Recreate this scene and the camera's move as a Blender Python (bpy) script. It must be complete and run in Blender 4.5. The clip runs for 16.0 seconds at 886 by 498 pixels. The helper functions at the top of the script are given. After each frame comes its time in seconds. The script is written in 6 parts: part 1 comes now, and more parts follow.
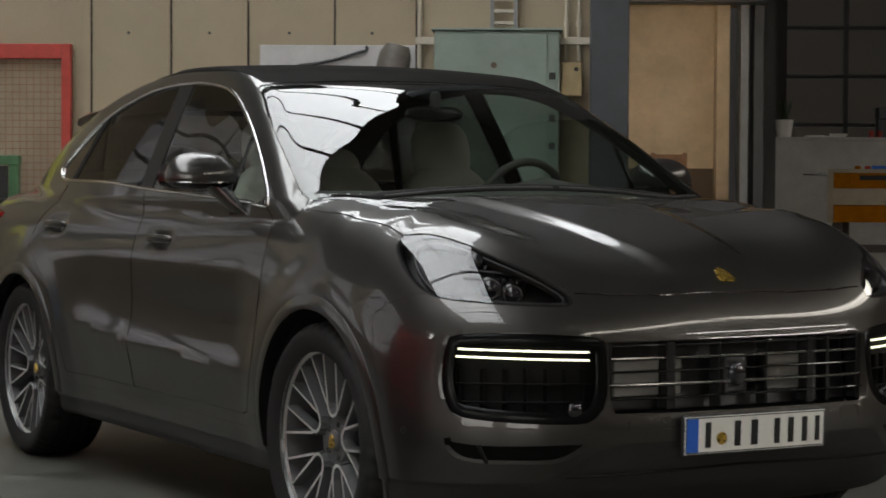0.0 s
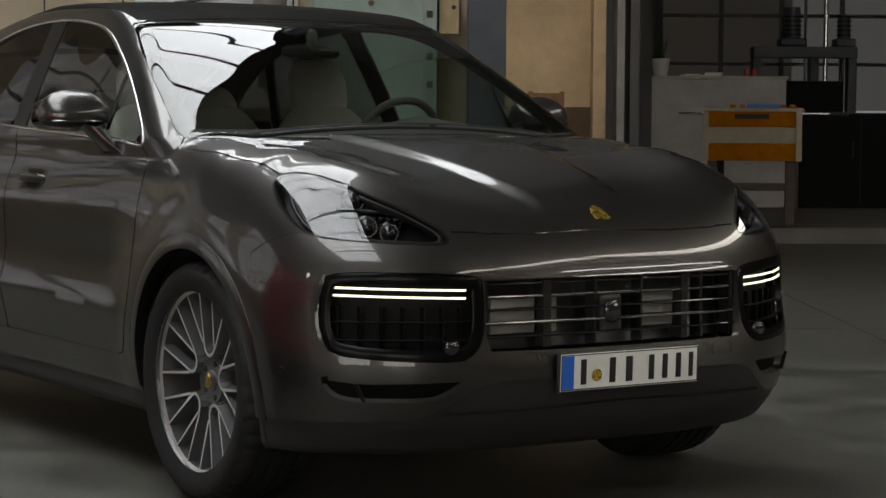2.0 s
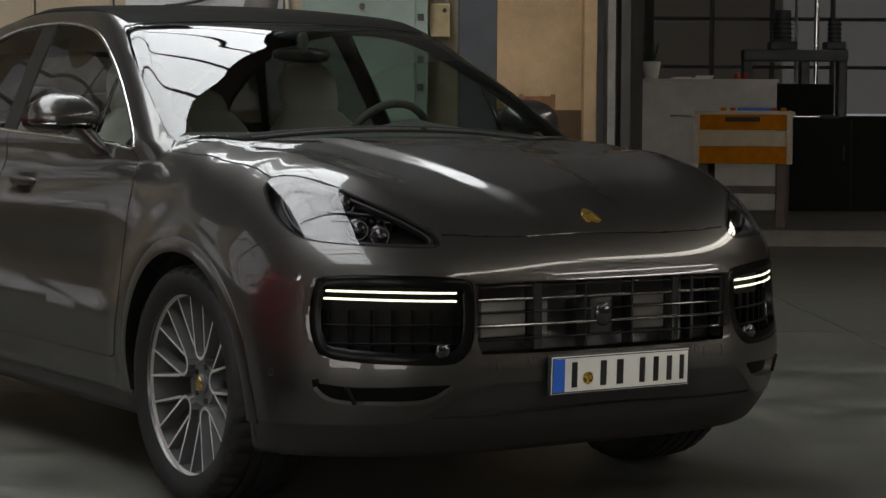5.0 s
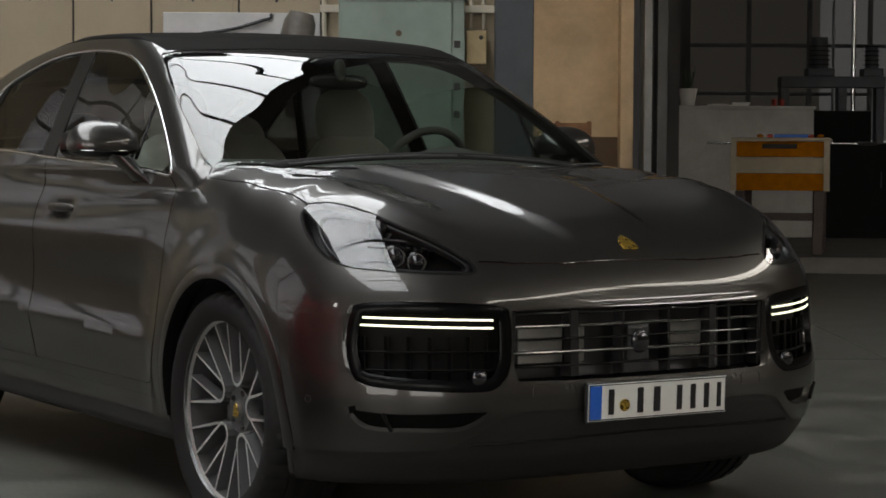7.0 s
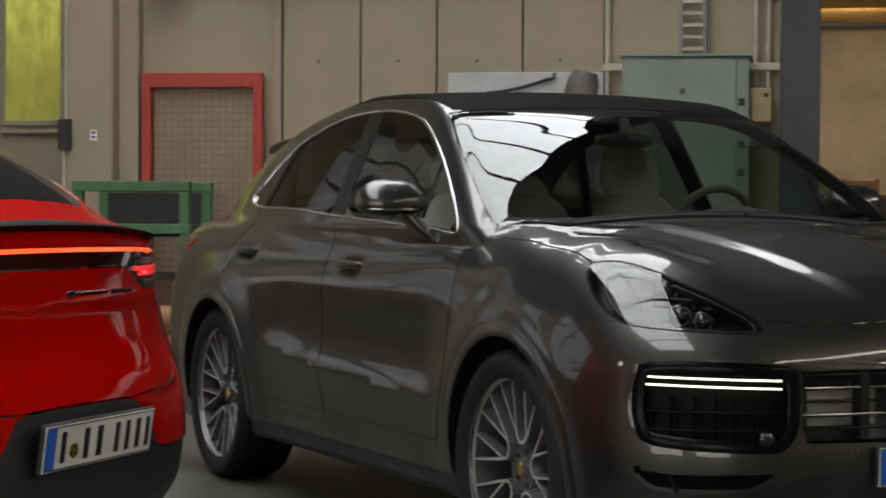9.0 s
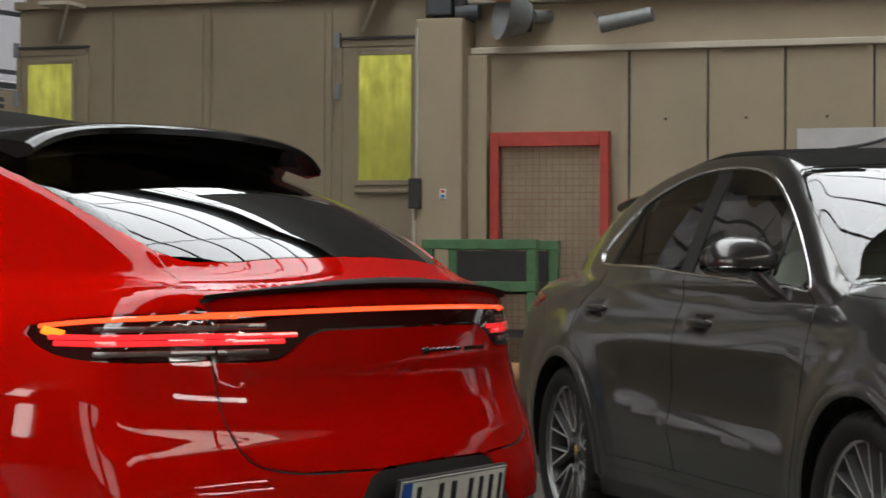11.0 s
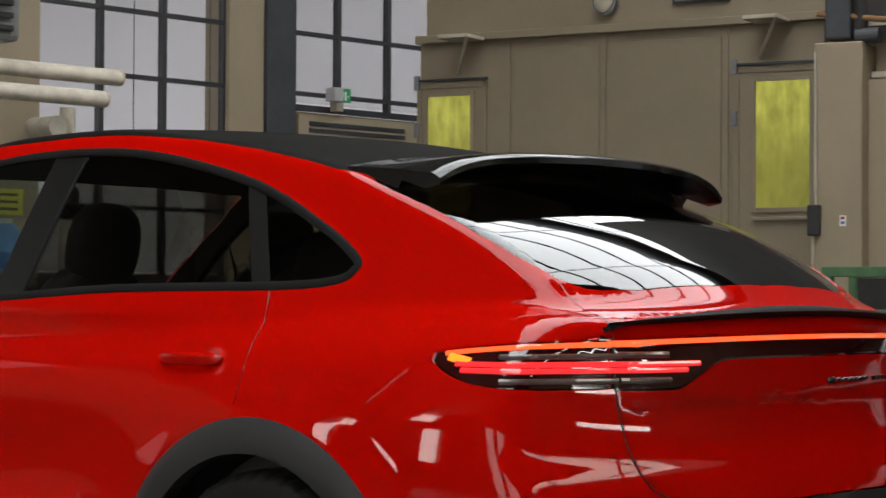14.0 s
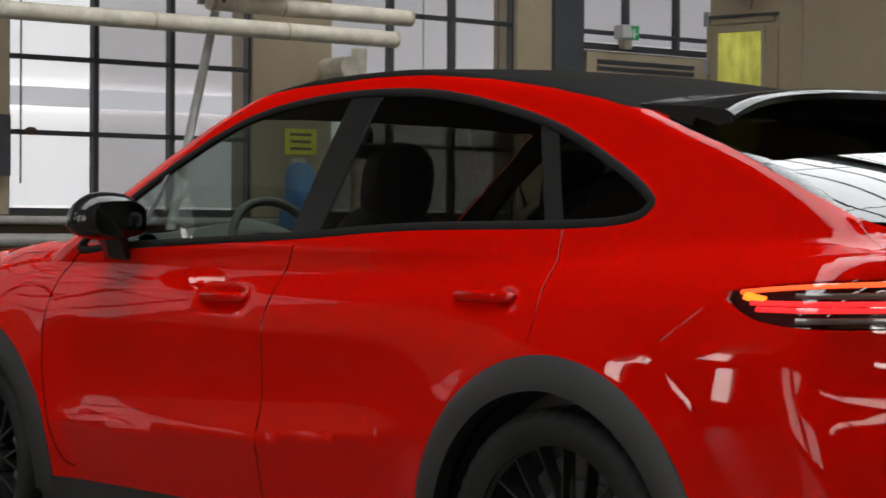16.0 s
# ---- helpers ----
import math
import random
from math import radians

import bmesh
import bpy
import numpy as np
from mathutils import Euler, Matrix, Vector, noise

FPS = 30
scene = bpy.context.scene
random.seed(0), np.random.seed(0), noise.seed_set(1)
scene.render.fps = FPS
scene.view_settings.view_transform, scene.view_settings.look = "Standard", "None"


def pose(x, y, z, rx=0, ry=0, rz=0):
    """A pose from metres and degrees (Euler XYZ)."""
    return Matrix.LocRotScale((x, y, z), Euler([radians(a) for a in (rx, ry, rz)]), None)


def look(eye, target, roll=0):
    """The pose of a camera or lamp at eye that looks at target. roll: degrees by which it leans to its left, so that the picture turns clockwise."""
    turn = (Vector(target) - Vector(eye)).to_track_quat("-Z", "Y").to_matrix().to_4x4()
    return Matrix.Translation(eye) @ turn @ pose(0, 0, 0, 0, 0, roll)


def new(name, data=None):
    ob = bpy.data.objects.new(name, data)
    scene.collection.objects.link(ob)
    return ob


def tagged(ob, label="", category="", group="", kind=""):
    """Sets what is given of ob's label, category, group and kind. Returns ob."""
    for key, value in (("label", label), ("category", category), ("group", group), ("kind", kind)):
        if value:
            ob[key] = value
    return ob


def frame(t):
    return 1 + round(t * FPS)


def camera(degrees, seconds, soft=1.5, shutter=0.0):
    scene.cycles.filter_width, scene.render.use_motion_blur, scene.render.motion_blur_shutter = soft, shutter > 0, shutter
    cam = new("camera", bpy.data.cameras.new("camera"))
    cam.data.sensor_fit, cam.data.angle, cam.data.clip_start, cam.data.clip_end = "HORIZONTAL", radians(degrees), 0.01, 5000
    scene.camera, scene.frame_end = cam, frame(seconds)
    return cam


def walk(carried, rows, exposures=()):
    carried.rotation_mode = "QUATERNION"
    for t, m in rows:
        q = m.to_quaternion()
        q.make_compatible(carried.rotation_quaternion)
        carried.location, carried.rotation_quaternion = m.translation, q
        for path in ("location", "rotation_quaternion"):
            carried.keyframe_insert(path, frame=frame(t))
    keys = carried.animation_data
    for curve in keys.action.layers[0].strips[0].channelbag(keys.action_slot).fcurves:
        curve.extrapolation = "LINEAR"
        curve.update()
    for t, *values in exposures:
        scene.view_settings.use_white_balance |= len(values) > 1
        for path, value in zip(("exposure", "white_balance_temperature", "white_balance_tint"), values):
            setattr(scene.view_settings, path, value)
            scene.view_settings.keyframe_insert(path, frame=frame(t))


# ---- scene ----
# ---- camera ----
cam = camera(24.591, 16.0, soft=1.5, shutter=0.4)
# a tripod head: seconds, bearing and tilt in degrees; the lens sits 0.114 m before the pivot
PAN = [
    (0.0, -2.756, -1.768), (0.5, -1.069, -2.406), (1.0, 0.044, -2.958), (1.5, 0.491, -3.364),
    (2.0, 0.667, -3.478), (2.5, 0.8, -3.438), (3.0, 0.911, -3.392), (3.5, 0.931, -3.35),
    (4.0, 0.937, -3.419), (6.5, 0.659, -3.023), (7.0, -0.1, -2.644), (7.5, -1.399, -2.236),
    (8.0, -3.301, -1.775), (8.5, -5.45, -1.356), (9.0, -8.0, -1.041), (9.2, -9.044, -0.943),
    (11.3, -19.085, 0.816), (11.5, -20.038, 0.995), (12.0, -22.414, 1.275), (12.5, -24.165, 1.37),
    (13.0, -25.685, 1.375), (13.5, -27.117, 1.334), (14.0, -28.742, 1.261), (14.5, -30.502, 1.162),
    (15.0, -32.633, 0.786), (15.5, -34.653, 0.184), (16.0, -36.796, -0.522),
]


def head(t, bearing, tilt):
    b, e = radians(bearing), radians(tilt)
    eye = Vector((0.1138 * math.sin(b), 0.1138 * math.cos(b), 1.1829))
    way = Vector((math.sin(b) * math.cos(e), math.cos(b) * math.cos(e), math.sin(e)))
    return t, look(eye, eye + way, 0.321)


walk(cam, [head(*row) for row in PAN])

# ---- light ----
world = bpy.data.worlds.new("sky")
scene.world = world
world.use_nodes = True
wn = world.node_tree.nodes
sky = wn.new("ShaderNodeTexSky")
sky.sky_type, sky.sun_disc = "NISHITA", False
sky.sun_elevation, sky.sun_rotation = radians(40), radians(-80)
world.node_tree.links.new(sky.outputs[0], wn["Background"].inputs[0])
wn["Background"].inputs[1].default_value = 0.12
sun = new("sun", bpy.data.lights.new("sun", "SUN"))
sun.data.energy, sun.data.angle, sun.data.color = 0.5, radians(20), (1.0, 0.96, 0.9)
sun.matrix_world = look((-30, 5, 30), (0, 8, 0))
scene.view_settings.exposure = -0.50
alcove_lamp = new("alcove_lamp", bpy.data.lights.new("alcove_lamp", "AREA"))
alcove_lamp.data.shape, alcove_lamp.data.size, alcove_lamp.data.size_y = "RECTANGLE", 0.5, 0.9
alcove_lamp.data.energy, alcove_lamp.data.color = 26, (1.0, 0.87, 0.68)
alcove_lamp.matrix_world = look((0.95, 16.9, 2.75), (1.1, 18.4, 1.5))


# ---- materials ----
def material(name, base, rough=0.5, metal=0.0, vary=0.0, scale=8.0, bump=0.0, grain=60.0, coat=0.0, spec=0.5, tint=None):
    """A surface with stains at one scale and grain at another."""
    m = bpy.data.materials.new(name)
    m.use_nodes = True
    n, l = m.node_tree.nodes, m.node_tree.links
    b = n["Principled BSDF"]
    b.inputs["Base Color"].default_value = (*base, 1)
    b.inputs["Roughness"].default_value = rough
    b.inputs["Metallic"].default_value = metal
    b.inputs["Specular IOR Level"].default_value = spec
    if coat:
        b.inputs["Coat Weight"].default_value, b.inputs["Coat Roughness"].default_value = coat, 0.02
    if vary or bump:
        co = n.new("ShaderNodeTexCoord")
        stain, fine = n.new("ShaderNodeTexNoise"), n.new("ShaderNodeTexNoise")
        stain.inputs["Scale"].default_value, stain.inputs["Detail"].default_value = scale, 6
        stain.inputs["Roughness"].default_value = 0.65
        fine.inputs["Scale"].default_value, fine.inputs["Detail"].default_value = grain, 4
        for t in (stain, fine):
            l.new(co.outputs["Object"], t.inputs["Vector"])
        if vary:
            ramp, mix = n.new("ShaderNodeMapRange"), n.new("ShaderNodeMix")
            ramp.inputs["From Min"].default_value, ramp.inputs["From Max"].default_value = 0.3, 0.7
            l.new(stain.outputs["Fac"], ramp.inputs["Value"])
            mix.data_type = "RGBA"
            dark = tint or tuple(c * (1 - vary) for c in base)
            light = tuple(min(1, c * (1 + vary * 0.5)) for c in base)
            mix.inputs[6].default_value, mix.inputs[7].default_value = (*dark, 1), (*light, 1)
            l.new(ramp.outputs[0], mix.inputs[0])
            speck = n.new("ShaderNodeMix")
            speck.data_type, speck.blend_type = "RGBA", "MULTIPLY"
            speck.inputs[0].default_value = min(1, vary)
            l.new(mix.outputs[2], speck.inputs[6])
            l.new(fine.outputs["Fac"], speck.inputs[7])
            gain = n.new("ShaderNodeMix")
            gain.data_type = "RGBA"
            gain.inputs[0].default_value = 0.5
            l.new(mix.outputs[2], gain.inputs[6])
            l.new(speck.outputs[2], gain.inputs[7])
            l.new(gain.outputs[2], b.inputs["Base Color"])
            rr = n.new("ShaderNodeMapRange")
            rr.inputs["To Min"].default_value, rr.inputs["To Max"].default_value = max(0, rough - 0.12 * vary * 2), min(1, rough + 0.12 * vary * 2)
            l.new(stain.outputs["Fac"], rr.inputs["Value"])
            l.new(rr.outputs[0], b.inputs["Roughness"])
        if bump:
            bp = n.new("ShaderNodeBump")
            bp.inputs["Strength"].default_value, bp.inputs["Distance"].default_value = bump, 0.004
            l.new(fine.outputs["Fac"], bp.inputs["Height"])
            l.new(bp.outputs[0], b.inputs["Normal"])
    return m


def glowing(name, colour, strength):
    m = bpy.data.materials.new(name)
    m.use_nodes = True
    b = m.node_tree.nodes["Principled BSDF"]
    b.inputs["Base Color"].default_value = (*colour, 1)
    b.inputs["Emission Color"].default_value = (*colour, 1)
    b.inputs["Emission Strength"].default_value = strength
    return m


def clear(name, tint, rough=0.0, shine=1.0):
    """Thin glass: part see-through, part mirror by the angle."""
    m = bpy.data.materials.new(name)
    m.use_nodes = True
    n, l = m.node_tree.nodes, m.node_tree.links
    for q in list(n):
        n.remove(q)
    out, mix, see, gloss, edge, power, gain = (n.new("ShaderNode" + k) for k in ("OutputMaterial", "MixShader", "BsdfTransparent", "BsdfGlossy", "LayerWeight", "Math", "Math"))
    see.inputs[0].default_value = (*tint, 1)
    gloss.inputs["Roughness"].default_value = rough
    edge.inputs["Blend"].default_value = 0.5
    power.operation, gain.operation = "POWER", "MULTIPLY_ADD"
    power.inputs[1].default_value = 3.6
    gain.inputs[1].default_value, gain.inputs[2].default_value = 0.9 * shine, 0.075 * shine
    l.new(edge.outputs["Facing"], power.inputs[0])
    l.new(power.outputs[0], gain.inputs[0])
    l.new(gain.outputs[0], mix.inputs[0])
    l.new(see.outputs[0], mix.inputs[1])
    l.new(gloss.outputs[0], mix.inputs[2])
    l.new(mix.outputs[0], out.inputs[0])
    return m


M = dict(
    floor=material("concrete_floor", (0.092, 0.090, 0.076), 0.44, vary=0.7, scale=3.1, bump=0.35, grain=42),
    wall=material("cream_wall_paint", (0.335, 0.268, 0.178), 0.6, vary=0.12, scale=1.2, bump=0.1, grain=30),
    steel=material("dark_steel", (0.05, 0.055, 0.06), 0.5, vary=0.3, scale=3, bump=0.1),
    grey_paint=material("grey_metallic_paint", (0.060, 0.0565, 0.052), 0.36, 0.85, coat=1.0),
    red_paint=material("red_paint", (0.55, 0.003, 0.0006), 0.5, 0.0, coat=0.65, spec=0.0),
    black_gloss=material("black_gloss", (0.016, 0.0155, 0.015), 0.08),
    black=material("black_plastic", (0.022, 0.0215, 0.021), 0.5, bump=0.15, grain=300),
    rubber=material("tyre_rubber", (0.016, 0.0155, 0.015), 0.7, bump=0.2, grain=200, spec=0.25),
    rim=material("machined_rim", (0.74, 0.73, 0.70), 0.34, 0.7),
)
def smoked(name, colour, rough=0.05, glow=None, strength=0.0):
    m = material(name, colour, rough, coat=1.0)
    if glow:
        b = m.node_tree.nodes["Principled BSDF"]
        b.inputs["Emission Color"].default_value = (*glow, 1)
        b.inputs["Emission Strength"].default_value = strength
    return m


M.update(
    glass_front=clear("front_glass", (0.60, 0.66, 0.62)),
    glass_mid=clear("tinted_glass", (0.25, 0.26, 0.25), shine=0.55),
    glass_door=clear("door_glass", (0.72, 0.78, 0.75), shine=0.55),
    roof_matt=material("matt_black_roof", (0.013, 0.012, 0.011), 0.55, vary=0.2, scale=200, spec=0.02),
    glass_rear=clear("privacy_glass", (0.16, 0.15, 0.135)),
    lamp_glass=clear("lamp_glass", (0.8, 0.8, 0.8), shine=1.0),
    lamp_dark=material("lamp_inside", (0.016, 0.015, 0.015), 0.35),
    intake_dark=material("intake_black", (0.007, 0.0068, 0.0065), 0.6, spec=0.1),
    apron_black=material("apron_black", (0.015, 0.0145, 0.014), 0.55, bump=0.15, grain=300, spec=0.06),
    lip_black=material("lip_black", (0.030, 0.0285, 0.027), 0.48, bump=0.15, grain=300, spec=0.25),
    satin_black=material("satin_black", (0.012, 0.0115, 0.011), 0.32, spec=0.25),
    frame_black=material("frame_black", (0.004, 0.004, 0.004), 0.22, spec=0.12),
    gap_dark=material("panel_gap", (0.012, 0.006, 0.005), 0.9, spec=0.0),
    lens=material("black_lens", (0.01, 0.01, 0.012), 0.03, coat=1.0),
    dark_chrome=material("dark_chrome", (0.30, 0.29, 0.28), 0.18, 1.0),
    grille_chrome=material("grille_chrome", (0.17, 0.165, 0.16), 0.2, 1.0),
    lamp_chrome=material("lamp_chrome", (0.10, 0.10, 0.10), 0.2, 1.0),
    chrome=material("satin_chrome", (0.72, 0.72, 0.70), 0.16, 1.0),
    rim_dark=material("rim_dark_paint", (0.10, 0.10, 0.10), 0.4, 0.4, coat=0.5),
    disc=material("brake_disc", (0.25, 0.25, 0.25), 0.35, 1.0),
    caliper=material("white_caliper", (0.45, 0.44, 0.40), 0.4),
    gold=material("gold_enamel", (0.62, 0.40, 0.07), 0.28, 0.8, vary=0.5, scale=60),
    mirror=material("mirror_glass", (0.85, 0.87, 0.88), 0.01, 1.0),
    lining=material("cabin_lining", (0.08, 0.075, 0.068), 0.7, bump=0.15, grain=250),
    leather=material("beige_leather", (0.33, 0.31, 0.27), 0.5, vary=0.1, scale=6, bump=0.2, grain=180),
    leather_black=material("black_leather", (0.055, 0.053, 0.05), 0.45, bump=0.2, grain=180),
    plate_white=material("plate_white", (0.78, 0.77, 0.72), 0.35),
    plate_blue=material("plate_blue", (0.02, 0.12, 0.55), 0.35),
    plate_black=material("plate_black", (0.01, 0.01, 0.01), 0.4),
    flap=material("air_flap", (0.25, 0.24, 0.22), 0.5, vary=0.1, scale=20),
    day_light=glowing("day_light", (1.0, 0.97, 0.72), 2.2),
    tail_dark=smoked("smoked_lamp", (0.035, 0.004, 0.004)),
    tail_red=smoked("red_lamp", (0.35, 0.01, 0.008)),
    tail_grey=smoked("lamp_reflector", (0.10, 0.075, 0.07), 0.3),
    tail_line=smoked("tail_line", (0.5, 0.02, 0.01), glow=(1.0, 0.10, 0.025), strength=2.6),
    tail_amber=smoked("tail_amber", (0.5, 0.1, 0.01), glow=(1.0, 0.24, 0.02), strength=2.6),
    tail_rod=smoked("tail_rod", (0.5, 0.02, 0.02), glow=(1.0, 0.03, 0.035), strength=1.5),
)
M.update(
    joint=material("joint_grime", (0.03, 0.028, 0.026), 0.8, vary=0.3, scale=10),
    platform=material("platform_concrete", (0.16, 0.15, 0.135), 0.65, vary=0.3, scale=2, bump=0.2),
    chequer=material("worn_plate", (0.12, 0.115, 0.11), 0.5, 0.5, vary=0.4, scale=12, bump=0.4, grain=90),
    booth=material("booth_paint", (0.245, 0.196, 0.128), 0.55, vary=0.14, scale=1.1, bump=0.12, grain=28),
    wall_light=material("pale_cream_paint", (0.47, 0.42, 0.33), 0.5, vary=0.12, scale=2, bump=0.1),
    # wall_back is dark brown to darken what the car paint mirrors
    wall_back=material("brown_back_wall", (0.15, 0.12, 0.09), 0.7, vary=0.3, scale=0.6),
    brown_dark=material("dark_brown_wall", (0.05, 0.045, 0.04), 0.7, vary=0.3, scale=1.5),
    brown=material("brown_paint", (0.10, 0.065, 0.035), 0.6, vary=0.3, scale=3),
    plaster=material("stained_plaster", (0.56, 0.45, 0.31), 0.7, vary=0.22, scale=2.5, bump=0.3, grain=25),
    ochre=material("ochre_tone", (0.62, 0.36, 0.10), 0.6, vary=0.15, scale=2),
    steel_light=material("grey_steel", (0.22, 0.23, 0.24), 0.4, 0.3, vary=0.25, scale=5),
    bar_steel=material("black_bar_paint", (0.035, 0.036, 0.04), 0.55, vary=0.25, scale=6),
    pipe_grey=material("grey_pipe", (0.35, 0.34, 0.32), 0.45, vary=0.2, scale=5),
    roof_dark=material("roof_deck", (0.11, 0.10, 0.09), 0.8, vary=0.2, scale=0.8),
    pane=clear("frosted_pane", (0.86, 0.87, 0.89), shine=0.3),
    pane_dim=clear("dim_pane", (0.5, 0.49, 0.47), shine=0.06),
    day_left=glowing("overcast_daylight", (1.0, 0.985, 0.96), 1.15),
    day_right=glowing("dimmer_daylight", (1.0, 0.96, 0.95), 0.40),
    day_dimmest=glowing("dimmest_daylight", (1.0, 0.95, 0.95), 0.22),
    day_side_fill=glowing("side_fill_glow", (1.0, 0.94, 0.84), 11.0),
    glow_strip=glowing("strip_glow", (1.0, 0.97, 0.92), 24.0),
    day_dim=glowing("dim_roofline", (0.97, 0.96, 0.97), 0.66),
    glow_south=glowing("rear_fill_glow", (1.0, 0.97, 0.92), 5.0),
    day_far=glowing("far_daylight", (0.95, 0.96, 1.0), 0.28),
    day_far_dim=glowing("dim_far_daylight", (1.0, 0.94, 0.86), 0.07),
    glow_west=glowing("west_glow", (1.0, 0.98, 0.95), 14.0),
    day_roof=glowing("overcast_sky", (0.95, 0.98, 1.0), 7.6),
)
def glow_pane(name):
    """A wired pane with the light of the booth put into it as glow, brighter towards its head."""
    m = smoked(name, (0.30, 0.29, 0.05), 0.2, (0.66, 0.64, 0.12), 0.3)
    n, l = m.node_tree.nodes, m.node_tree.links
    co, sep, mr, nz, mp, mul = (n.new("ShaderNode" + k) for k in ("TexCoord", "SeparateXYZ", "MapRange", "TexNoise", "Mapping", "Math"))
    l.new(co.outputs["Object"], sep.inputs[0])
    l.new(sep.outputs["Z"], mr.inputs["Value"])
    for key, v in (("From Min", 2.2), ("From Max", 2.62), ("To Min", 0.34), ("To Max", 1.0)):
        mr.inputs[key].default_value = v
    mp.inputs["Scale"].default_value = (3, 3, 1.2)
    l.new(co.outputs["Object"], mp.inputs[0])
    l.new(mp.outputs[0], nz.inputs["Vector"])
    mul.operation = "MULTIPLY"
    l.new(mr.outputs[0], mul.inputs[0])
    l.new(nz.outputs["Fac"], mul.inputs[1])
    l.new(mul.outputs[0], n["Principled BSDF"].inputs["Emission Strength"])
    return m


M.update(
    yellow_pane=glow_pane("yellow_pane"),
    amber_lamp=glowing("amber_lamp", (1.0, 0.42, 0.02), 2.0),
    red_frame=material("red_steel_paint", (0.42, 0.045, 0.03), 0.5, vary=0.2, scale=12, bump=0.1),
    wire=material("galvanised_wire", (0.34, 0.20, 0.12), 0.5, 0.6, vary=0.2, scale=20),
    rust_sheet=material("dull_sheet", (0.42, 0.34, 0.24), 0.7, vary=0.2, scale=4),
    green_paint=material("green_machine_paint", (0.07, 0.17, 0.07), 0.5, vary=0.3, scale=9, bump=0.1),
    cardboard=material("brown_cardboard", (0.30, 0.16, 0.07), 0.8, vary=0.25, scale=8, bump=0.15),
    duct_grey=material("duct_grey", (0.20, 0.205, 0.20), 0.45, 0.2, vary=0.25, scale=7),
    duct_brown=material("duct_brown", (0.11, 0.095, 0.08), 0.5, vary=0.3, scale=9),
    board_grey=material("pale_board", (0.48, 0.47, 0.46), 0.55, vary=0.12, scale=4),
    cabinet_green=material("grey_green_paint", (0.22, 0.27, 0.23), 0.5, vary=0.15, scale=3, bump=0.1),
    ochre_box=material("ochre_box", (0.38, 0.29, 0.15), 0.55, vary=0.25, scale=9),
    sign_green=smoked("sign_green", (0.02, 0.22, 0.08), 0.3, (0.03, 0.35, 0.12), 0.25),
    pipe_white=material("white_jacket", (0.72, 0.66, 0.54), 0.6, vary=0.3, scale=6, bump=0.2, grain=50),
    pipe_cap=material("stained_jacket", (0.52, 0.42, 0.27), 0.6, vary=0.3, scale=10),
    pole_grey=material("pole_grey", (0.42, 0.42, 0.40), 0.45, vary=0.15, scale=6),
    notice_yellow=material("notice_yellow", (0.70, 0.62, 0.02), 0.5, vary=0.08, scale=10),
    notice_ink=material("notice_ink", (0.10, 0.09, 0.02), 0.6),
    machine_blue=material("machine_blue", (0.06, 0.17, 0.36), 0.45, vary=0.25, scale=6),
    machine_dark=material("machine_dark", (0.05, 0.055, 0.065), 0.5, vary=0.25, scale=4),
    machine_black=material("machine_black", (0.012, 0.012, 0.012), 0.7, vary=0.3, scale=4, spec=0.1),
    counter_grey=material("cast_concrete", (0.55, 0.53, 0.50), 0.65, vary=0.2, scale=2.2, bump=0.25, grain=30),
    leaf=material("dark_leaf", (0.03, 0.06, 0.025), 0.5),
    foos_orange=material("orange_veneer", (0.36, 0.13, 0.003), 0.8, vary=0.2, scale=9, spec=0.05),
    foos_cream=material("cream_veneer", (0.40, 0.34, 0.25), 0.7, vary=0.12, scale=9),
    foos_leg=material("grey_wood_leg", (0.07, 0.05, 0.04), 0.55, vary=0.25, scale=10),
    crate_wood=material("crate_wood", (0.20, 0.10, 0.05), 0.7, vary=0.35, scale=14, bump=0.25),
)


# ---- building blocks ----
def mesh_of(bm, name, smooth=None):
    me = bpy.data.meshes.new(name)
    bm.to_mesh(me)
    bm.free()
    if smooth is not None:
        me.polygons.foreach_set("use_smooth", [True] * len(me.polygons))
        me.set_sharp_from_angle(angle=radians(smooth))
    return me


def part(name, bm, mat, parent=None, label="", smooth=None, m=None):
    ob = new(name, mesh_of(bm, name, smooth) if isinstance(bm, bmesh.types.BMesh) else bm)
    if mat is not None:
        ob.data.materials.append(M[mat] if isinstance(mat, str) else mat)
    if parent is not None:
        ob.parent = parent
    if m is not None:
        ob.matrix_basis = m
    return tagged(ob, label)


def add_box(bm, lo, hi, bevel=0.0):
    """An upright box from corner to corner, with its edges eased."""
    c = [(a + b) / 2 for a, b in zip(lo, hi)]
    s = [abs(b - a) for a, b in zip(lo, hi)]
    g = bmesh.ops.create_cube(bm, size=1, matrix=Matrix.Translation(c) @ Matrix.Diagonal((*s, 1)))
    if bevel:
        es = {e for v in g["verts"] for e in v.link_edges}
        bmesh.ops.bevel(bm, geom=list(es), offset=min(bevel, min(s) * 0.45), segments=2, affect="EDGES", profile=0.5)
    return bm


def box(lo, hi, bevel=0.0):
    return add_box(bmesh.new(), lo, hi, bevel)


def add_tube(bm, a, b, r, r2=None, seg=16, caps=True):
    a, b = Vector(a), Vector(b)
    q = (b - a).to_track_quat("Z", "Y").to_matrix().to_4x4()
    bmesh.ops.create_cone(bm, cap_ends=caps, segments=seg, radius1=r, radius2=r if r2 is None else r2, depth=(b - a).length, matrix=Matrix.Translation((a + b) / 2) @ q)
    return bm


def tube(a, b, r, r2=None, seg=16):
    return add_tube(bmesh.new(), a, b, r, r2, seg)


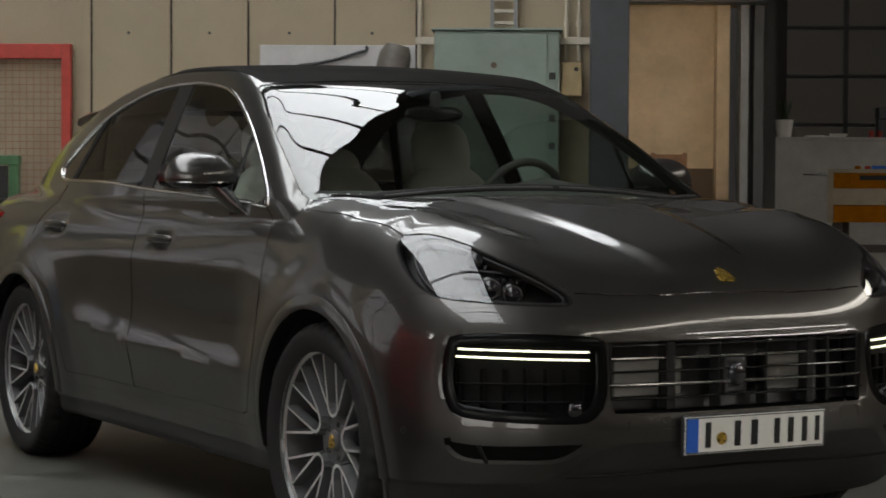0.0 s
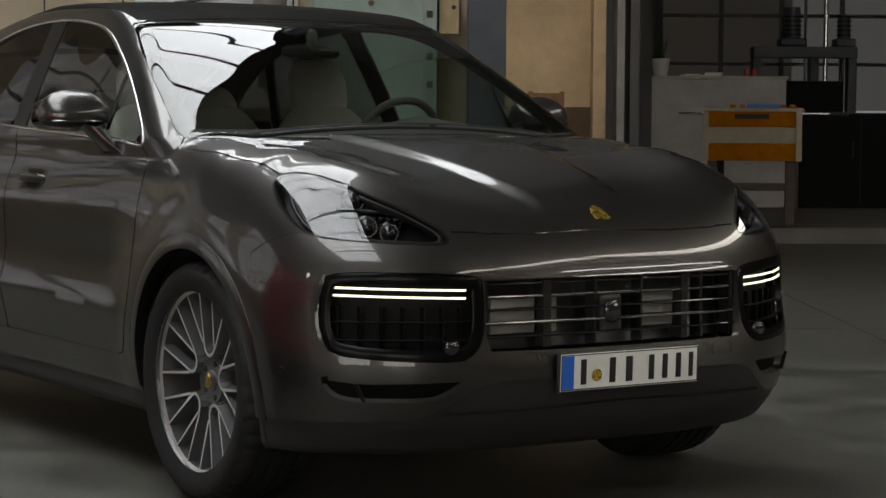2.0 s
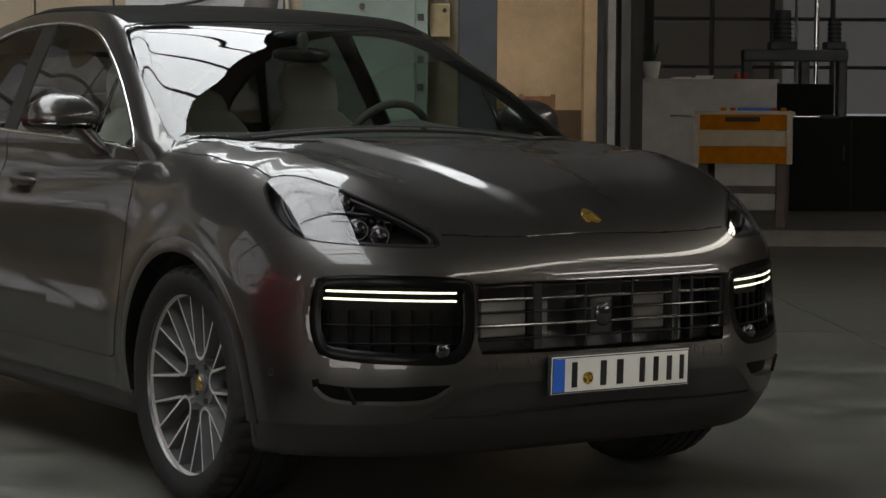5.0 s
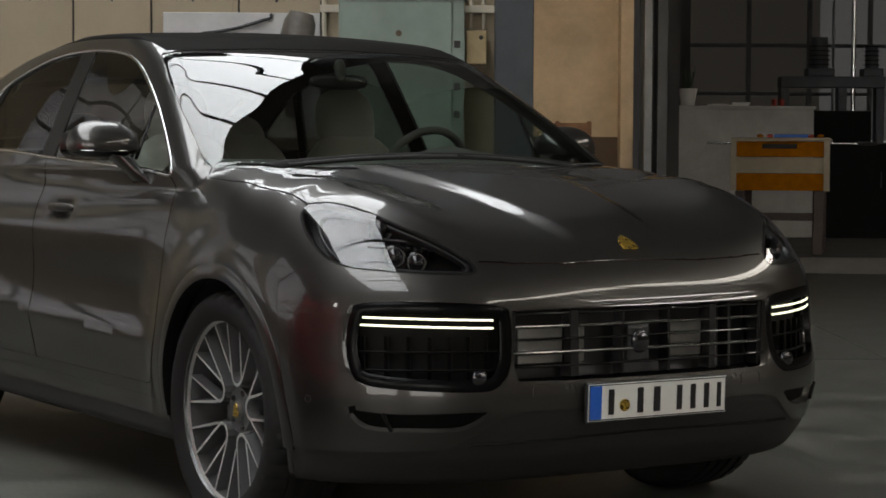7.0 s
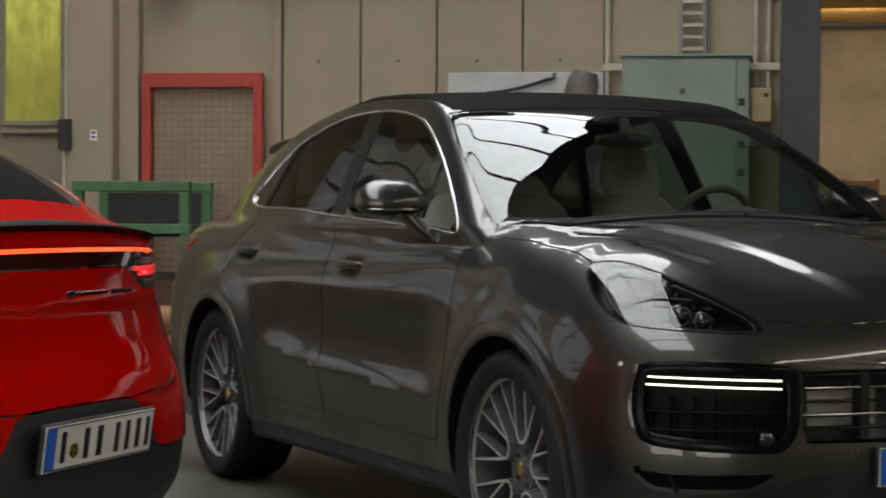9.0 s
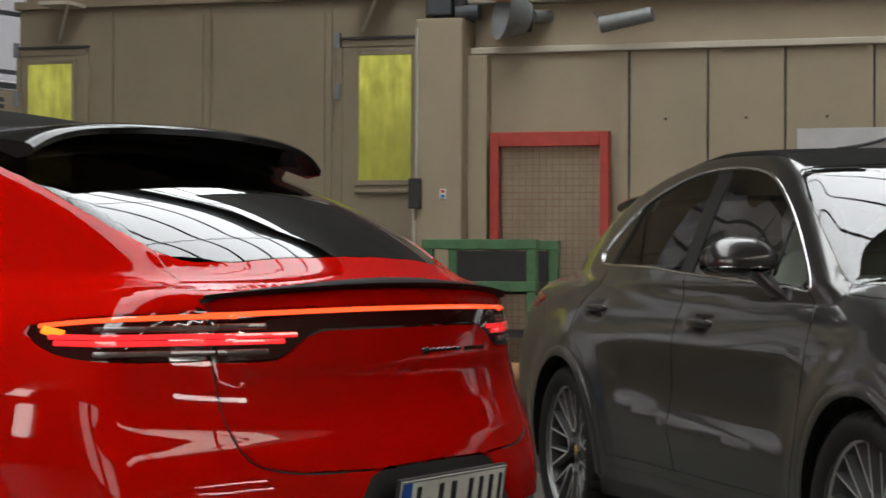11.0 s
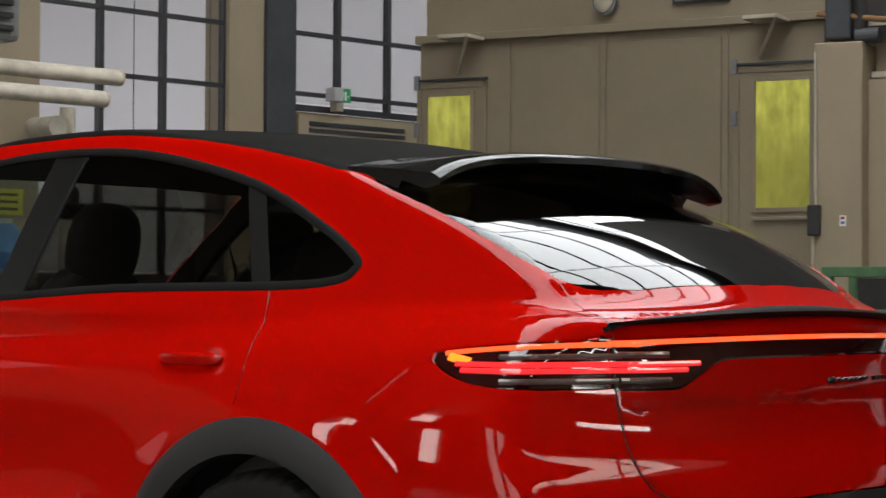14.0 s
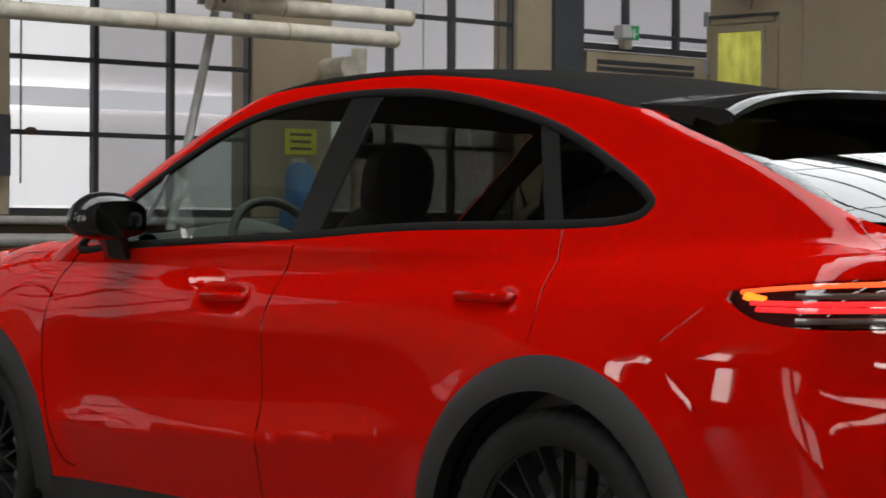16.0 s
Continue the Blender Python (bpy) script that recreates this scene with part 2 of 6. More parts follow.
def thing(name, label, category, group="", m=None):
    ob = new(name)
    if m is not None:
        ob.matrix_basis = m
    return tagged(ob, label, category, group)


def structure(name, bm, mat, label=""):
    return tagged(part(name, bm, mat, label=label), kind="structure")


# ---- hall ----
SLAB_X, SLAB_Y = (-15.4, -9.4, -3.4, 2.6, 8.6, 14.6), (-7.5, -1.0, 5.5, 12.0, 20.8)
floor = structure("floor", box((-24, -14, -0.3), (24, 36, -0.004)), "joint", "grey concrete hall floor in large slabs")
for xa, xb in zip(SLAB_X, SLAB_X[1:]):
    for ya, yb in zip(SLAB_Y, SLAB_Y[1:]):
        part("floor_slab", box((xa + 0.006, ya + 0.006, -0.1), (xb - 0.006, yb - 0.006, 0.0), 0.004), "floor", floor)
step_edge = structure("platform", box((0.7, 20.8, -0.1), (24, 36, 0.16)), "platform", "raised concrete platform at the hall's end")
part("edge_plate", box((0.7, 20.78, 0.162), (14, 21.6, 0.17), 0.003), "chequer", step_edge)

# booth and panel wall
booth = structure("wall_booth", box((-8.45, 15.0, 0.0), (-4.93, 15.25, 3.30)), "booth", "cream sheet-metal front of a paint booth")
part("upper_panel", box((-8.45, 15.10, 3.34), (-4.93, 15.35, 5.6)), "booth", booth)
part("top_rail", box((-8.47, 14.93, 3.28), (-4.90, 15.12, 3.345), 0.006), "booth", booth)
for x in (-7.62, -6.76, -5.72):
    part("panel_seam", box((x - 0.022, 14.982, 0.0), (x + 0.022, 15.0, 3.26), 0.004), "booth", booth)
for x0, x1 in ((-7.58, -6.80), (-6.72, -5.76)):
    part("door_leaf", box((x0, 14.988, 0.1), (x1, 15.0, 3.2), 0.005), "booth", booth)
wall_mid = structure("wall_panel", box((-4.55, 15.0, 0.0), (0.34, 15.25, 2.82)), "wall", "cream panelled hall wall with battens")
part("upper_panel", box((-4.55, 15.06, 2.86), (0.34, 15.3, 3.20)), "wall", wall_mid)
part("ledge", box((-4.57, 14.95, 2.815), (0.34, 15.1, 2.865), 0.006), "wall_light", wall_mid)
part("top_ledge", box((-4.57, 14.92, 3.20), (0.34, 15.3, 3.25), 0.006), "wall_light", wall_mid)
# dark brown sheet fills the dark gap above the wall
part("dark_backing", box((-4.9, 15.5, 3.0), (0.34, 15.7, 8.9)), "brown_dark", wall_mid)
for x, w in ((-3.36, 0.03), (-2.75, 0.012), (-2.18, 0.012), (-1.55, 0.02), (-0.95, 0.02)):
    part("batten", box((x - w, 14.975, 0.0), (x + w, 15.0, 2.815), 0.004), "wall", wall_mid)
    part("batten_gap", box((x + w, 14.994, 0.0), (x + w + 0.012, 15.0, 2.815)), "joint", wall_mid)
rivets = bmesh.new()
for x in (-3.05, -2.45, -1.86, -1.25):
    for z in (0.5, 1.1, 1.7, 2.3):
        bmesh.ops.create_icosphere(rivets, subdivisions=1, radius=0.012, matrix=Matrix.Translation((x, 14.998, z)))
tagged(part("rivets", rivets, "steel", wall_mid), kind="stuff")
column = structure("wall_column", box((-4.92, 14.72, 0.0), (-4.55, 15.3, 3.07), 0.012), "wall", "cream boxed column beside the booth")
part("column_fold", box((-4.555, 14.88, 0.0), (-4.40, 14.998, 2.80), 0.006), "wall", column)
structure("steel_column", box((0.34, 14.80, 0.0), (0.62, 15.25, 8.9), 0.01), "steel", "dark grey painted steel column")

# alcove with a plastered end wall
alcove = structure("wall_alcove", box((0.2, 19.0, 0.0), (1.68, 19.2, 2.86)), "plaster", "stained beige plaster wall of an alcove")
# lower part of the wall is dark brown up to 1.36 m
part("lower_band", box((0.2, 18.985, 0.0), (1.68, 19.0, 1.36), 0.003), "brown", alcove, "dark brown lower band")
part("reveal", box((1.58, 18.75, 0.0), (1.70, 19.0, 2.86), 0.006), "plaster", alcove)
part("soffit", box((0.3, 15.3, 2.86), (1.95, 19.2, 2.95)), "ochre", alcove, "ochre soffit")
part("cheek", box((0.3, 15.25, 0.0), (0.42, 19.0, 2.86)), "plaster", alcove)
gate = structure("steel_gate_post", box((1.78, 18.55, 0.0), (1.85, 18.95, 3.2), 0.006), "steel_light", "grey steel gate post with a door rail")
part("second_post", box((1.90, 18.55, 0.0), (1.99, 18.95, 3.2), 0.006), "steel", gate)
part("lintel", box((0.62, 18.3, 2.83), (2.0, 18.6, 3.3), 0.01), "steel", gate)
# dark brown block fills the space above the alcove
part("dark_infill", box((0.62, 15.0, 3.0), (2.0, 18.6, 8.9)), "brown_dark", gate)

# far end with dim windows
far = structure("wall_far", box((1.6, 31.0, 0.0), (24, 31.3, 1.41)), "brown_dark", "dark far wall of the hall")
part("wall_top", box((1.6, 31.0, 5.79), (24, 31.3, 9.0)), "brown_dark", far)
part("wall_left", box((1.6, 31.0, 1.41), (3.65, 31.3, 5.79)), "brown_dark", far)
part("wall_right", box((13.77, 31.0, 1.41), (24, 31.3, 5.79)), "brown_dark", far)
part("wall_near", box((2.02, 19.0, 0.0), (2.15, 31.0, 9.0)), "brown_dark", far)
window_far = structure("window_far", box((3.65, 31.05, 1.36), (13.77, 31.2, 1.41)), "bar_steel", "dim far window with dark glazing bars")
for k in range(12):
    part("glazing_bar", box((3.62 + 0.92 * k, 31.04, 1.41), (3.68 + 0.92 * k, 31.14, 5.79)), "bar_steel", window_far)
for k in range(1, 7):
    part("glazing_bar", box((3.65, 31.045, 1.382 + 0.73 * k), (13.77, 31.135, 1.438 + 0.73 * k)), "bar_steel", window_far)
for i in range(11):
    for j in range(6):
        part("pane", box((3.68 + 0.92 * i, 31.085, 1.44 + 0.73 * j), (4.54 + 0.92 * i, 31.095, 2.11 + 0.73 * j)), "pane_dim", window_far)
# far daylight in two steps of glow, dimmer on the left
structure("backdrop_far", box((1, 33, 0), (6.0, 33.1, 8)), "day_far_dim", "dim daylight glow outside the left far windows")
structure("backdrop_far_bright", box((6.0, 33, 0), (22, 33.1, 8)), "day_far", "pale daylight outside the far windows")

# window wall, in its own frame: along the wall away from the booth, into the hall, up
WALL = Matrix(((-0.2588, 0.9659, 0, -9.33), (-0.9659, -0.2588, 0, 16.55), (0, 0, 1, 0), (0, 0, 0, 1)))


def on_wall(ob):
    ob.matrix_world = WALL
    return ob


def glazed(name, label, s0, s1, z0, z1, verts, hors, wires=()):
    """A steel window: frame, bars and a pane in every field."""
    w = on_wall(structure(name, box((s0, -0.10, z0 - 0.05), (s1, -0.02, z0)), "bar_steel", label))
    ss, zz = [s0] + list(verts) + [s1], [z0] + list(hors) + [z1]
    for s in ss:
        part("glazing_bar", box((s - 0.022, -0.10, z0), (s + 0.022, -0.03, z1), 0.003), "bar_steel", w)
    for z in zz[1:]:
        part("glazing_bar", box((s0, -0.095, z - 0.018), (s1, -0.035, z + 0.018), 0.003), "bar_steel", w)
    for a, b in zip(ss, ss[1:]):
        for c, d in zip(zz, zz[1:]):
            part("pane", box((a + 0.022, -0.072, c + 0.018), (b - 0.022, -0.066, d - 0.018)), "pane", w).visible_shadow = False
    for s in wires:
        part("pull_cord", tube((s, -0.02, z0 + 0.3), (s, -0.02, z1), 0.004, seg=6), "bar_steel", w)
    return w


TIERS = (1.87, 2.41, 2.94, 3.475, 4.01, 4.55, 5.09)
glazed("window_left", "tall frosted industrial window with dark steel bars", 4.98, 7.02, 1.33, 5.6, (5.67, 6.31), TIERS)
glazed("window_middle", "tall frosted industrial window with dark steel bars", 2.33, 4.24, 1.33, 5.6, (2.98, 3.62), TIERS, (2.51, 3.31))
glazed("window_right", "frosted industrial window above a door", -0.6, 1.58, 2.84, 5.6, (0.37, 1.0), TIERS[2:])
glazed("window_back", "tall frosted industrial window with dark steel bars", 7.62, 11.4, 1.33, 5.6, (8.25, 8.88, 9.51, 10.14, 10.77), TIERS)
glazed("window_end", "tall frosted industrial window with dark steel bars", 12.0, 15.8, 1.33, 5.6, (12.63, 13.26, 13.9, 14.53, 15.16), TIERS)
# lower wall and head are coloured dark to darken what the grey car mirrors
wall_w = on_wall(structure("wall_windows", box((1.58, -0.3, 0.0), (18.0, 0.0, 1.28)), "brown", "brown wall below the tall windows"))
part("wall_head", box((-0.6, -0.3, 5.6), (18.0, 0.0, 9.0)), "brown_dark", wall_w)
for a, b in ((4.24, 4.98), (7.02, 7.62), (11.4, 12.0), (15.8, 18.0)):
    part("pier", box((a, -0.3, 1.28), (b, 0.0, 5.6)), "wall", wall_w)
part("pier", box((1.945, -0.3, 0.0), (2.33, 0.02, 5.6)), "wall", wall_w)
part("door_wall", box((-0.6, -0.3, 0.0), (1.58, -0.06, 2.78)), "wall", wall_w)
part("sill_pipe", tube((4.3, 0.06, 1.24), (18, 0.06, 1.24), 0.03), "pipe_grey", wall_w, "thin heating pipe")
on_wall(structure("window_column", box((1.60, -0.12, 0.0), (1.94, 0.06, 8.9), 0.01), "steel", "dark steel column before the window wall"))
door_w = on_wall(structure("door_exit", box((0.05, -0.06, 0.0), (1.5, -0.02, 2.76), 0.006), "wall", "cream double door below the exit sign"))
for z0, z1 in ((2.60, 2.64), (2.66, 2.70)):
    part("head_groove", box((0.18, -0.02, z0), (1.38, -0.012, z1), 0.003), "bar_steel", door_w)
for z0, z1, s0, s1 in ((2.25, 2.42, -2, 20), (3.3, 3.36, 3.5, 9)):
    on_wall(structure("backdrop_roofline", box((s0, -2.95, z0), (s1, -2.9, z1)), "day_dim", "grey roofline of a building outside the windows"))
# one daylight backdrop in three steps of glow, dimmer towards the booth
on_wall(structure("backdrop_windows", box((4.75, -3.2, -1), (20, -3.0, 9)), "day_left", "bright overcast daylight outside the windows"))
on_wall(structure("backdrop_dimmer", box((-0.95, -3.2, -1), (4.7, -3.0, 9)), "day_right", "dimmer daylight glow outside the windows"))
on_wall(structure("backdrop_dimmest", box((-18, -3.2, -1), (-0.97, -3.0, 9)), "day_dimmest", "dimmest daylight glow outside the window above the door"))

# roof with long skylights, and the walls behind
ceiling = structure("ceiling", box((-26, -14, 9.0), (-6.4, 36, 9.3)), "roof_dark", "dark roof decking with long skylights")
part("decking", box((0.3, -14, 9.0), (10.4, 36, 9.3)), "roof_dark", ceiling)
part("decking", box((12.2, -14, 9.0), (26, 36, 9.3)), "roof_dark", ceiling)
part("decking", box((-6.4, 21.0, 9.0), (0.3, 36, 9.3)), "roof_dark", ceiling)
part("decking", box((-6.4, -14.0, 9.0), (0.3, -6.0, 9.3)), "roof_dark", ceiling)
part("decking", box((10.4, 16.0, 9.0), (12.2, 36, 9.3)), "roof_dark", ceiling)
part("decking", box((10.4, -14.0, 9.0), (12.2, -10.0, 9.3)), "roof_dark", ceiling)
# unseen wedge, its curve trims the skylight mirrored in the windshield
edge = bmesh.new()
curve = [(0.3, 14.6), (0.12, 13.6), (-0.12, 12.6), (-0.35, 11.8), (-0.7, 11.0), (-1.15, 9.6), (-1.45, 8.2), (-1.6, 6.0), (-1.65, -6.0), (0.3, -6.0)]
low, high = ([edge.verts.new((x, y, z)) for x, y in curve] for z in (8.97, 9.25))
edge.faces.new(low[::-1])
edge.faces.new(high)
for i in range(len(curve)):
    edge.faces.new((low[i], low[(i + 1) % len(curve)], high[(i + 1) % len(curve)], high[i]))
bmesh.ops.recalc_face_normals(edge, faces=edge.faces)
part("reflection_wedge", edge, "roof_dark", ceiling)
# east skylight is unseen, placed and brightened to light bumper and tailgate
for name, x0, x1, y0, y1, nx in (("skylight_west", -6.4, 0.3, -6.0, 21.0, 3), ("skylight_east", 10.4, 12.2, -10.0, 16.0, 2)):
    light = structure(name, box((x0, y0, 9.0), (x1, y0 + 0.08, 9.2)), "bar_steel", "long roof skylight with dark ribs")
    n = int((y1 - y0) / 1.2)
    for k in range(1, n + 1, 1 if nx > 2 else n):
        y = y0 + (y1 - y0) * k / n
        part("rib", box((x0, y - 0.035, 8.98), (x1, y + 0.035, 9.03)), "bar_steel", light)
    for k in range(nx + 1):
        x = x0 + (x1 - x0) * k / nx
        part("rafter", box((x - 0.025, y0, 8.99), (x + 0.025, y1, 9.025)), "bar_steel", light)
    structure("backdrop_" + name, box((x0 - 0.1, y0 - 0.1, 9.32), (x1 + 0.1, y1 + 0.1, 9.36)), "day_roof" if nx > 2 else "day_side_fill", "bright overcast sky above the skylight")
for y in (-1.0, 4.6, 20.2):
    structure("roof_truss", box((-14, y - 0.12, 8.72), (14, y + 0.12, 8.92)), "bar_steel", "dark steel roof truss")
# unseen tube, shaped after the dark band mirrored in the rear window
tube_path = [(-1.2, 14.5), (-1.9, 13.95), (-2.8, 13.4), (-3.7, 13.15), (-4.5, 13.05), (-5.1, 12.8), (-5.45, 12.3), (-5.5, 11.7)]
tube_bm = bmesh.new()
for (xa, ya), (xb, yb) in zip(tube_path, tube_path[1:]):
    add_tube(tube_bm, (xa, ya, 8.35), (xb, yb, 8.35), 0.42, seg=20)
    bmesh.ops.create_uvsphere(tube_bm, u_segments=20, v_segments=12, radius=0.42, matrix=Matrix.Translation((xb, yb, 8.35)))
roof_dark_tube = structure("roof_dark_tube", tube_bm, "steel", "dark tube below the skylight, added for a mirrored dark band")
for xh, yh in ((-1.9, 13.95), (-4.5, 13.05)):
    part("hanger", box((xh - 0.03, yh - 0.03, 8.7), (xh + 0.03, yh + 0.03, 9.0)), "bar_steel", roof_dark_tube)
# windows behind the camera are added, their glow lights the car fronts
south = structure("wall_south", box((-24, -14.3, 0), (24, -14, 1.2)), "wall_back", "brown wall with added tall windows behind the camera")
part("wall_head", box((-24, -14.3, 6.4), (24, -14, 9)), "wall_back", south)
for a, b in ((-24, -12), (-6, -3.5), (2.5, 24)):
    part("pier", box((a, -14.3, 1.2), (b, -14, 6.4)), "wall_back", south)
for a, b in ((-12, -6), (-3.5, 2.5)):
    w = structure("added_window_south", box((a, -14.2, 1.2), (b, -14.05, 1.26)), "bar_steel", "added tall window with dark bars, out of view")
    for k in range(int((b - a) / 0.75) + 1):
        part("glazing_bar", box((a + 0.75 * k - 0.025, -14.18, 1.2), (a + 0.75 * k + 0.025, -14.08, 6.4)), "bar_steel", w)
    for k in range(1, 8):
        part("glazing_bar", box((a, -14.17, 1.2 + 0.65 * k - 0.02), (b, -14.09, 1.2 + 0.65 * k + 0.02)), "bar_steel", w)
structure("backdrop_south", box((-26, -17.2, -1), (26, -17, 9)), "glow_south", "added glow outside the rear windows, lights the car fronts")
# unseen strip lights, built as two glowing slits mirrored on the red car
east = structure("wall_east", box((16, -14, 0), (16.3, 36, 3.6)), "wall_back", "brown side wall of the hall with two glowing slits")
part("wall_head", box((16, -14, 7.0), (16.3, 36, 9)), "wall_back", east)
for a, b in ((-14, 0.0), (7.0, 36)):
    part("pier", box((16, a, 3.6), (16.3, b, 7.0)), "wall_back", east)
for z0, z1 in ((3.6, 3.9), (4.3, 6.2), (6.6, 7.0)):
    part("wall_band", box((16, 0.0, z0), (16.3, 7.0, z1)), "wall_back", east)
structure("backdrop_strip", box((17.0, -1.5, 3.4), (17.1, 8.5, 7.2)), "glow_strip", "bright glow behind the slits, standing in for strip lights")
# unseen; two glowing openings placed to mirror as bright patches on the red car
west = structure("wall_west", box((-19, -14, 0), (-18.7, -1, 2.0)), "wall_back", "brown side wall of the hall with two small glowing openings")
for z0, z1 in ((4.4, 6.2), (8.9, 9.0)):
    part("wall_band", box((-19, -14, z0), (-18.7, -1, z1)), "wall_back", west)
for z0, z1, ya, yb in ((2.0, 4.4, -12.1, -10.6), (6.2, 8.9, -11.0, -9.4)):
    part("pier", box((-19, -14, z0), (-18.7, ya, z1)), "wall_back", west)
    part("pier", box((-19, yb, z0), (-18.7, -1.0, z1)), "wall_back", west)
structure("backdrop_west", box((-21, -15, 0), (-20.9, -6, 9.6)), "glow_west", "bright glow behind the small openings, added for mirrored patches")
structure("wall_north", box((-24, 35.7, 0), (24, 36, 9)), "brown_dark", "dark end wall of the hall")


# ---- car shape: x forward from the front axle, y to the car's left, z up from the ground ----
def spline(knots):
    """A smooth curve through few knots (monotone cubic), for arrays."""
    ks = sorted(knots)
    xs, ys = np.array([k[0] for k in ks]), np.array([k[1] for k in ks])
    h, d = np.diff(xs), np.diff(ys) / np.diff(xs)
    m = np.zeros(len(xs))
    for i in range(1, len(xs) - 1):
        if d[i - 1] * d[i] > 0:
            w1, w2 = 2 * h[i] + h[i - 1], h[i] + 2 * h[i - 1]
            m[i] = (w1 + w2) / (w1 / d[i - 1] + w2 / d[i])
    m[0], m[-1] = d[0], d[-1]

    def at(x):
        x = np.clip(np.asarray(x, float), xs[0] - 0.5, xs[-1] + 0.5)
        i = np.clip(np.searchsorted(xs, x) - 1, 0, len(xs) - 2)
        t = (x - xs[i]) / h[i]
        lo, hi = t < 0, t > 1
        t = np.clip(t, 0, 1)
        y = (1 + 2 * t) * (1 - t) ** 2 * ys[i] + t * (1 - t) ** 2 * h[i] * m[i] + t * t * (3 - 2 * t) * ys[i + 1] + t * t * (t - 1) * h[i] * m[i + 1]
        return np.where(lo, ys[0] + (x - xs[0]) * m[0], np.where(hi, ys[-1] + (x - xs[-1]) * m[-1], y))
    return at


def smax(a, b, k):
    h = np.maximum(k - np.abs(a - b), 0) / k
    return np.maximum(a, b) + h * h * k / 4


def smin(a, b, k):
    return -smax(-a, -b, k)


def step(x, a, b):
    t = np.clip((x - a) / (b - a), 0, 1)
    return t * t * (3 - 2 * t)


def hump(x, c, w):
    return np.exp(-((x - c) / w) ** 2)


WB, WR = 2.895, 0.378
HOOD = spline([(0.95, 0.79), (0.88, 0.85), (0.80, 0.905), (0.70, 0.948), (0.6, 0.982), (0.4, 1.037), (0.2, 1.08), (0.0, 1.115), (-0.25, 1.15), (-0.6, 1.165), (-1.6, 1.15), (-3.0, 1.17), (-3.5, 1.175), (-3.65, 1.155), (-3.8, 1.13), (-4.0, 1.10)])
CABIN = spline([(0.1, 0.97), (-0.1, 1.075), (-0.3, 1.195), (-0.6, 1.37), (-0.8, 1.478), (-1.0, 1.572), (-1.2, 1.63), (-1.5, 1.662), (-1.9, 1.672), (-2.4, 1.636), (-2.9, 1.55), (-3.2, 1.455), (-3.44, 1.364), (-3.61, 1.272), (-3.75, 1.175), (-3.95, 1.04)])
SIDE = spline([(0.1, -0.10), (0.22, -0.045), (0.36, -0.02), (0.55, -0.004), (0.72, 0.0), (0.88, -0.012), (0.98, -0.04), (1.08, -0.085), (1.18, -0.14), (1.3, -0.23)])
PLAN = spline([(0.9, 0.94), (0.4, 0.98), (0.0, 0.985), (-0.5, 0.97), (-1.4, 0.965), (-2.3, 0.975), (-2.9, 0.99), (-3.4, 0.975), (-3.9, 0.93)])
NOSE = spline([(0.15, 0.74), (0.24, 0.83), (0.32, 0.90), (0.40, 0.932), (0.45, 0.945), (0.485, 0.947), (0.53, 0.941), (0.58, 0.930), (0.62, 0.925), (0.66, 0.921), (0.705, 0.918), (1.0, 0.918)])
TAIL = spline([(0.2, -3.72), (0.32, -3.85), (0.45, -3.945), (0.58, -3.96), (0.68, -3.95), (0.75, -3.93), (0.85, -3.89), (0.95, -3.868), (1.05, -3.855), (1.13, -3.84), (1.25, -3.83)])

CREST_Y = spline([(-0.6, 0.80), (0.0, 0.88), (0.25, 0.866), (0.5, 0.755), (0.8, 0.60)])
CREST_H = spline([(-0.9, 0.03), (0.0, 0.054), (0.25, 0.119), (0.5, 0.082), (0.8, 0.017)])
DOOR_CREASE = spline([(-2.4, 0.655), (-1.75, 0.587), (-1.12, 0.564), (-0.4, 0.557)])
DOME_Y = spline([(-0.5, 0.37), (-0.1, 0.325), (0.14, 0.285), (0.29, 0.255), (0.46, 0.23), (0.8, 0.16)])


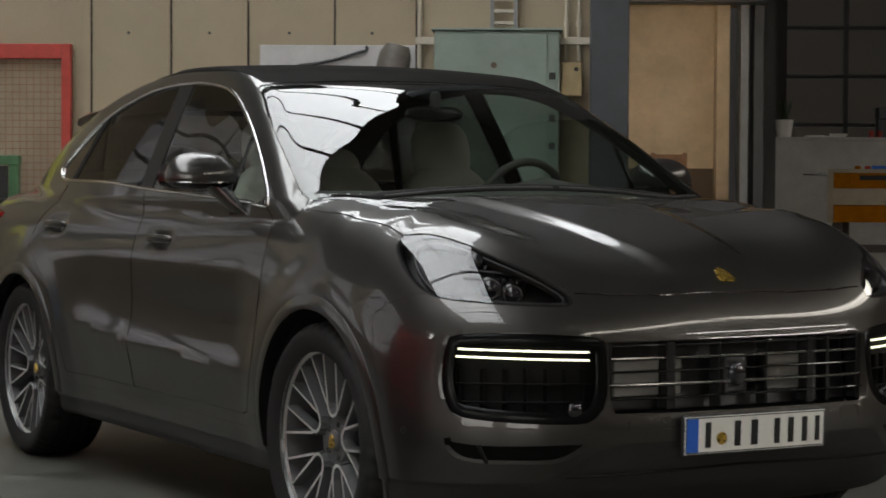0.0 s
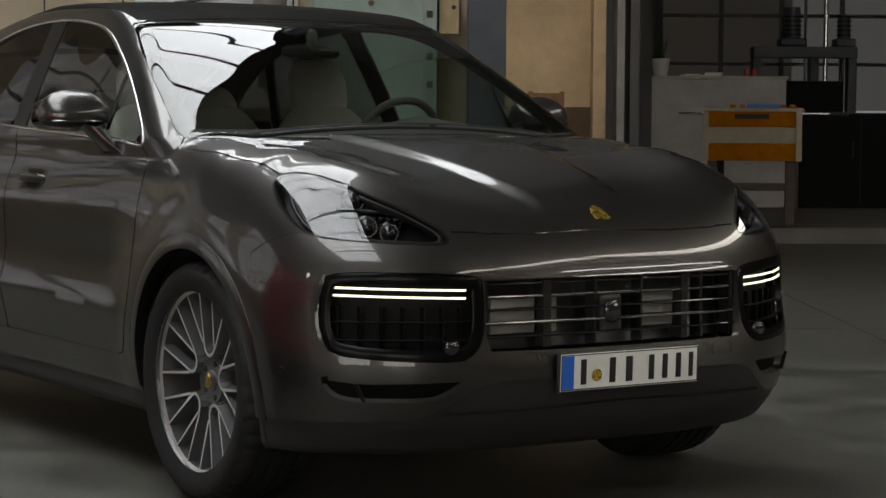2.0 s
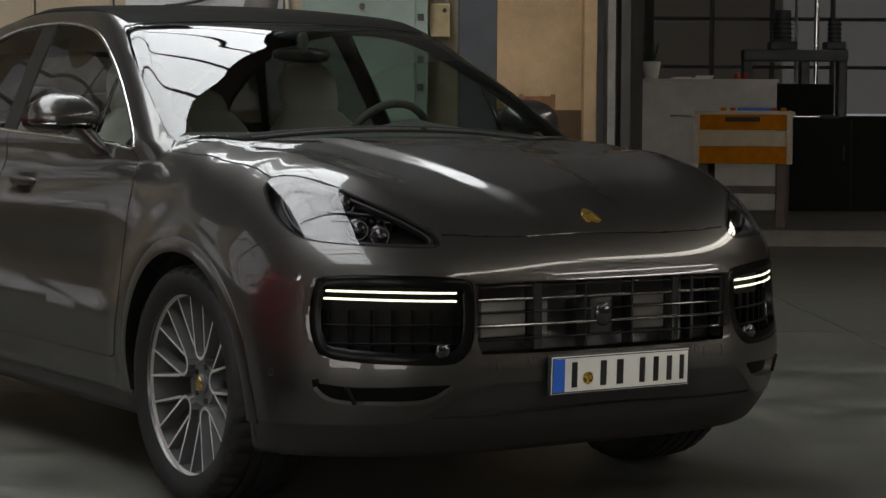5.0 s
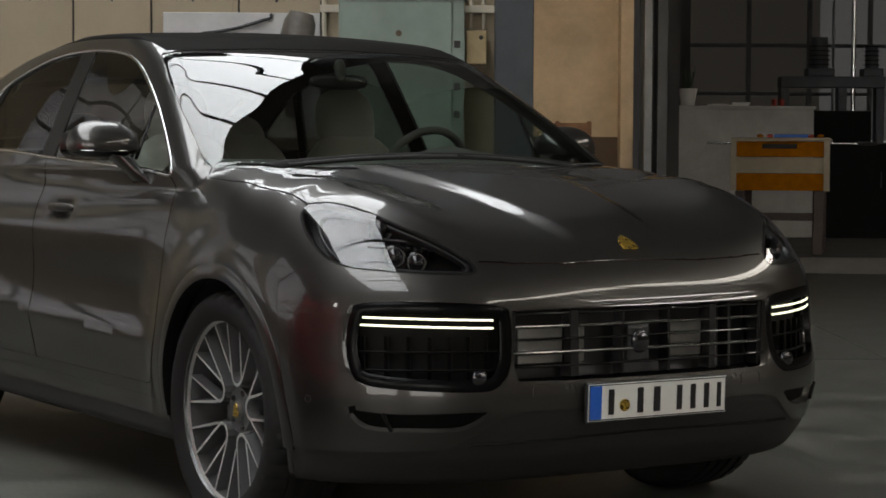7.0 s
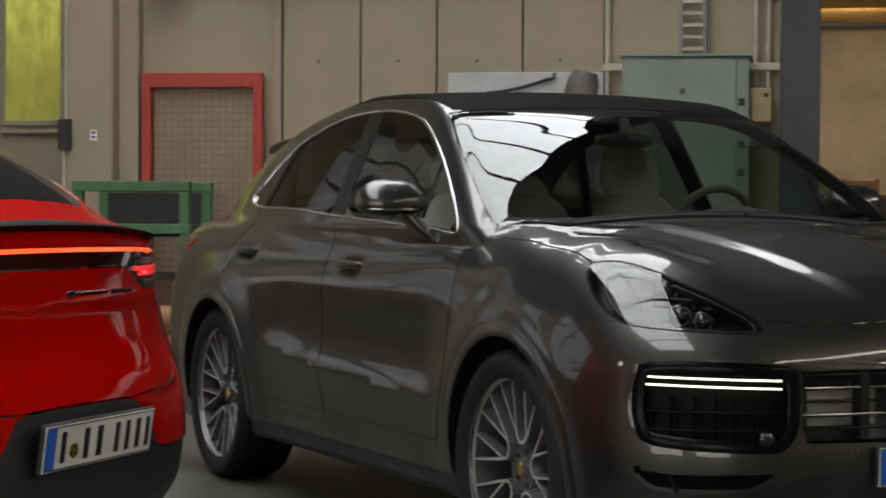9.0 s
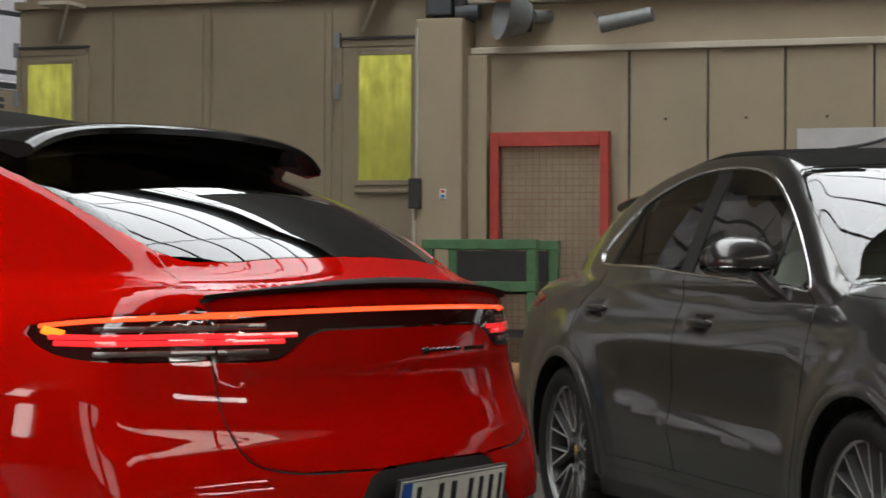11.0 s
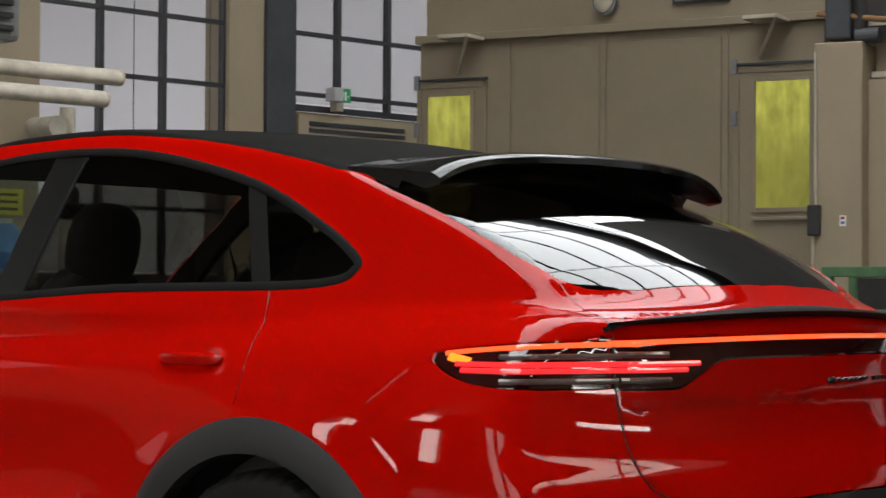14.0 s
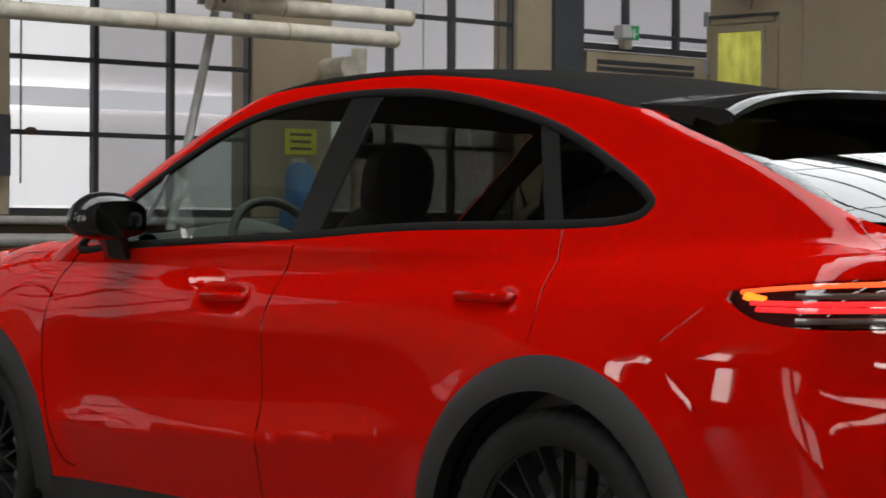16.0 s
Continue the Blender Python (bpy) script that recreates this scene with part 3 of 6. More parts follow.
def body_field(x, y, z):
    """Below zero inside the car's painted shape."""
    ay = np.abs(y)
    top = HOOD(x + 0.10 * ay ** 2) - 0.05 * ay ** 2
    top = top + CREST_H(x) * hump(ay, CREST_Y(x), 0.25) * step(x, -0.9, -0.1)
    top = top + 0.016 * (1 - step(ay - DOME_Y(x), -0.045, 0.03)) * step(x, -0.5, 0.0) * (1 - step(x, 0.6, 0.85))
    g_top = (z - top) * 0.95
    w = PLAN(x) + SIDE(z)
    above = z - DOOR_CREASE(x)
    above = np.where(above > 0, np.sqrt(above ** 2 + 0.00002) / 0.085, np.sqrt(above ** 2 + 0.00002) / 0.20)
    w = w - (0.032 - 0.040 * np.exp(-above)) * step(x, -2.5, -2.05) * (1 - step(x, -0.70, -0.42)) * step(z, 0.2, 0.36) * (1 - step(z, 0.68, 0.96))
    for c in (0.0, -WB):
        r = np.hypot(x - c, z - WR)
        w = w + 0.014 * (1 - step(r, 0.47, 0.62)) * step(z, 0.1, 0.5)
    for c, h in ((-1.44, 0.978), (-2.605, 1.012)):
        w = w - 0.02 * np.exp(-((x - c) / 0.105) ** 4 - ((z - h) / 0.034) ** 4)
    g_side = ay - w
    rise = np.maximum(z - 0.705, 0)
    nose = NOSE(z) - np.where(rise < 0.16, 2.5 * rise ** 2, 0.064 + 0.8 * (rise - 0.16))
    g_front = (x - (nose - 0.42 * ay ** 3.9)) * 0.9
    g_rear = (TAIL(z) + 0.16 * ay ** 2 + 0.13 * ay ** 4 - x) * 0.9
    low = smax(smax(g_top, g_side, 0.13 + 0.181 * step(x, -0.085, 0.315)), smax(g_front, g_rear, 0.02), 0.05)
    bend = np.where(x > -1.7, 0.20, -0.25) * step(np.abs(x + 1.7), 0.0, 0.6)
    c_top = (z - (CABIN(x + bend * ay ** 2) - (0.05 + 0.025 * step(-x, 1.6, 2.6)) * ay ** 2)) * 0.85
    cw = 0.878 - 0.455 * np.maximum(z - 1.13, 0) - 0.10 * np.maximum(z - 1.3, 0) ** 2 - 0.07 * np.maximum(-2.0 - x, 0) ** 2
    c_side = (ay - cw) * 0.9
    pillar = 0.024 + 0.038 * step(x, -1.55, -1.05)
    cab = smax(smax(c_top - 0.13 * (pillar - 0.024), c_side - 0.18 * (pillar - 0.024), pillar), smax(0.95 - z, g_rear, 0.02), 0.02)
    return smax(smin(low, cab, 0.032 - 0.027 * step(x, -1.5, -0.7)), 0.215 - z, 0.03)


def field_normal(p):
    e = 1.5e-3
    n = np.stack([body_field(*(p + d).T) - body_field(*(p - d).T) for d in np.eye(3) * e], -1)
    return n / np.maximum(np.linalg.norm(n, axis=1, keepdims=True), 1e-9)


def body_shell(around=256, along=210, caps=54):
    """The closed skin: rays from a spine inside the car, out to where the field is nought."""
    x0, x1, zc = 0.25, -3.15, 0.78
    ang = np.arange(around) / around * 2 * np.pi
    ring = np.stack([np.zeros(around), np.sin(ang), np.cos(ang)], -1)
    org, way = [], []
    for i in range(1, caps):
        a = i / caps * np.pi / 2
        org.append(np.tile((x0, 0, zc), (around, 1)))
        way.append(ring * np.sin(a) + np.array((np.cos(a), 0, 0)))
    for i in range(along + 1):
        org.append(np.tile((x0 + (x1 - x0) * i / along, 0, zc), (around, 1)))
        way.append(ring)
    for i in range(caps - 1, 0, -1):
        a = i / caps * np.pi / 2
        org.append(np.tile((x1, 0, zc), (around, 1)))
        way.append(ring * np.sin(a) - np.array((np.cos(a), 0, 0)))
    rows = len(org)
    org = np.concatenate(org + [np.array([(x0, 0, zc), (x1, 0, zc)])])
    way = np.concatenate(way + [np.array([(1.0, 0, 0), (-1.0, 0, 0)])])
    lo, hi = np.full(len(org), 0.02), np.full(len(org), 1.6)
    for _ in range(34):
        mid = (lo + hi) / 2
        out = body_field(*(org + way * mid[:, None]).T) > 0
        lo, hi = np.where(out, lo, mid), np.where(out, mid, hi)
    pts = org + way * ((lo + hi) / 2)[:, None]
    j = np.arange(around)
    k = (j + 1) % around
    faces = []
    for i in range(rows - 1):
        faces += np.stack([i * around + j, i * around + k, (i + 1) * around + k, (i + 1) * around + j], -1).tolist()
    n = rows * around
    faces += [(int(a), n, int(b)) for a, b in zip(j, k)]
    faces += [((rows - 1) * around + int(b), n + 1, (rows - 1) * around + int(a)) for a, b in zip(j, k)]
    me = bpy.data.meshes.new("skin")
    me.from_pydata(pts.tolist(), [], faces)
    me.update()
    return me


def field_shade(me):
    """Smooth shading by the field's own normals."""
    if not len(me.vertices):
        return me
    p = np.empty(len(me.vertices) * 3)
    me.vertices.foreach_get("co", p)
    me.polygons.foreach_set("use_smooth", [True] * len(me.polygons))
    me.normals_split_custom_set_from_vertices(field_normal(p.reshape(-1, 3)).tolist())
    return me


# ---- car pieces ----
def outward(org, way, reach=1.6):
    """Where rays from inside the car leave its skin."""
    org, way = np.atleast_2d(np.asarray(org, float)), np.atleast_2d(np.asarray(way, float))
    org, way = np.broadcast_arrays(org, way)
    lo, hi = np.zeros(len(org)), np.full(len(org), reach)
    for _ in range(32):
        mid = (lo + hi) / 2
        out = body_field(*(org + way * mid[:, None]).T) > 0
        lo, hi = np.where(out, lo, mid), np.where(out, mid, hi)
    return org + way * hi[:, None]


def on_side(xz, s=1):
    p = np.array([(x, 0.0, z) for x, z in xz])
    return outward(p, (0, s, 0))


def on_front(yz):
    return outward([(0.15, y, z) for y, z in yz], (1, 0, 0))


def on_rear(yz):
    return outward([(-3.05, y, z) for y, z in yz], (-1, 0, 0))


def on_top(xy):
    return outward([(x, y, 0.8) for x, y in xy], (0, 0, 1))


def flow(knots, n=8, closed=False):
    """A smooth line through knots (centripetal enough for outlines)."""
    k = [np.array(p, float) for p in knots]
    m, out = len(k), []
    for i in range(m if closed else m - 1):
        a, b = k[i], k[(i + 1) % m]
        p = k[i - 1] if closed or i > 0 else 2 * a - b
        q = k[(i + 2) % m] if closed or i + 2 < m else 2 * b - a
        for j in range(n):
            t = j / n
            out.append(0.5 * (2 * a + (b - p) * t + (2 * p - 5 * a + 4 * b - q) * t * t + (3 * a - p - 3 * b + q) * t ** 3))
    if not closed:
        out.append(k[-1])
    return [tuple(float(c) for c in p) for p in out]


def clip(poly, a, b):
    """The part of a flat outline on the left of the line from a to b."""
    side = lambda p: (b[0] - a[0]) * (p[1] - a[1]) - (b[1] - a[1]) * (p[0] - a[0])
    out = []
    for p, q in zip(poly, poly[1:] + poly[:1]):
        sp, sq = side(p), side(q)
        if sp >= 0:
            out.append(p)
        if sp * sq < 0:
            t = sp / (sp - sq)
            out.append((p[0] + (q[0] - p[0]) * t, p[1] + (q[1] - p[1]) * t))
    return out


def depth_in(spans, p):
    """Below nought inside any of the straight prisms (outline, axis, from, to)."""
    best = np.full(len(p), 9.0)
    for poly, axis, lo, hi in spans:
        u, v, w = {"x": (1, 2, 0), "y": (0, 2, 1), "z": (0, 1, 2)}[axis]
        q = p[:, (u, v)]
        a = np.array(poly)
        b = np.roll(a, -1, 0)
        d2, inside = np.full(len(p), 9.0), np.zeros(len(p), bool)
        for (ax, ay), (bx, by) in zip(a, b):
            ex, ey = bx - ax, by - ay
            t = np.clip(((q[:, 0] - ax) * ex + (q[:, 1] - ay) * ey) / max(ex * ex + ey * ey, 1e-12), 0, 1)
            d2 = np.minimum(d2, np.hypot(q[:, 0] - ax - t * ex, q[:, 1] - ay - t * ey))
            if ay != by:
                hit = (ay > q[:, 1]) != (by > q[:, 1])
                inside ^= hit & (q[:, 0] < ex * (q[:, 1] - ay) / ey + ax)
        best = np.minimum(best, np.maximum(np.where(inside, -d2, d2), np.maximum(lo - p[:, w], p[:, w] - hi)))
    return best


def both(poly, lo, hi):
    return [(poly, "y", lo, hi), (poly, "y", -hi, -lo)]


def flip(poly):
    return [(-y, z) for y, z in poly][::-1]


class Carving:
    """The car's skin, scored along outlines and shared out in pieces."""

    def __init__(self, me):
        self.bm = bmesh.new()
        self.bm.from_mesh(me)
        self.tag = self.bm.faces.layers.int.new("piece")
        self.count = 0

    def take(self, spans):
        bm, tag = self.bm, self.tag
        self.count += 1
        faces = [f for f in bm.faces if f[tag] == 0]
        verts = list({v for f in faces for v in f.verts})
        sd = dict(zip(verts, depth_in(spans, np.array([v.co for v in verts]))))
        edges = [e for e in {e for f in faces for e in f.edges} if sd[e.verts[0]] * sd[e.verts[1]] < 0]
        if edges:
            p, q = np.array([e.verts[0].co for e in edges]), np.array([e.verts[1].co for e in edges])
            sp = np.array([sd[e.verts[0]] for e in edges])
            lo, hi = np.zeros(len(edges)), np.ones(len(edges))
            for _ in range(18):
                m = (lo + hi) / 2
                same = depth_in(spans, p + (q - p) * m[:, None]) * sp > 0
                lo, hi = np.where(same, m, lo), np.where(same, hi, m)
            t = (lo + hi) / 2
            on = set()
            for e, k, a, b in zip(edges, t, p, q):
                v0, v1 = e.verts
                if k < 0.06 or k > 0.94:
                    v = v0 if k < 0.5 else v1
                    if v not in on:
                        v.co = Vector(a + (b - a) * k)
                        on.add(v)
                    continue
                _, v = bmesh.utils.edge_split(e, v0, float(k))
                v.co = Vector(a + (b - a) * k)
                on.add(v)
            bmesh.ops.connect_verts(bm, verts=list(on))
        faces = [f for f in bm.faces if f[tag] == 0]
        mid = np.array([f.calc_center_median() for f in faces])
        for f, d in zip(faces, depth_in(spans, mid)):
            if d < 0:
                f[tag] = self.count
        return self.count

    def pieces(self):
        groups = {}
        for f in self.bm.faces:
            groups.setdefault(f[self.tag], []).append(f)
        out = {}
        for key, fs in groups.items():
            at, co, fa = {}, [], []
            for f in fs:
                for v in f.verts:
                    if v not in at:
                        at[v] = len(co)
                        co.append(tuple(v.co))
                fa.append([at[v] for v in f.verts])
            out[key] = bpy.data.meshes.new("piece")
            out[key].from_pydata(co, [], fa)
        return out


def skin(me, inset=0.002, lip=0.014, sink=0.0, side=0, keep=None):
    """The painted face of a sawn solid: cut faces dropped, edges drawn in and folded under. side: +1 or -1 keeps one half."""
    bm = bmesh.new()
    bm.from_mesh(me)
    if not bm.faces:
        return bm
    c = np.array([f.calc_center_median() for f in bm.faces])
    off = np.zeros(len(c), bool)
    if side:
        off |= c[:, 1] * side < 0
    if keep is not None:
        off |= ~keep(*c.T)
    bmesh.ops.delete(bm, geom=[f for f, o in zip(list(bm.faces), off) if o], context="FACES")
    bmesh.ops.delete(bm, geom=[v for v in bm.verts if not v.link_faces], context="VERTS")
    if not bm.verts:
        return bm
    p = np.array([v.co for v in bm.verts])
    n = field_normal(p)
    nor = {v: Vector(q) for v, q in zip(bm.verts, n)}
    rim = [e for e in bm.edges if len(e.link_faces) == 1]
    shift = {}
    for e in rim:
        a, b = e.verts
        t = (b.co - a.co)
        if t.length < 1e-6:
            continue
        mid = e.link_faces[0].calc_center_median() - (a.co + b.co) / 2
        for v in e.verts:
            d = nor[v].cross(t.normalized())
            shift.setdefault(v, []).append(d if d.dot(mid) > 0 else -d)
    for v, ds in shift.items():
        d = sum(ds, Vector())
        if d.length > 0.2:
            v.co += d.normalized() * inset
    for v in bm.verts:
        v.co -= nor[v] * sink
    if lip:
        g = bmesh.ops.extrude_edge_only(bm, edges=rim)
        for v in [q for q in g["geom"] if isinstance(q, bmesh.types.BMVert)]:
            for e in v.link_edges:
                o = e.other_vert(v)
                if (o.co - v.co).length < 1e-7 and o in shift:
                    v.co = o.co - nor[o] * lip
                    break
    return bm


def shade(bm, name):
    return field_shade(mesh_of(bm, name))


def band(path, half, lift=0.0, deep=0.006, normals=None, closed=False, ends=None):
    """A flat strip with a rounded top that follows a line on the skin."""
    p = np.asarray(path, float)
    n = field_normal(p) if normals is None else np.asarray(normals, float)
    t = np.roll(p, -1, 0) - np.roll(p, 1, 0)
    if not closed:
        t[0], t[-1] = p[1] - p[0], p[-1] - p[-2]
    t /= np.linalg.norm(t, axis=1, keepdims=True)
    w = np.cross(n, t)
    w /= np.linalg.norm(w, axis=1, keepdims=True)
    hw = np.full(len(p), half) if ends is None else half * ends
    bm = bmesh.new()
    shape = ((-1, -deep), (-1, -0.002), (-0.75, 0.0), (0, 0.0012), (0.75, 0.0), (1, -0.002), (1, -deep))
    rings = [[bm.verts.new(p[i] + w[i] * hw[i] * a + n[i] * (lift + b)) for a, b in shape] for i in range(len(p))]
    m = len(shape)
    for i in range(len(p) if closed else len(p) - 1):
        r, q = rings[i], rings[(i + 1) % len(p)]
        for j in range(m - 1):
            bm.faces.new((r[j], q[j], q[j + 1], r[j + 1]))
    if not closed:
        bm.faces.new(rings[0])
        bm.faces.new(rings[-1][::-1])
    bmesh.ops.recalc_face_normals(bm, faces=bm.faces)
    return bm


def lathe(profile, seg=64, axis="y"):
    """Turns (radius, along) pairs round an axis."""
    bm = bmesh.new()
    rings = []
    for k in range(seg):
        a = 2 * math.pi * k / seg
        rings.append([bm.verts.new((r * math.cos(a), h, r * math.sin(a))) for r, h in profile])
    for k in range(seg):
        a, b = rings[k], rings[(k + 1) % seg]
        for j in range(len(profile) - 1):
            bm.faces.new((a[j], a[j + 1], b[j + 1], b[j]))
    bmesh.ops.remove_doubles(bm, verts=bm.verts, dist=1e-5)
    bmesh.ops.recalc_face_normals(bm, faces=bm.faces)
    return bm


def blob(c, r, power=2.6, seg=28, rings=18, squeeze=None):
    """A rounded pillow-like body; squeeze reshapes its points."""
    bm = bmesh.new()
    g = bmesh.ops.create_uvsphere(bm, u_segments=seg, v_segments=rings, radius=1)
    for v in g["verts"]:
        s = sum(abs(q) ** power for q in v.co) ** (1 / power)
        q = v.co / s
        if squeeze:
            q = Vector(squeeze(*q))
        v.co = Vector((c[0] + q.x * r[0], c[1] + q.y * r[1], c[2] + q.z * r[2]))
    return bm


# outlines: side ones in x and z, front and rear ones in y and z, top ones in x and y
DLO = flow([(-0.55, 1.118), (-0.70, 1.24), (-0.98, 1.405), (-1.26, 1.525), (-1.55, 1.574), (-1.9, 1.582), (-2.22, 1.553), (-2.6, 1.466), (-2.87, 1.35), (-3.0, 1.272), (-3.01, 1.242), (-2.96, 1.214), (-2.77, 1.2), (-2.2, 1.192), (-1.72, 1.166), (-1.1, 1.142), (-0.75, 1.126)], 5, True)
CUT_A, CUT_B = ((-1.66, 1.0), (-1.74, 1.7)), ((-1.79, 1.0), (-1.88, 1.7))
CUT_C, CUT_D = ((-2.80, 1.0), (-2.50, 1.6)), ((-2.86, 1.0), (-2.56, 1.6))
WHEELS = (0.0, -WB)


def circle(cx, cz, r, n=48):
    return [(cx + r * math.cos(2 * math.pi * i / n), cz + r * math.sin(2 * math.pi * i / n)) for i in range(n)]


def mirrored(half):
    """A closed outline from its right half, from the middle's top to its foot."""
    return half + [(-a, b) for a, b in half[::-1] if a > 1e-6]


car_solid = Carving(body_shell())
car_solid.take([s for c in WHEELS for s in both(circle(c, WR, 0.424), 0.5, 1.3)])
PIECE = {}
for key, lines in (("front_glass", [CUT_A[::-1]]), ("pillar_cover", [CUT_A, CUT_B[::-1]]), ("rear_glass", [CUT_B, CUT_C[::-1]]), ("bar_cover", [CUT_C, CUT_D[::-1]]), ("quarter_glass", [CUT_D])):
    poly = DLO
    for a, b in lines:
        poly = clip(poly, a, b)
    PIECE[key] = car_solid.take(both(poly, 0.45, 1.2))
WS_EDGE = [(0.0, 1.578), (0.3, 1.575), (0.52, 1.566), (0.62, 1.558), (0.670, 1.548), (0.722, 1.453), (0.767, 1.339), (0.798, 1.24), (0.826, 1.147), (0.78, 1.130), (0.5, 1.146), (0.0, 1.155)]
PIECE["windshield"] = car_solid.take([(mirrored(WS_EDGE), "x", -1.36, -0.17)])
ROOF = [(-0.95, 0.0), (-0.98, 0.3), (-1.04, 0.55), (-1.10, 0.648), (-1.3, 0.645), (-1.8, 0.638), (-2.3, 0.640), (-2.85, 0.646), (-2.935, 0.62), (-2.96, 0.3), (-2.97, 0.0)]
PIECE["roof"] = car_solid.take([(ROOF + [(x, -y) for x, y in ROOF[::-1] if y], "z", 1.35, 1.8)])
REAR = [(-2.975, 0.0), (-2.965, 0.3), (-2.94, 0.62), (-2.98, 0.644), (-3.035, 0.647), (-3.169, 0.650), (-3.321, 0.659), (-3.442, 0.656), (-3.539, 0.634), (-3.60, 0.585), (-3.65, 0.45), (-3.69, 0.2), (-3.70, 0.0)]
PIECE["rear_window"] = car_solid.take([(REAR + [(x, -y) for x, y in REAR[::-1] if y], "z", 1.05, 1.8)])
HEAD = flow([(0.871, 1.005), (0.843, 1.031), (0.813, 1.039), (0.784, 1.033), (0.751, 1.014), (0.707, 0.981), (0.65, 0.947), (0.6, 0.912), (0.559, 0.878), (0.553, 0.852), (0.576, 0.839), (0.649, 0.84), (0.722, 0.843), (0.808, 0.85), (0.872, 0.86), (0.899, 0.889), (0.899, 0.934), (0.888, 0.971)], 3, True)
PIECE["lamp_glass"] = car_solid.take([(HEAD, "x", 0.2, 1.1), (flip(HEAD), "x", 0.2, 1.1)])
BONNET = [(0.836, 0.0), (0.838, 0.25), (0.822, 0.42), (0.80, 0.53), (0.795, 0.555), (0.74, 0.66), (0.60, 0.80), (0.45, 0.86), (0.36, 0.86), (0.321, 0.843), (0.239, 0.842), (0.071, 0.851), (-0.143, 0.863), (-0.343, 0.855), (-0.40, 0.80), (-0.36, 0.5), (-0.345, 0.0)]
PIECE["hood"] = car_solid.take([(BONNET + [(x, -y) for x, y in BONNET[::-1] if y], "z", 0.8, 1.3)])
INTAKE = flow([(0.886, 0.735), (0.868, 0.756), (0.734, 0.764), (0.515, 0.750), (0.484, 0.715), (0.489, 0.585), (0.525, 0.524), (0.581, 0.508), (0.752, 0.512), (0.868, 0.527), (0.893, 0.562), (0.899, 0.645)], 4, True)
PIECE["intake"] = car_solid.take([(INTAKE, "x", 0.35, 1.2), (flip(INTAKE), "x", 0.35, 1.2)])
GRILLE = mirrored([(0.0, 0.738), (0.3, 0.738), (0.478, 0.735), (0.478, 0.57), (0.47, 0.535), (0.3, 0.532), (0.0, 0.530)])
PIECE["grille"] = car_solid.take([(GRILLE, "x", 0.5, 1.2)])
SLOT = flow([(0.893, 0.449), (0.80, 0.441), (0.57, 0.447), (0.565, 0.435), (0.623, 0.397), (0.75, 0.392), (0.855, 0.399)], 4, True)
PIECE["slot"] = car_solid.take([(SLOT, "x", 0.3, 1.2), (flip(SLOT), "x", 0.3, 1.2)])
APRON = mirrored([(0.0, 0.446), (0.28, 0.446), (0.43, 0.446), (0.52, 0.428), (0.585, 0.380), (0.66, 0.335), (0.9, 0.325), (1.2, 0.32), (1.2, 0.05), (0.0, 0.05)])
PIECE["lower_lip"] = car_solid.take([(APRON, "x", 0.43, 1.2)])
FRONT = [(0.385, 0.80), (0.43, 0.835), (0.53, 0.868), (0.72, 0.884), (1.2, 0.89), (1.2, 0.05), (0.435, 0.05), (0.435, 0.5), (0.43, 0.65)]
PIECE["front_bumper"] = car_solid.take([(FRONT, "y", -1.3, 1.3)])
TAIL_SIDE = flow([(-3.388, 1.047), (-3.45, 1.059), (-3.62, 1.076), (-3.80, 1.084), (-3.95, 1.086), (-3.95, 0.972), (-3.78, 0.972), (-3.62, 0.975), (-3.5, 0.990), (-3.42, 1.022)], 4, True)
PIECE["tail_lamp"] = car_solid.take(both(TAIL_SIDE, 0.702, 1.2))
STRIP = mirrored([(0.0, 1.090), (0.4, 1.088), (0.70, 1.083), (0.70, 0.972), (0.60, 0.970), (0.525, 0.972), (0.49, 0.985), (0.42, 1.022), (0.37, 1.037), (0.2, 1.039), (0.0, 1.039)])
PIECE["light_strip"] = car_solid.take([(STRIP, "x", -4.2, -3.4)])
LOWER = mirrored([(0.0, 0.708), (0.24, 0.704), (0.295, 0.69), (0.40, 0.575), (0.44, 0.558), (0.70, 0.552), (1.2, 0.545), (1.2, 0.05), (0.0, 0.05)])
PIECE["diffuser"] = car_solid.take([(LOWER, "x", -4.2, -3.50)])
GATE = mirrored([(0.0, 1.26), (0.60, 1.26), (0.637, 1.218), (0.66, 1.165), (0.68, 1.115), (0.695, 0.97), (0.69, 0.86), (0.675, 0.775), (0.63, 0.733), (0.52, 0.712), (0.3, 0.705), (0.0, 0.705)])
PIECE["tailgate"] = car_solid.take([(GATE, "x", -4.2, -3.45)])
PIECE["rear_bumper"] = car_solid.take([([(-3.385, 1.045), (-3.22, 0.915), (-3.13, 0.79), (-3.2, 0.5), (-3.3, 0.2), (-4.2, 0.2), (-4.2, 1.0), (-3.5, 1.0)], "y", -1.3, 1.3)])
PIECE["skirt"] = car_solid.take(both([(-2.5, 0.30), (-0.38, 0.30), (-0.38, 0.05), (-2.5, 0.05)], 0.6, 1.3))
PIECE["sill"] = car_solid.take(both([(-2.5, 0.362), (-0.38, 0.362), (-0.38, 0.29), (-2.5, 0.29)], 0.6, 1.3))
DOOR_F = flow([(-0.60, 1.13), (-0.50, 1.06), (-0.452, 0.93), (-0.455, 0.75), (-0.50, 0.55), (-0.56, 0.43), (-0.62, 0.405)], 5) + flow([(-1.66, 0.405), (-1.665, 0.7), (-1.67, 0.95), (-1.725, 1.15)], 5) + [(-1.73, 1.2), (-0.6, 1.2)]
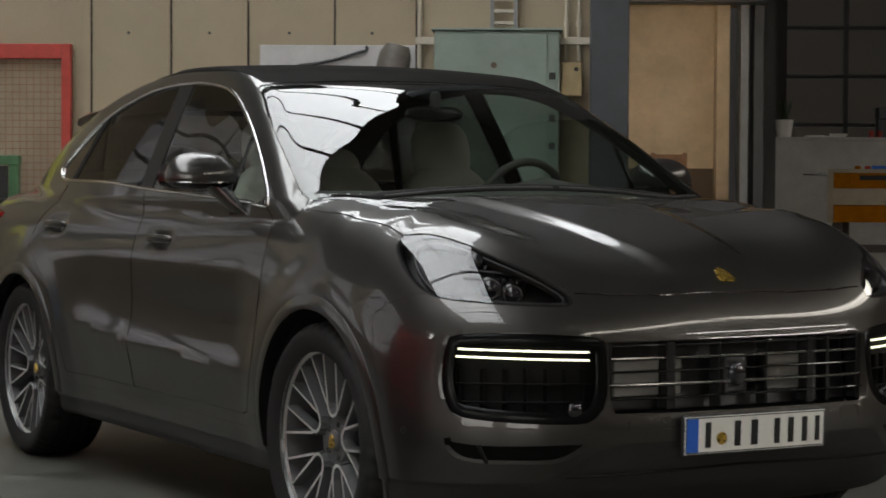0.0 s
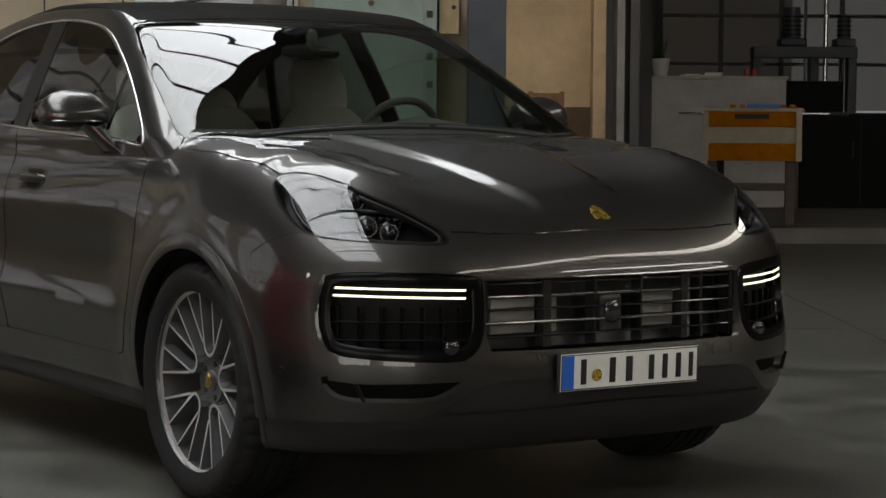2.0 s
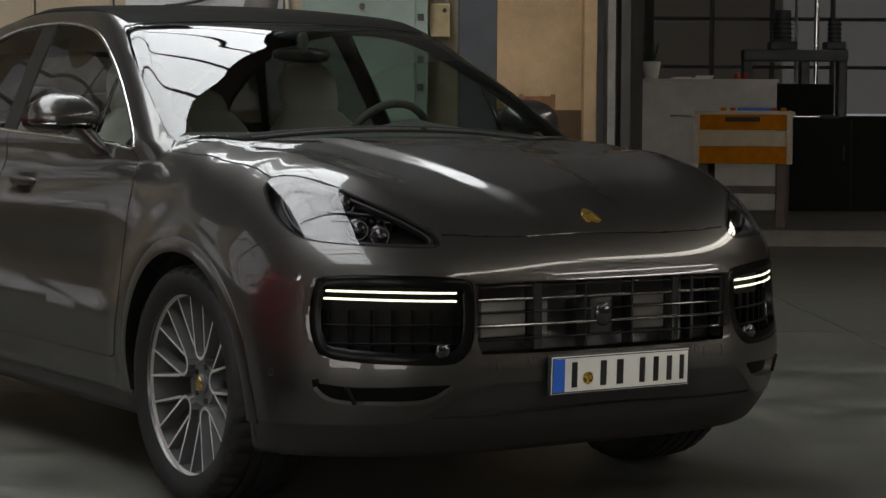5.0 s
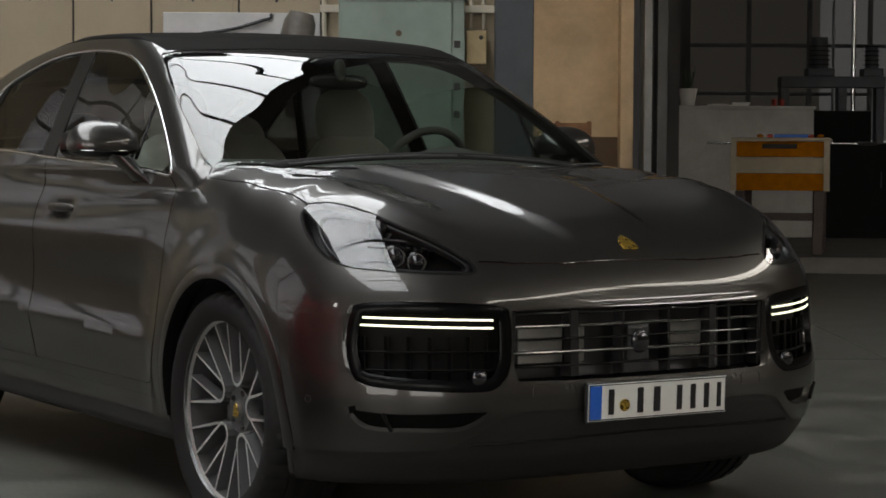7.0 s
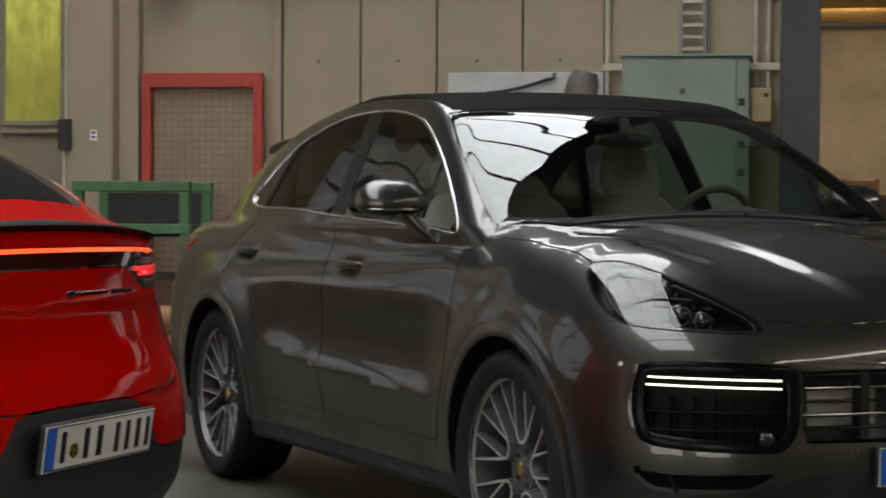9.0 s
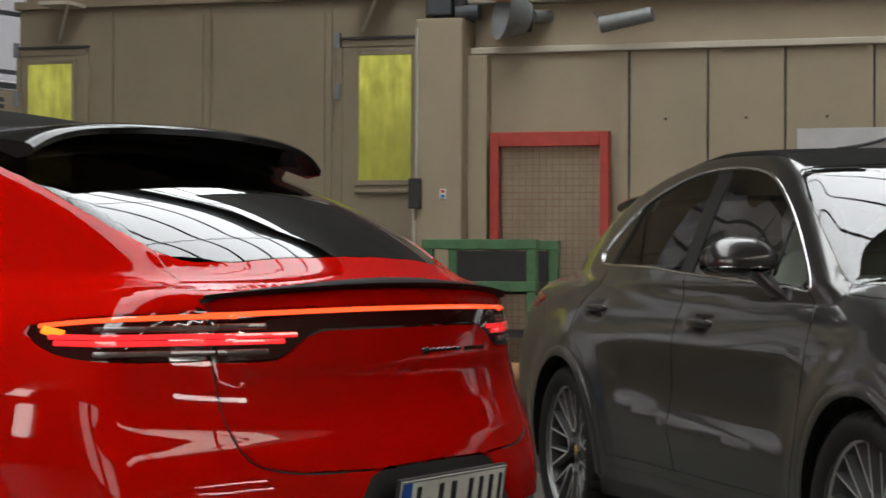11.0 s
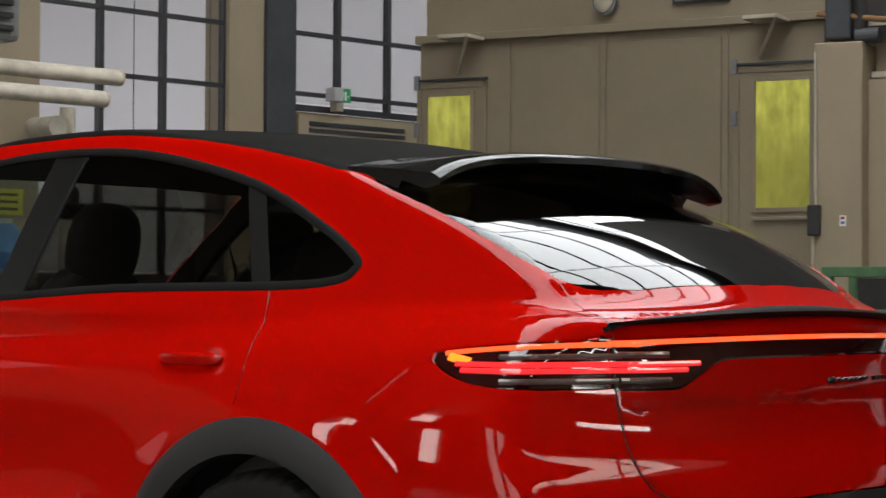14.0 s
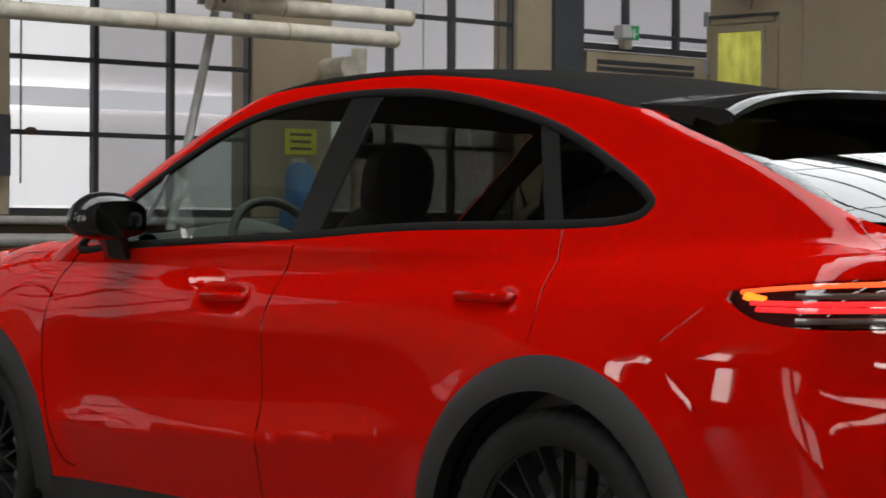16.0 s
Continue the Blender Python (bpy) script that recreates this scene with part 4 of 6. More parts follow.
PIECE["front_door"] = car_solid.take(both(DOOR_F, 0.5, 1.3))
ARCH = [(-WB + 0.515 * math.cos(radians(a)), WR + 0.515 * math.sin(radians(a))) for a in range(15, 81, 9)]
DOOR_R = flow([(-1.725, 1.15), (-1.67, 0.95), (-1.665, 0.7), (-1.66, 0.405)], 5) + [(-2.36, 0.405)] + ARCH + flow([(-2.818, 0.91), (-2.815, 1.0), (-2.80, 1.08), (-2.768, 1.185)], 4) + [(-2.76, 1.23), (-1.73, 1.23)]
PIECE["rear_door"] = car_solid.take(both(DOOR_R, 0.5, 1.3))
SEAMS = {"front_door": [flow([(-0.60, 1.13), (-0.50, 1.06), (-0.452, 0.93), (-0.455, 0.75), (-0.50, 0.55), (-0.56, 0.43), (-0.62, 0.405)], 5), flow([(-1.66, 0.405), (-1.665, 0.7), (-1.67, 0.95), (-1.722, 1.14)], 6)],
         "rear_door": [flow([(-2.818, 0.91), (-2.815, 1.0), (-2.80, 1.08), (-2.770, 1.178)], 6)]}
SAWN = car_solid.pieces()
PIECE = {k: SAWN[i] for k, i in PIECE.items()}
PIECE["body"] = SAWN[0]


def both_sides(key, name, **kw):
    return {s: shade(skin(PIECE[key], side=s, **kw), name) for s in (1, -1)}


SKINS = {k: both_sides(k, k, **kw) for k, kw in (
    ("front_glass", dict(inset=0.001, lip=0.004, sink=0.007)), ("rear_glass", dict(inset=0.001, lip=0.004, sink=0.007)),
    ("quarter_glass", dict(inset=0.001, lip=0.004, sink=0.006)), ("pillar_cover", dict(inset=0.0015, lip=0.01, sink=0.004)), ("bar_cover", dict(inset=0.001, lip=0.01, sink=0.004)),
    ("front_door", dict(inset=0.0034)), ("rear_door", dict(inset=0.0034)), ("lamp_glass", dict(inset=0.003, lip=0.01)), ("intake", dict(inset=0.0, lip=0.055, sink=0.004)),
    ("slot", dict(inset=0.0, lip=0.04, sink=0.01)), ("tail_lamp", dict(inset=0.002, lip=0.012, sink=0.004)), ("skirt", dict(inset=0.0, lip=0.02, sink=0.006)), ("sill", dict(inset=0.001)))}
WHOLE = {k: shade(skin(PIECE[k], **kw), k) for k, kw in (
    ("windshield", dict(inset=0.003, lip=0.004, sink=0.004)), ("rear_window", dict(inset=0.003, lip=0.004, sink=0.003)), ("roof", dict(inset=0.002, sink=0.002)),
    ("hood", dict(inset=0.005, lip=0.03)), ("front_bumper", dict(inset=0.0015, lip=0.03)), ("rear_bumper", dict(inset=0.002, lip=0.03)), ("tailgate", dict(inset=0.0042)),
    ("light_strip", dict(inset=0.002, lip=0.012, sink=0.004)), ("diffuser", dict(inset=0.001, lip=0.03, sink=0.006)), ("lower_lip", dict(inset=0.001, lip=0.03, sink=0.006)),
    ("grille", dict(inset=0.0, lip=0.09, sink=0.0)), ("body", dict(inset=0.001, lip=0.02)))}


def shifted(me, d, grow=1.0):
    """A copy of a skin moved inwards, as the back of a recess."""
    out = me.copy()
    c = sum((v.co for v in out.vertices), Vector()) / max(1, len(out.vertices))
    for v in out.vertices:
        v.co = c + (v.co - c) * grow + Vector(d)
    return out


def rim_only(me, depth):
    """The wall round a recess: the outline of a skin, drawn inwards."""
    bm = bmesh.new()
    bm.from_mesh(me)
    keep = [e for e in bm.edges if len(e.link_faces) == 1]
    out, seen = bmesh.new(), {}
    for e in keep:
        q = []
        for v in e.verts:
            if v not in seen:
                seen[v] = (out.verts.new(v.co), out.verts.new(v.co + Vector(depth)))
            q.append(seen[v])
        out.faces.new((q[0][0], q[1][0], q[1][1], q[0][1]))
    bm.free()
    bmesh.ops.recalc_face_normals(out, faces=out.faces)
    return out


# ---- wheels ----
def tyre_mesh():
    prof = [(0.283, -0.120), (0.300, -0.128), (0.330, -0.137), (0.352, -0.134), (0.366, -0.122), (0.3735, -0.108)]
    for g in (-0.066, -0.022, 0.022, 0.066):
        prof += [(0.3775, g - 0.007), (0.369, g - 0.005), (0.369, g + 0.005), (0.3775, g + 0.007)]
    prof += [(0.3735, 0.108), (0.366, 0.122), (0.352, 0.134), (0.330, 0.137), (0.300, 0.128), (0.283, 0.120)]
    seg = 180
    bm = lathe(prof, seg)
    for v in bm.verts:
        r = math.hypot(v.co.x, v.co.z)
        a = int(round(math.atan2(v.co.z, v.co.x) / (2 * math.pi) * seg)) % seg
        if a % 4 == 0 and r > 0.362 and abs(v.co.y) > 0.07:
            v.co.x *= (r - 0.007) / r
            v.co.z *= (r - 0.007) / r
    return mesh_of(bm, "tyre", 40)


def rim_mesh(pairs=10, wide=0.0056):
    """Turned barrel and twin spokes; the outward faces are machined bright (slot 0), the rest dark (slot 1)."""
    bm = lathe([(0.290, 0.118), (0.294, 0.112), (0.290, 0.104), (0.279, 0.098), (0.270, 0.06), (0.262, 0.0), (0.262, -0.10), (0.272, -0.12), (0.28, -0.12)], 96)

    def beam(r0, a0, r1, a1, y0, y1, w0, w1):
        p = Vector((r0 * math.cos(a0), y0, r0 * math.sin(a0)))
        q = Vector((r1 * math.cos(a1), y1, r1 * math.sin(a1)))
        t = (q - p).normalized()
        s = t.cross(Vector((0, 1, 0))).normalized()
        rows = []
        for c, w in ((p, w0), (q, w1)):
            rows.append([bm.verts.new(c + s * x + Vector((0, h, 0))) for x, h in ((-w * 2.1, -0.036), (-w, -0.003), (-w * 0.8, 0), (w * 0.8, 0), (w, -0.003), (w * 2.1, -0.036))])
        for j in range(5):
            bm.faces.new((rows[0][j], rows[0][j + 1], rows[1][j + 1], rows[1][j]))
    for k in range(pairs):
        a = 2 * math.pi * (k + 0.25) / pairs
        d = math.pi / pairs
        for s in (-1, 1):
            beam(0.122, a + s * d * 0.10, 0.277, a + s * d * 0.50, 0.080, 0.104, wide, wide * 0.72)
        if k % 2 == 0:
            arc = [(0.126, 0.0), (0.100, 0.12), (0.087, 0.5), (0.083, 1.0), (0.087, 1.5), (0.100, 1.88), (0.126, 2.0)]
            for (r0, u0), (r1, u1) in zip(arc, arc[1:]):
                beam(r0, a + u0 * d, r1, a + u1 * d, 0.079, 0.079, wide * 1.15, wide * 1.15)
    g = lathe([(0.0, 0.060), (0.036, 0.060), (0.055, 0.056), (0.072, 0.060), (0.080, 0.045), (0.085, 0.0)], 40)
    tmp = bpy.data.meshes.new("hub")
    g.to_mesh(tmp)
    g.free()
    bm.from_mesh(tmp)
    bmesh.ops.recalc_face_normals(bm, faces=bm.faces)
    bm.normal_update()
    for f in bm.faces:
        c = f.calc_center_median()
        r = math.hypot(c.x, c.z)
        f.material_index = 0 if (f.normal.y > 0.75 and r > 0.076) or (r > 0.286 and f.normal.y > 0.3) else 1
        if f.normal.y < -0.75 and r > 0.076:
            f.normal_flip()
            f.material_index = 0 if c.y > 0.06 else 1
    return mesh_of(bm, "rim", 30)


TYRE, RIM = tyre_mesh(), rim_mesh()
CREST = [(-0.5, 0.55), (-0.25, 0.62), (0.0, 0.58), (0.25, 0.62), (0.5, 0.55), (0.48, 0.0), (0.3, -0.4), (0.0, -0.65), (-0.3, -0.4), (-0.48, 0.0)]


def plate_of(poly, scale, thick, m):
    bm = bmesh.new()
    top = [bm.verts.new(m @ Vector((a * scale, b * scale, thick))) for a, b in poly]
    foot = [bm.verts.new(m @ Vector((a * scale * 1.06, b * scale * 1.06, 0))) for a, b in poly]
    bm.faces.new(top)
    for i in range(len(poly)):
        bm.faces.new((foot[i], foot[(i + 1) % len(poly)], top[(i + 1) % len(poly)], top[i]))
    bmesh.ops.recalc_face_normals(bm, faces=bm.faces)
    return bm


def wheel(car, x, s, look_of):
    hub = new("wheel")
    hub.parent = car
    hub.matrix_basis = pose(x, s * 0.845, WR, 0, look_of.get("spin", 0) + (20 if x else 0), 0 if s > 0 else 180)
    part("tyre", TYRE.copy(), "rubber", hub)
    rim = part("rim", RIM.copy(), look_of["rim_face"], hub, look_of["rim_label"])
    rim.data.materials.append(M[look_of["rim_side"]])
    part("brake_disc", lathe([(0.0, 0.01), (0.19, 0.01), (0.195, 0.0), (0.19, -0.012), (0.0, -0.012)], 48), "disc", hub, "bare steel brake disc", 40)
    cal = bmesh.new()
    for k in range(5):
        a = radians(150 + k * 15)
        add_box(cal, (-0.028, -0.03, -0.035), (0.028, 0.045, 0.035), 0.008)
        bmesh.ops.transform(cal, matrix=Matrix.Translation((0.165 * math.cos(a), 0, 0.165 * math.sin(a))) @ Matrix.Rotation(-a, 4, "Y"), verts=cal.verts[-(len(cal.verts) // (k + 1)):])
    part("brake_caliper", cal, look_of["caliper"], hub, smooth=40)
    part("hub_cap", lathe([(0.0, 0.072), (0.02, 0.072), (0.033, 0.066), (0.036, 0.056)], 32), look_of["rim_side"], hub, "round hub cap", 40)
    for j in range(5):
        a = 2 * math.pi * (j + 0.5) / 5
        part("wheel_bolt", tube((0.056 * math.cos(a), 0.052, 0.056 * math.sin(a)), (0.056 * math.cos(a), 0.0615, 0.056 * math.sin(a)), 0.010, 0.009, 12), "black_gloss", hub)
    part("hub_crest", plate_of(CREST, 0.034, 0.002, Matrix.Translation((0, 0.0725, 0)) @ Matrix.Rotation(radians(-90), 4, "X")), "gold", hub, "small golden shield emblem")
    return hub


def liner(x, s):
    """The dark inside of a wheel arch."""
    bm = bmesh.new()
    rows = []
    for k in range(25):
        a = radians(-4 + k * 188 / 24)
        rows.append([bm.verts.new((x + r * math.cos(a), s * y, WR + r * math.sin(a))) for r, y in ((0.428, 0.93), (0.425, 0.91), (0.42, 0.62), (0.02, 0.61))])
    for p, q in zip(rows, rows[1:]):
        for j in range(3):
            bm.faces.new((p[j], q[j], q[j + 1], p[j + 1]))
    return bm


def arch_ring(x, s, r1=0.505, proud=1.0, r0=0.418):
    """The flared lip that follows the wheel opening."""
    bm = bmesh.new()
    rows = []
    a0, a1 = (-8, 188) if x == 0.0 else (-8, 188)
    for k in range(45):
        a = radians(a0 + k * (a1 - a0) / 44)
        line = []
        for i in range(6):
            r = r0 + (r1 - r0) * i / 5
            line.append((x + r * math.cos(a), WR + r * math.sin(a)))
        p = on_side(line, s)
        n = field_normal(p)
        lift = np.array((0.014, 0.016, 0.015, 0.013, 0.010, 0.004)) * proud
        p = p + n * lift[:, None]
        first, last = p[0] - np.array((0, s * 0.045, 0)), p[-1] - n[-1] * 0.006
        rows.append([bm.verts.new(q) for q in (first, *p, last)])
    for p, q in zip(rows, rows[1:]):
        for j in range(len(p) - 1):
            bm.faces.new((p[j], q[j], q[j + 1], p[j + 1]))
    bmesh.ops.recalc_face_normals(bm, faces=bm.faces)
    return bm


def upper_spoiler():
    """The black wing that carries the roof on over the rear window."""
    bm = bmesh.new()
    rows = []
    for k in range(41):
        y = -0.628 + 1.256 * k / 40
        u = abs(y) / 0.628
        xt, zt = -3.235 + 0.06 * u * u, 1.548 - 0.03 * u * u - 0.045 * u ** 8
        z0 = on_top([(-2.86, y)])[0][2]
        zg = on_top([(-3.035, y)])[0][2]
        zr = on_top([(-2.98, y)])[0][2]
        pts = [(-2.86, z0 + 0.003), (-2.94, z0 - 0.008 + 0.006), (-3.05, (z0 + zt) / 2 + 0.004), (-3.15, zt + 0.008), (xt + 0.012, zt + 0.002), (xt, zt - 0.006), (xt + 0.004, zt - 0.022), (xt + 0.05, zt - 0.042 + 0.012 * u), (-3.05, zg + 0.018), (-3.035, zg - 0.004), (-2.9, zr - 0.03)]
        rows.append([bm.verts.new((a, y, b)) for a, b in pts])
    for p, q in zip(rows, rows[1:]):
        for j in range(len(p)):
            j2 = (j + 1) % len(p)
            bm.faces.new((p[j], q[j], q[j2], p[j2]))
    bm.faces.new(rows[0])
    bm.faces.new(rows[-1][::-1])
    bmesh.ops.recalc_face_normals(bm, faces=bm.faces)
    return bm


def lip_spoiler():
    bm = bmesh.new()
    rows = []
    for k in range(45):
        y = -0.70 + 1.4 * k / 44
        u = abs(y) / 0.70
        x0 = -3.785 + 0.055 * u * u
        h = 0.006 * (1 - u ** 6) + 0.003
        xe = float(on_rear([(y, 1.125 - 0.02 * u * u)])[0][0])
        z0 = float(on_top([(x0, y)])[0][2])
        ze = 1.138 - 0.026 * u * u
        pts = [(x0, z0 - 0.003), (x0 - 0.02, z0 + h * 0.7), (xe - 0.012, ze + 0.014 * (1 - 0.6 * u ** 4)), (xe - 0.020, ze + 0.008), (xe - 0.012, ze), (xe + 0.03, ze - 0.01)]
        rows.append([bm.verts.new((a, y, b)) for a, b in pts])
    for p, q in zip(rows, rows[1:]):
        for j in range(len(p)):
            bm.faces.new((p[j], q[j], q[(j + 1) % len(p)], p[(j + 1) % len(p)]))
    bm.faces.new(rows[0])
    bm.faces.new(rows[-1][::-1])
    bmesh.ops.recalc_face_normals(bm, faces=bm.faces)
    return bm


def seat(car, x, y, mat, rear=False):
    tub = new("seat")
    tub.parent = car
    tub.matrix_basis = pose(x, y, 0.46, 0, 0, 0)
    part("cushion", blob((0.02, 0, 0.12), (0.27, 0.25, 0.09), 4), mat, tub, smooth=60)
    back = blob((0, 0, 0.0), (0.075, 0.25, 0.36), 3.4, squeeze=lambda a, b, c: (a, b * (1 - 0.22 * max(c, 0) ** 2), c))
    bmesh.ops.transform(back, matrix=Matrix.Translation((-0.30, 0, 0.46)) @ Matrix.Rotation(radians(-16), 4, "Y"), verts=back.verts)
    part("backrest", back, mat, tub, smooth=60)
    for s in (-1, 1):
        wing = blob((0, 0, 0), (0.085, 0.055, 0.27), 3)
        bmesh.ops.transform(wing, matrix=Matrix.Translation((-0.24, s * 0.225, 0.42)) @ Matrix.Rotation(radians(-16), 4, "Y"), verts=wing.verts)
        part("side_bolster", wing, mat, tub, smooth=60)
    hr = blob((0, 0, 0), (0.055, 0.13, 0.135), 2.8)
    bmesh.ops.transform(hr, matrix=Matrix.Translation((-0.415, 0, 0.86 if not rear else 0.76)) @ Matrix.Rotation(radians(-12), 4, "Y"), verts=hr.verts)
    part("headrest", hr, mat, tub, smooth=60)
    return tub


def wing_mirror(car, s, paint, cap_low):
    arm = new("wing_mirror")
    arm.parent = car
    at = Vector((-0.885, s * 0.992, 1.205))

    def droop(a, b, c):
        fore = max(a, 0)
        return a * (1.0 - 0.15 * b * s), b, (c * (1 - 0.30 * fore) if c > 0 else c * (0.40 if paint == "grey_paint" else 0.62))
    shell = blob(at, (0.092, 0.126, 0.094), 2.4, 36, 22, droop)
    bmesh.ops.delete(shell, geom=[f for f in shell.faces if f.calc_center_median().z < at.z - 0.012 or f.calc_center_median().x < at.x - 0.075], context="FACES")
    part("shell", shell, paint, arm, smooth=60)
    low = blob(at - Vector((0, 0, 0.002)), (0.0905, 0.1245, 0.091), 2.4, 36, 22, droop)
    part("lower_shell", low, cap_low, arm, smooth=60)
    glass = bmesh.new()
    bmesh.ops.create_circle(glass, cap_ends=True, segments=32, radius=1)
    for v in glass.verts:
        k = (abs(v.co.x) ** 3.2 + abs(v.co.y) ** 3.2) ** (-1 / 3.2)
        v.co = Vector((at.x - 0.098 - s * 0.22 * v.co.x * k * 0.108, at.y + v.co.x * k * 0.108, at.z + 0.008 + v.co.y * k * 0.056))
    part("mirror_glass", glass, "mirror", arm)
    foot = bmesh.new()
    root, top = Vector((-0.785, s * 0.875, 1.075)), Vector((-0.845, s * 0.945, 1.17))
    rows = []
    for c, r in ((root, (0.075, 0.028)), (root.lerp(top, 0.45), (0.062, 0.03)), (top, (0.058, 0.04))):
        rows.append([foot.verts.new(c + Vector((r[0] * math.cos(2 * math.pi * k / 14), s * r[1] * math.sin(2 * math.pi * k / 14) * 1.3, 0.012 * math.sin(2 * math.pi * k / 14)))) for k in range(14)])
    for p, q in zip(rows, rows[1:]):
        for k in range(14):
            foot.faces.new((p[k], p[(k + 1) % 14], q[(k + 1) % 14], q[k]))
    bmesh.ops.recalc_face_normals(foot, faces=foot.faces)
    part("foot", foot, paint, arm, smooth=60)
    line = [at + Vector((0.098 * math.cos(a), 0.128 * math.sin(a), -0.014)) for a in np.linspace(-1.4, 1.4, 24)]
    nn = [Vector((math.cos(a), math.sin(a), 0)) for a in np.linspace(-1.4, 1.4, 24)]
    part("indicator_strip", band([tuple(p) for p in line], 0.004, 0.001, 0.005, [tuple(q) for q in nn]), look_strip(paint), arm)
    return arm


def look_strip(paint):
    return "dark_chrome" if paint == "grey_paint" else "black_gloss"


def number_plate(car, at, tilt, yaw, bars):
    """A white plate with a blue end; its signs are plain bars."""
    p = new("number_plate")
    p.parent = car
    p.matrix_basis = Matrix.Translation(at) @ Matrix.Rotation(radians(yaw), 4, "Z") @ Matrix.Rotation(radians(tilt), 4, "Y")
    part("holder", box((-0.012, -0.266, -0.060), (0.0, 0.266, 0.060), 0.004), "black", p)
    part("sheet", box((0.0, -0.260, -0.055), (0.003, 0.260, 0.055), 0.0012), "plate_white", p, "white reflective sheet")
    edge = bmesh.new()
    for lo, hi in (((-0.258, 0.0495), (0.258, 0.0525)), ((-0.258, -0.0525), (0.258, -0.0495)), ((-0.2585, -0.0525), (-0.2555, 0.0525)), ((0.2555, -0.0525), (0.2585, 0.0525))):
        add_box(edge, (0.0032, *lo), (0.0042, *hi))
    part("plate_rim", edge, "black", p)
    part("blue_field", box((0.0033, -0.255, -0.049), (0.0046, -0.213, 0.049), 0.0005), "plate_blue", p, "blue end field")
    for y0, y1 in bars:
        part("sign_bar", box((0.0033, y0 + 0.27 * (y1 - y0), -0.0375), (0.0050, y1 - 0.27 * (y1 - y0), 0.0375), 0.002), "plate_black", p)
    seal = tube((0.003, -0.128, -0.012), (0.0055, -0.128, -0.012), 0.0185, seg=24)
    part("seal", seal, "gold", p, "round seal")
    return p


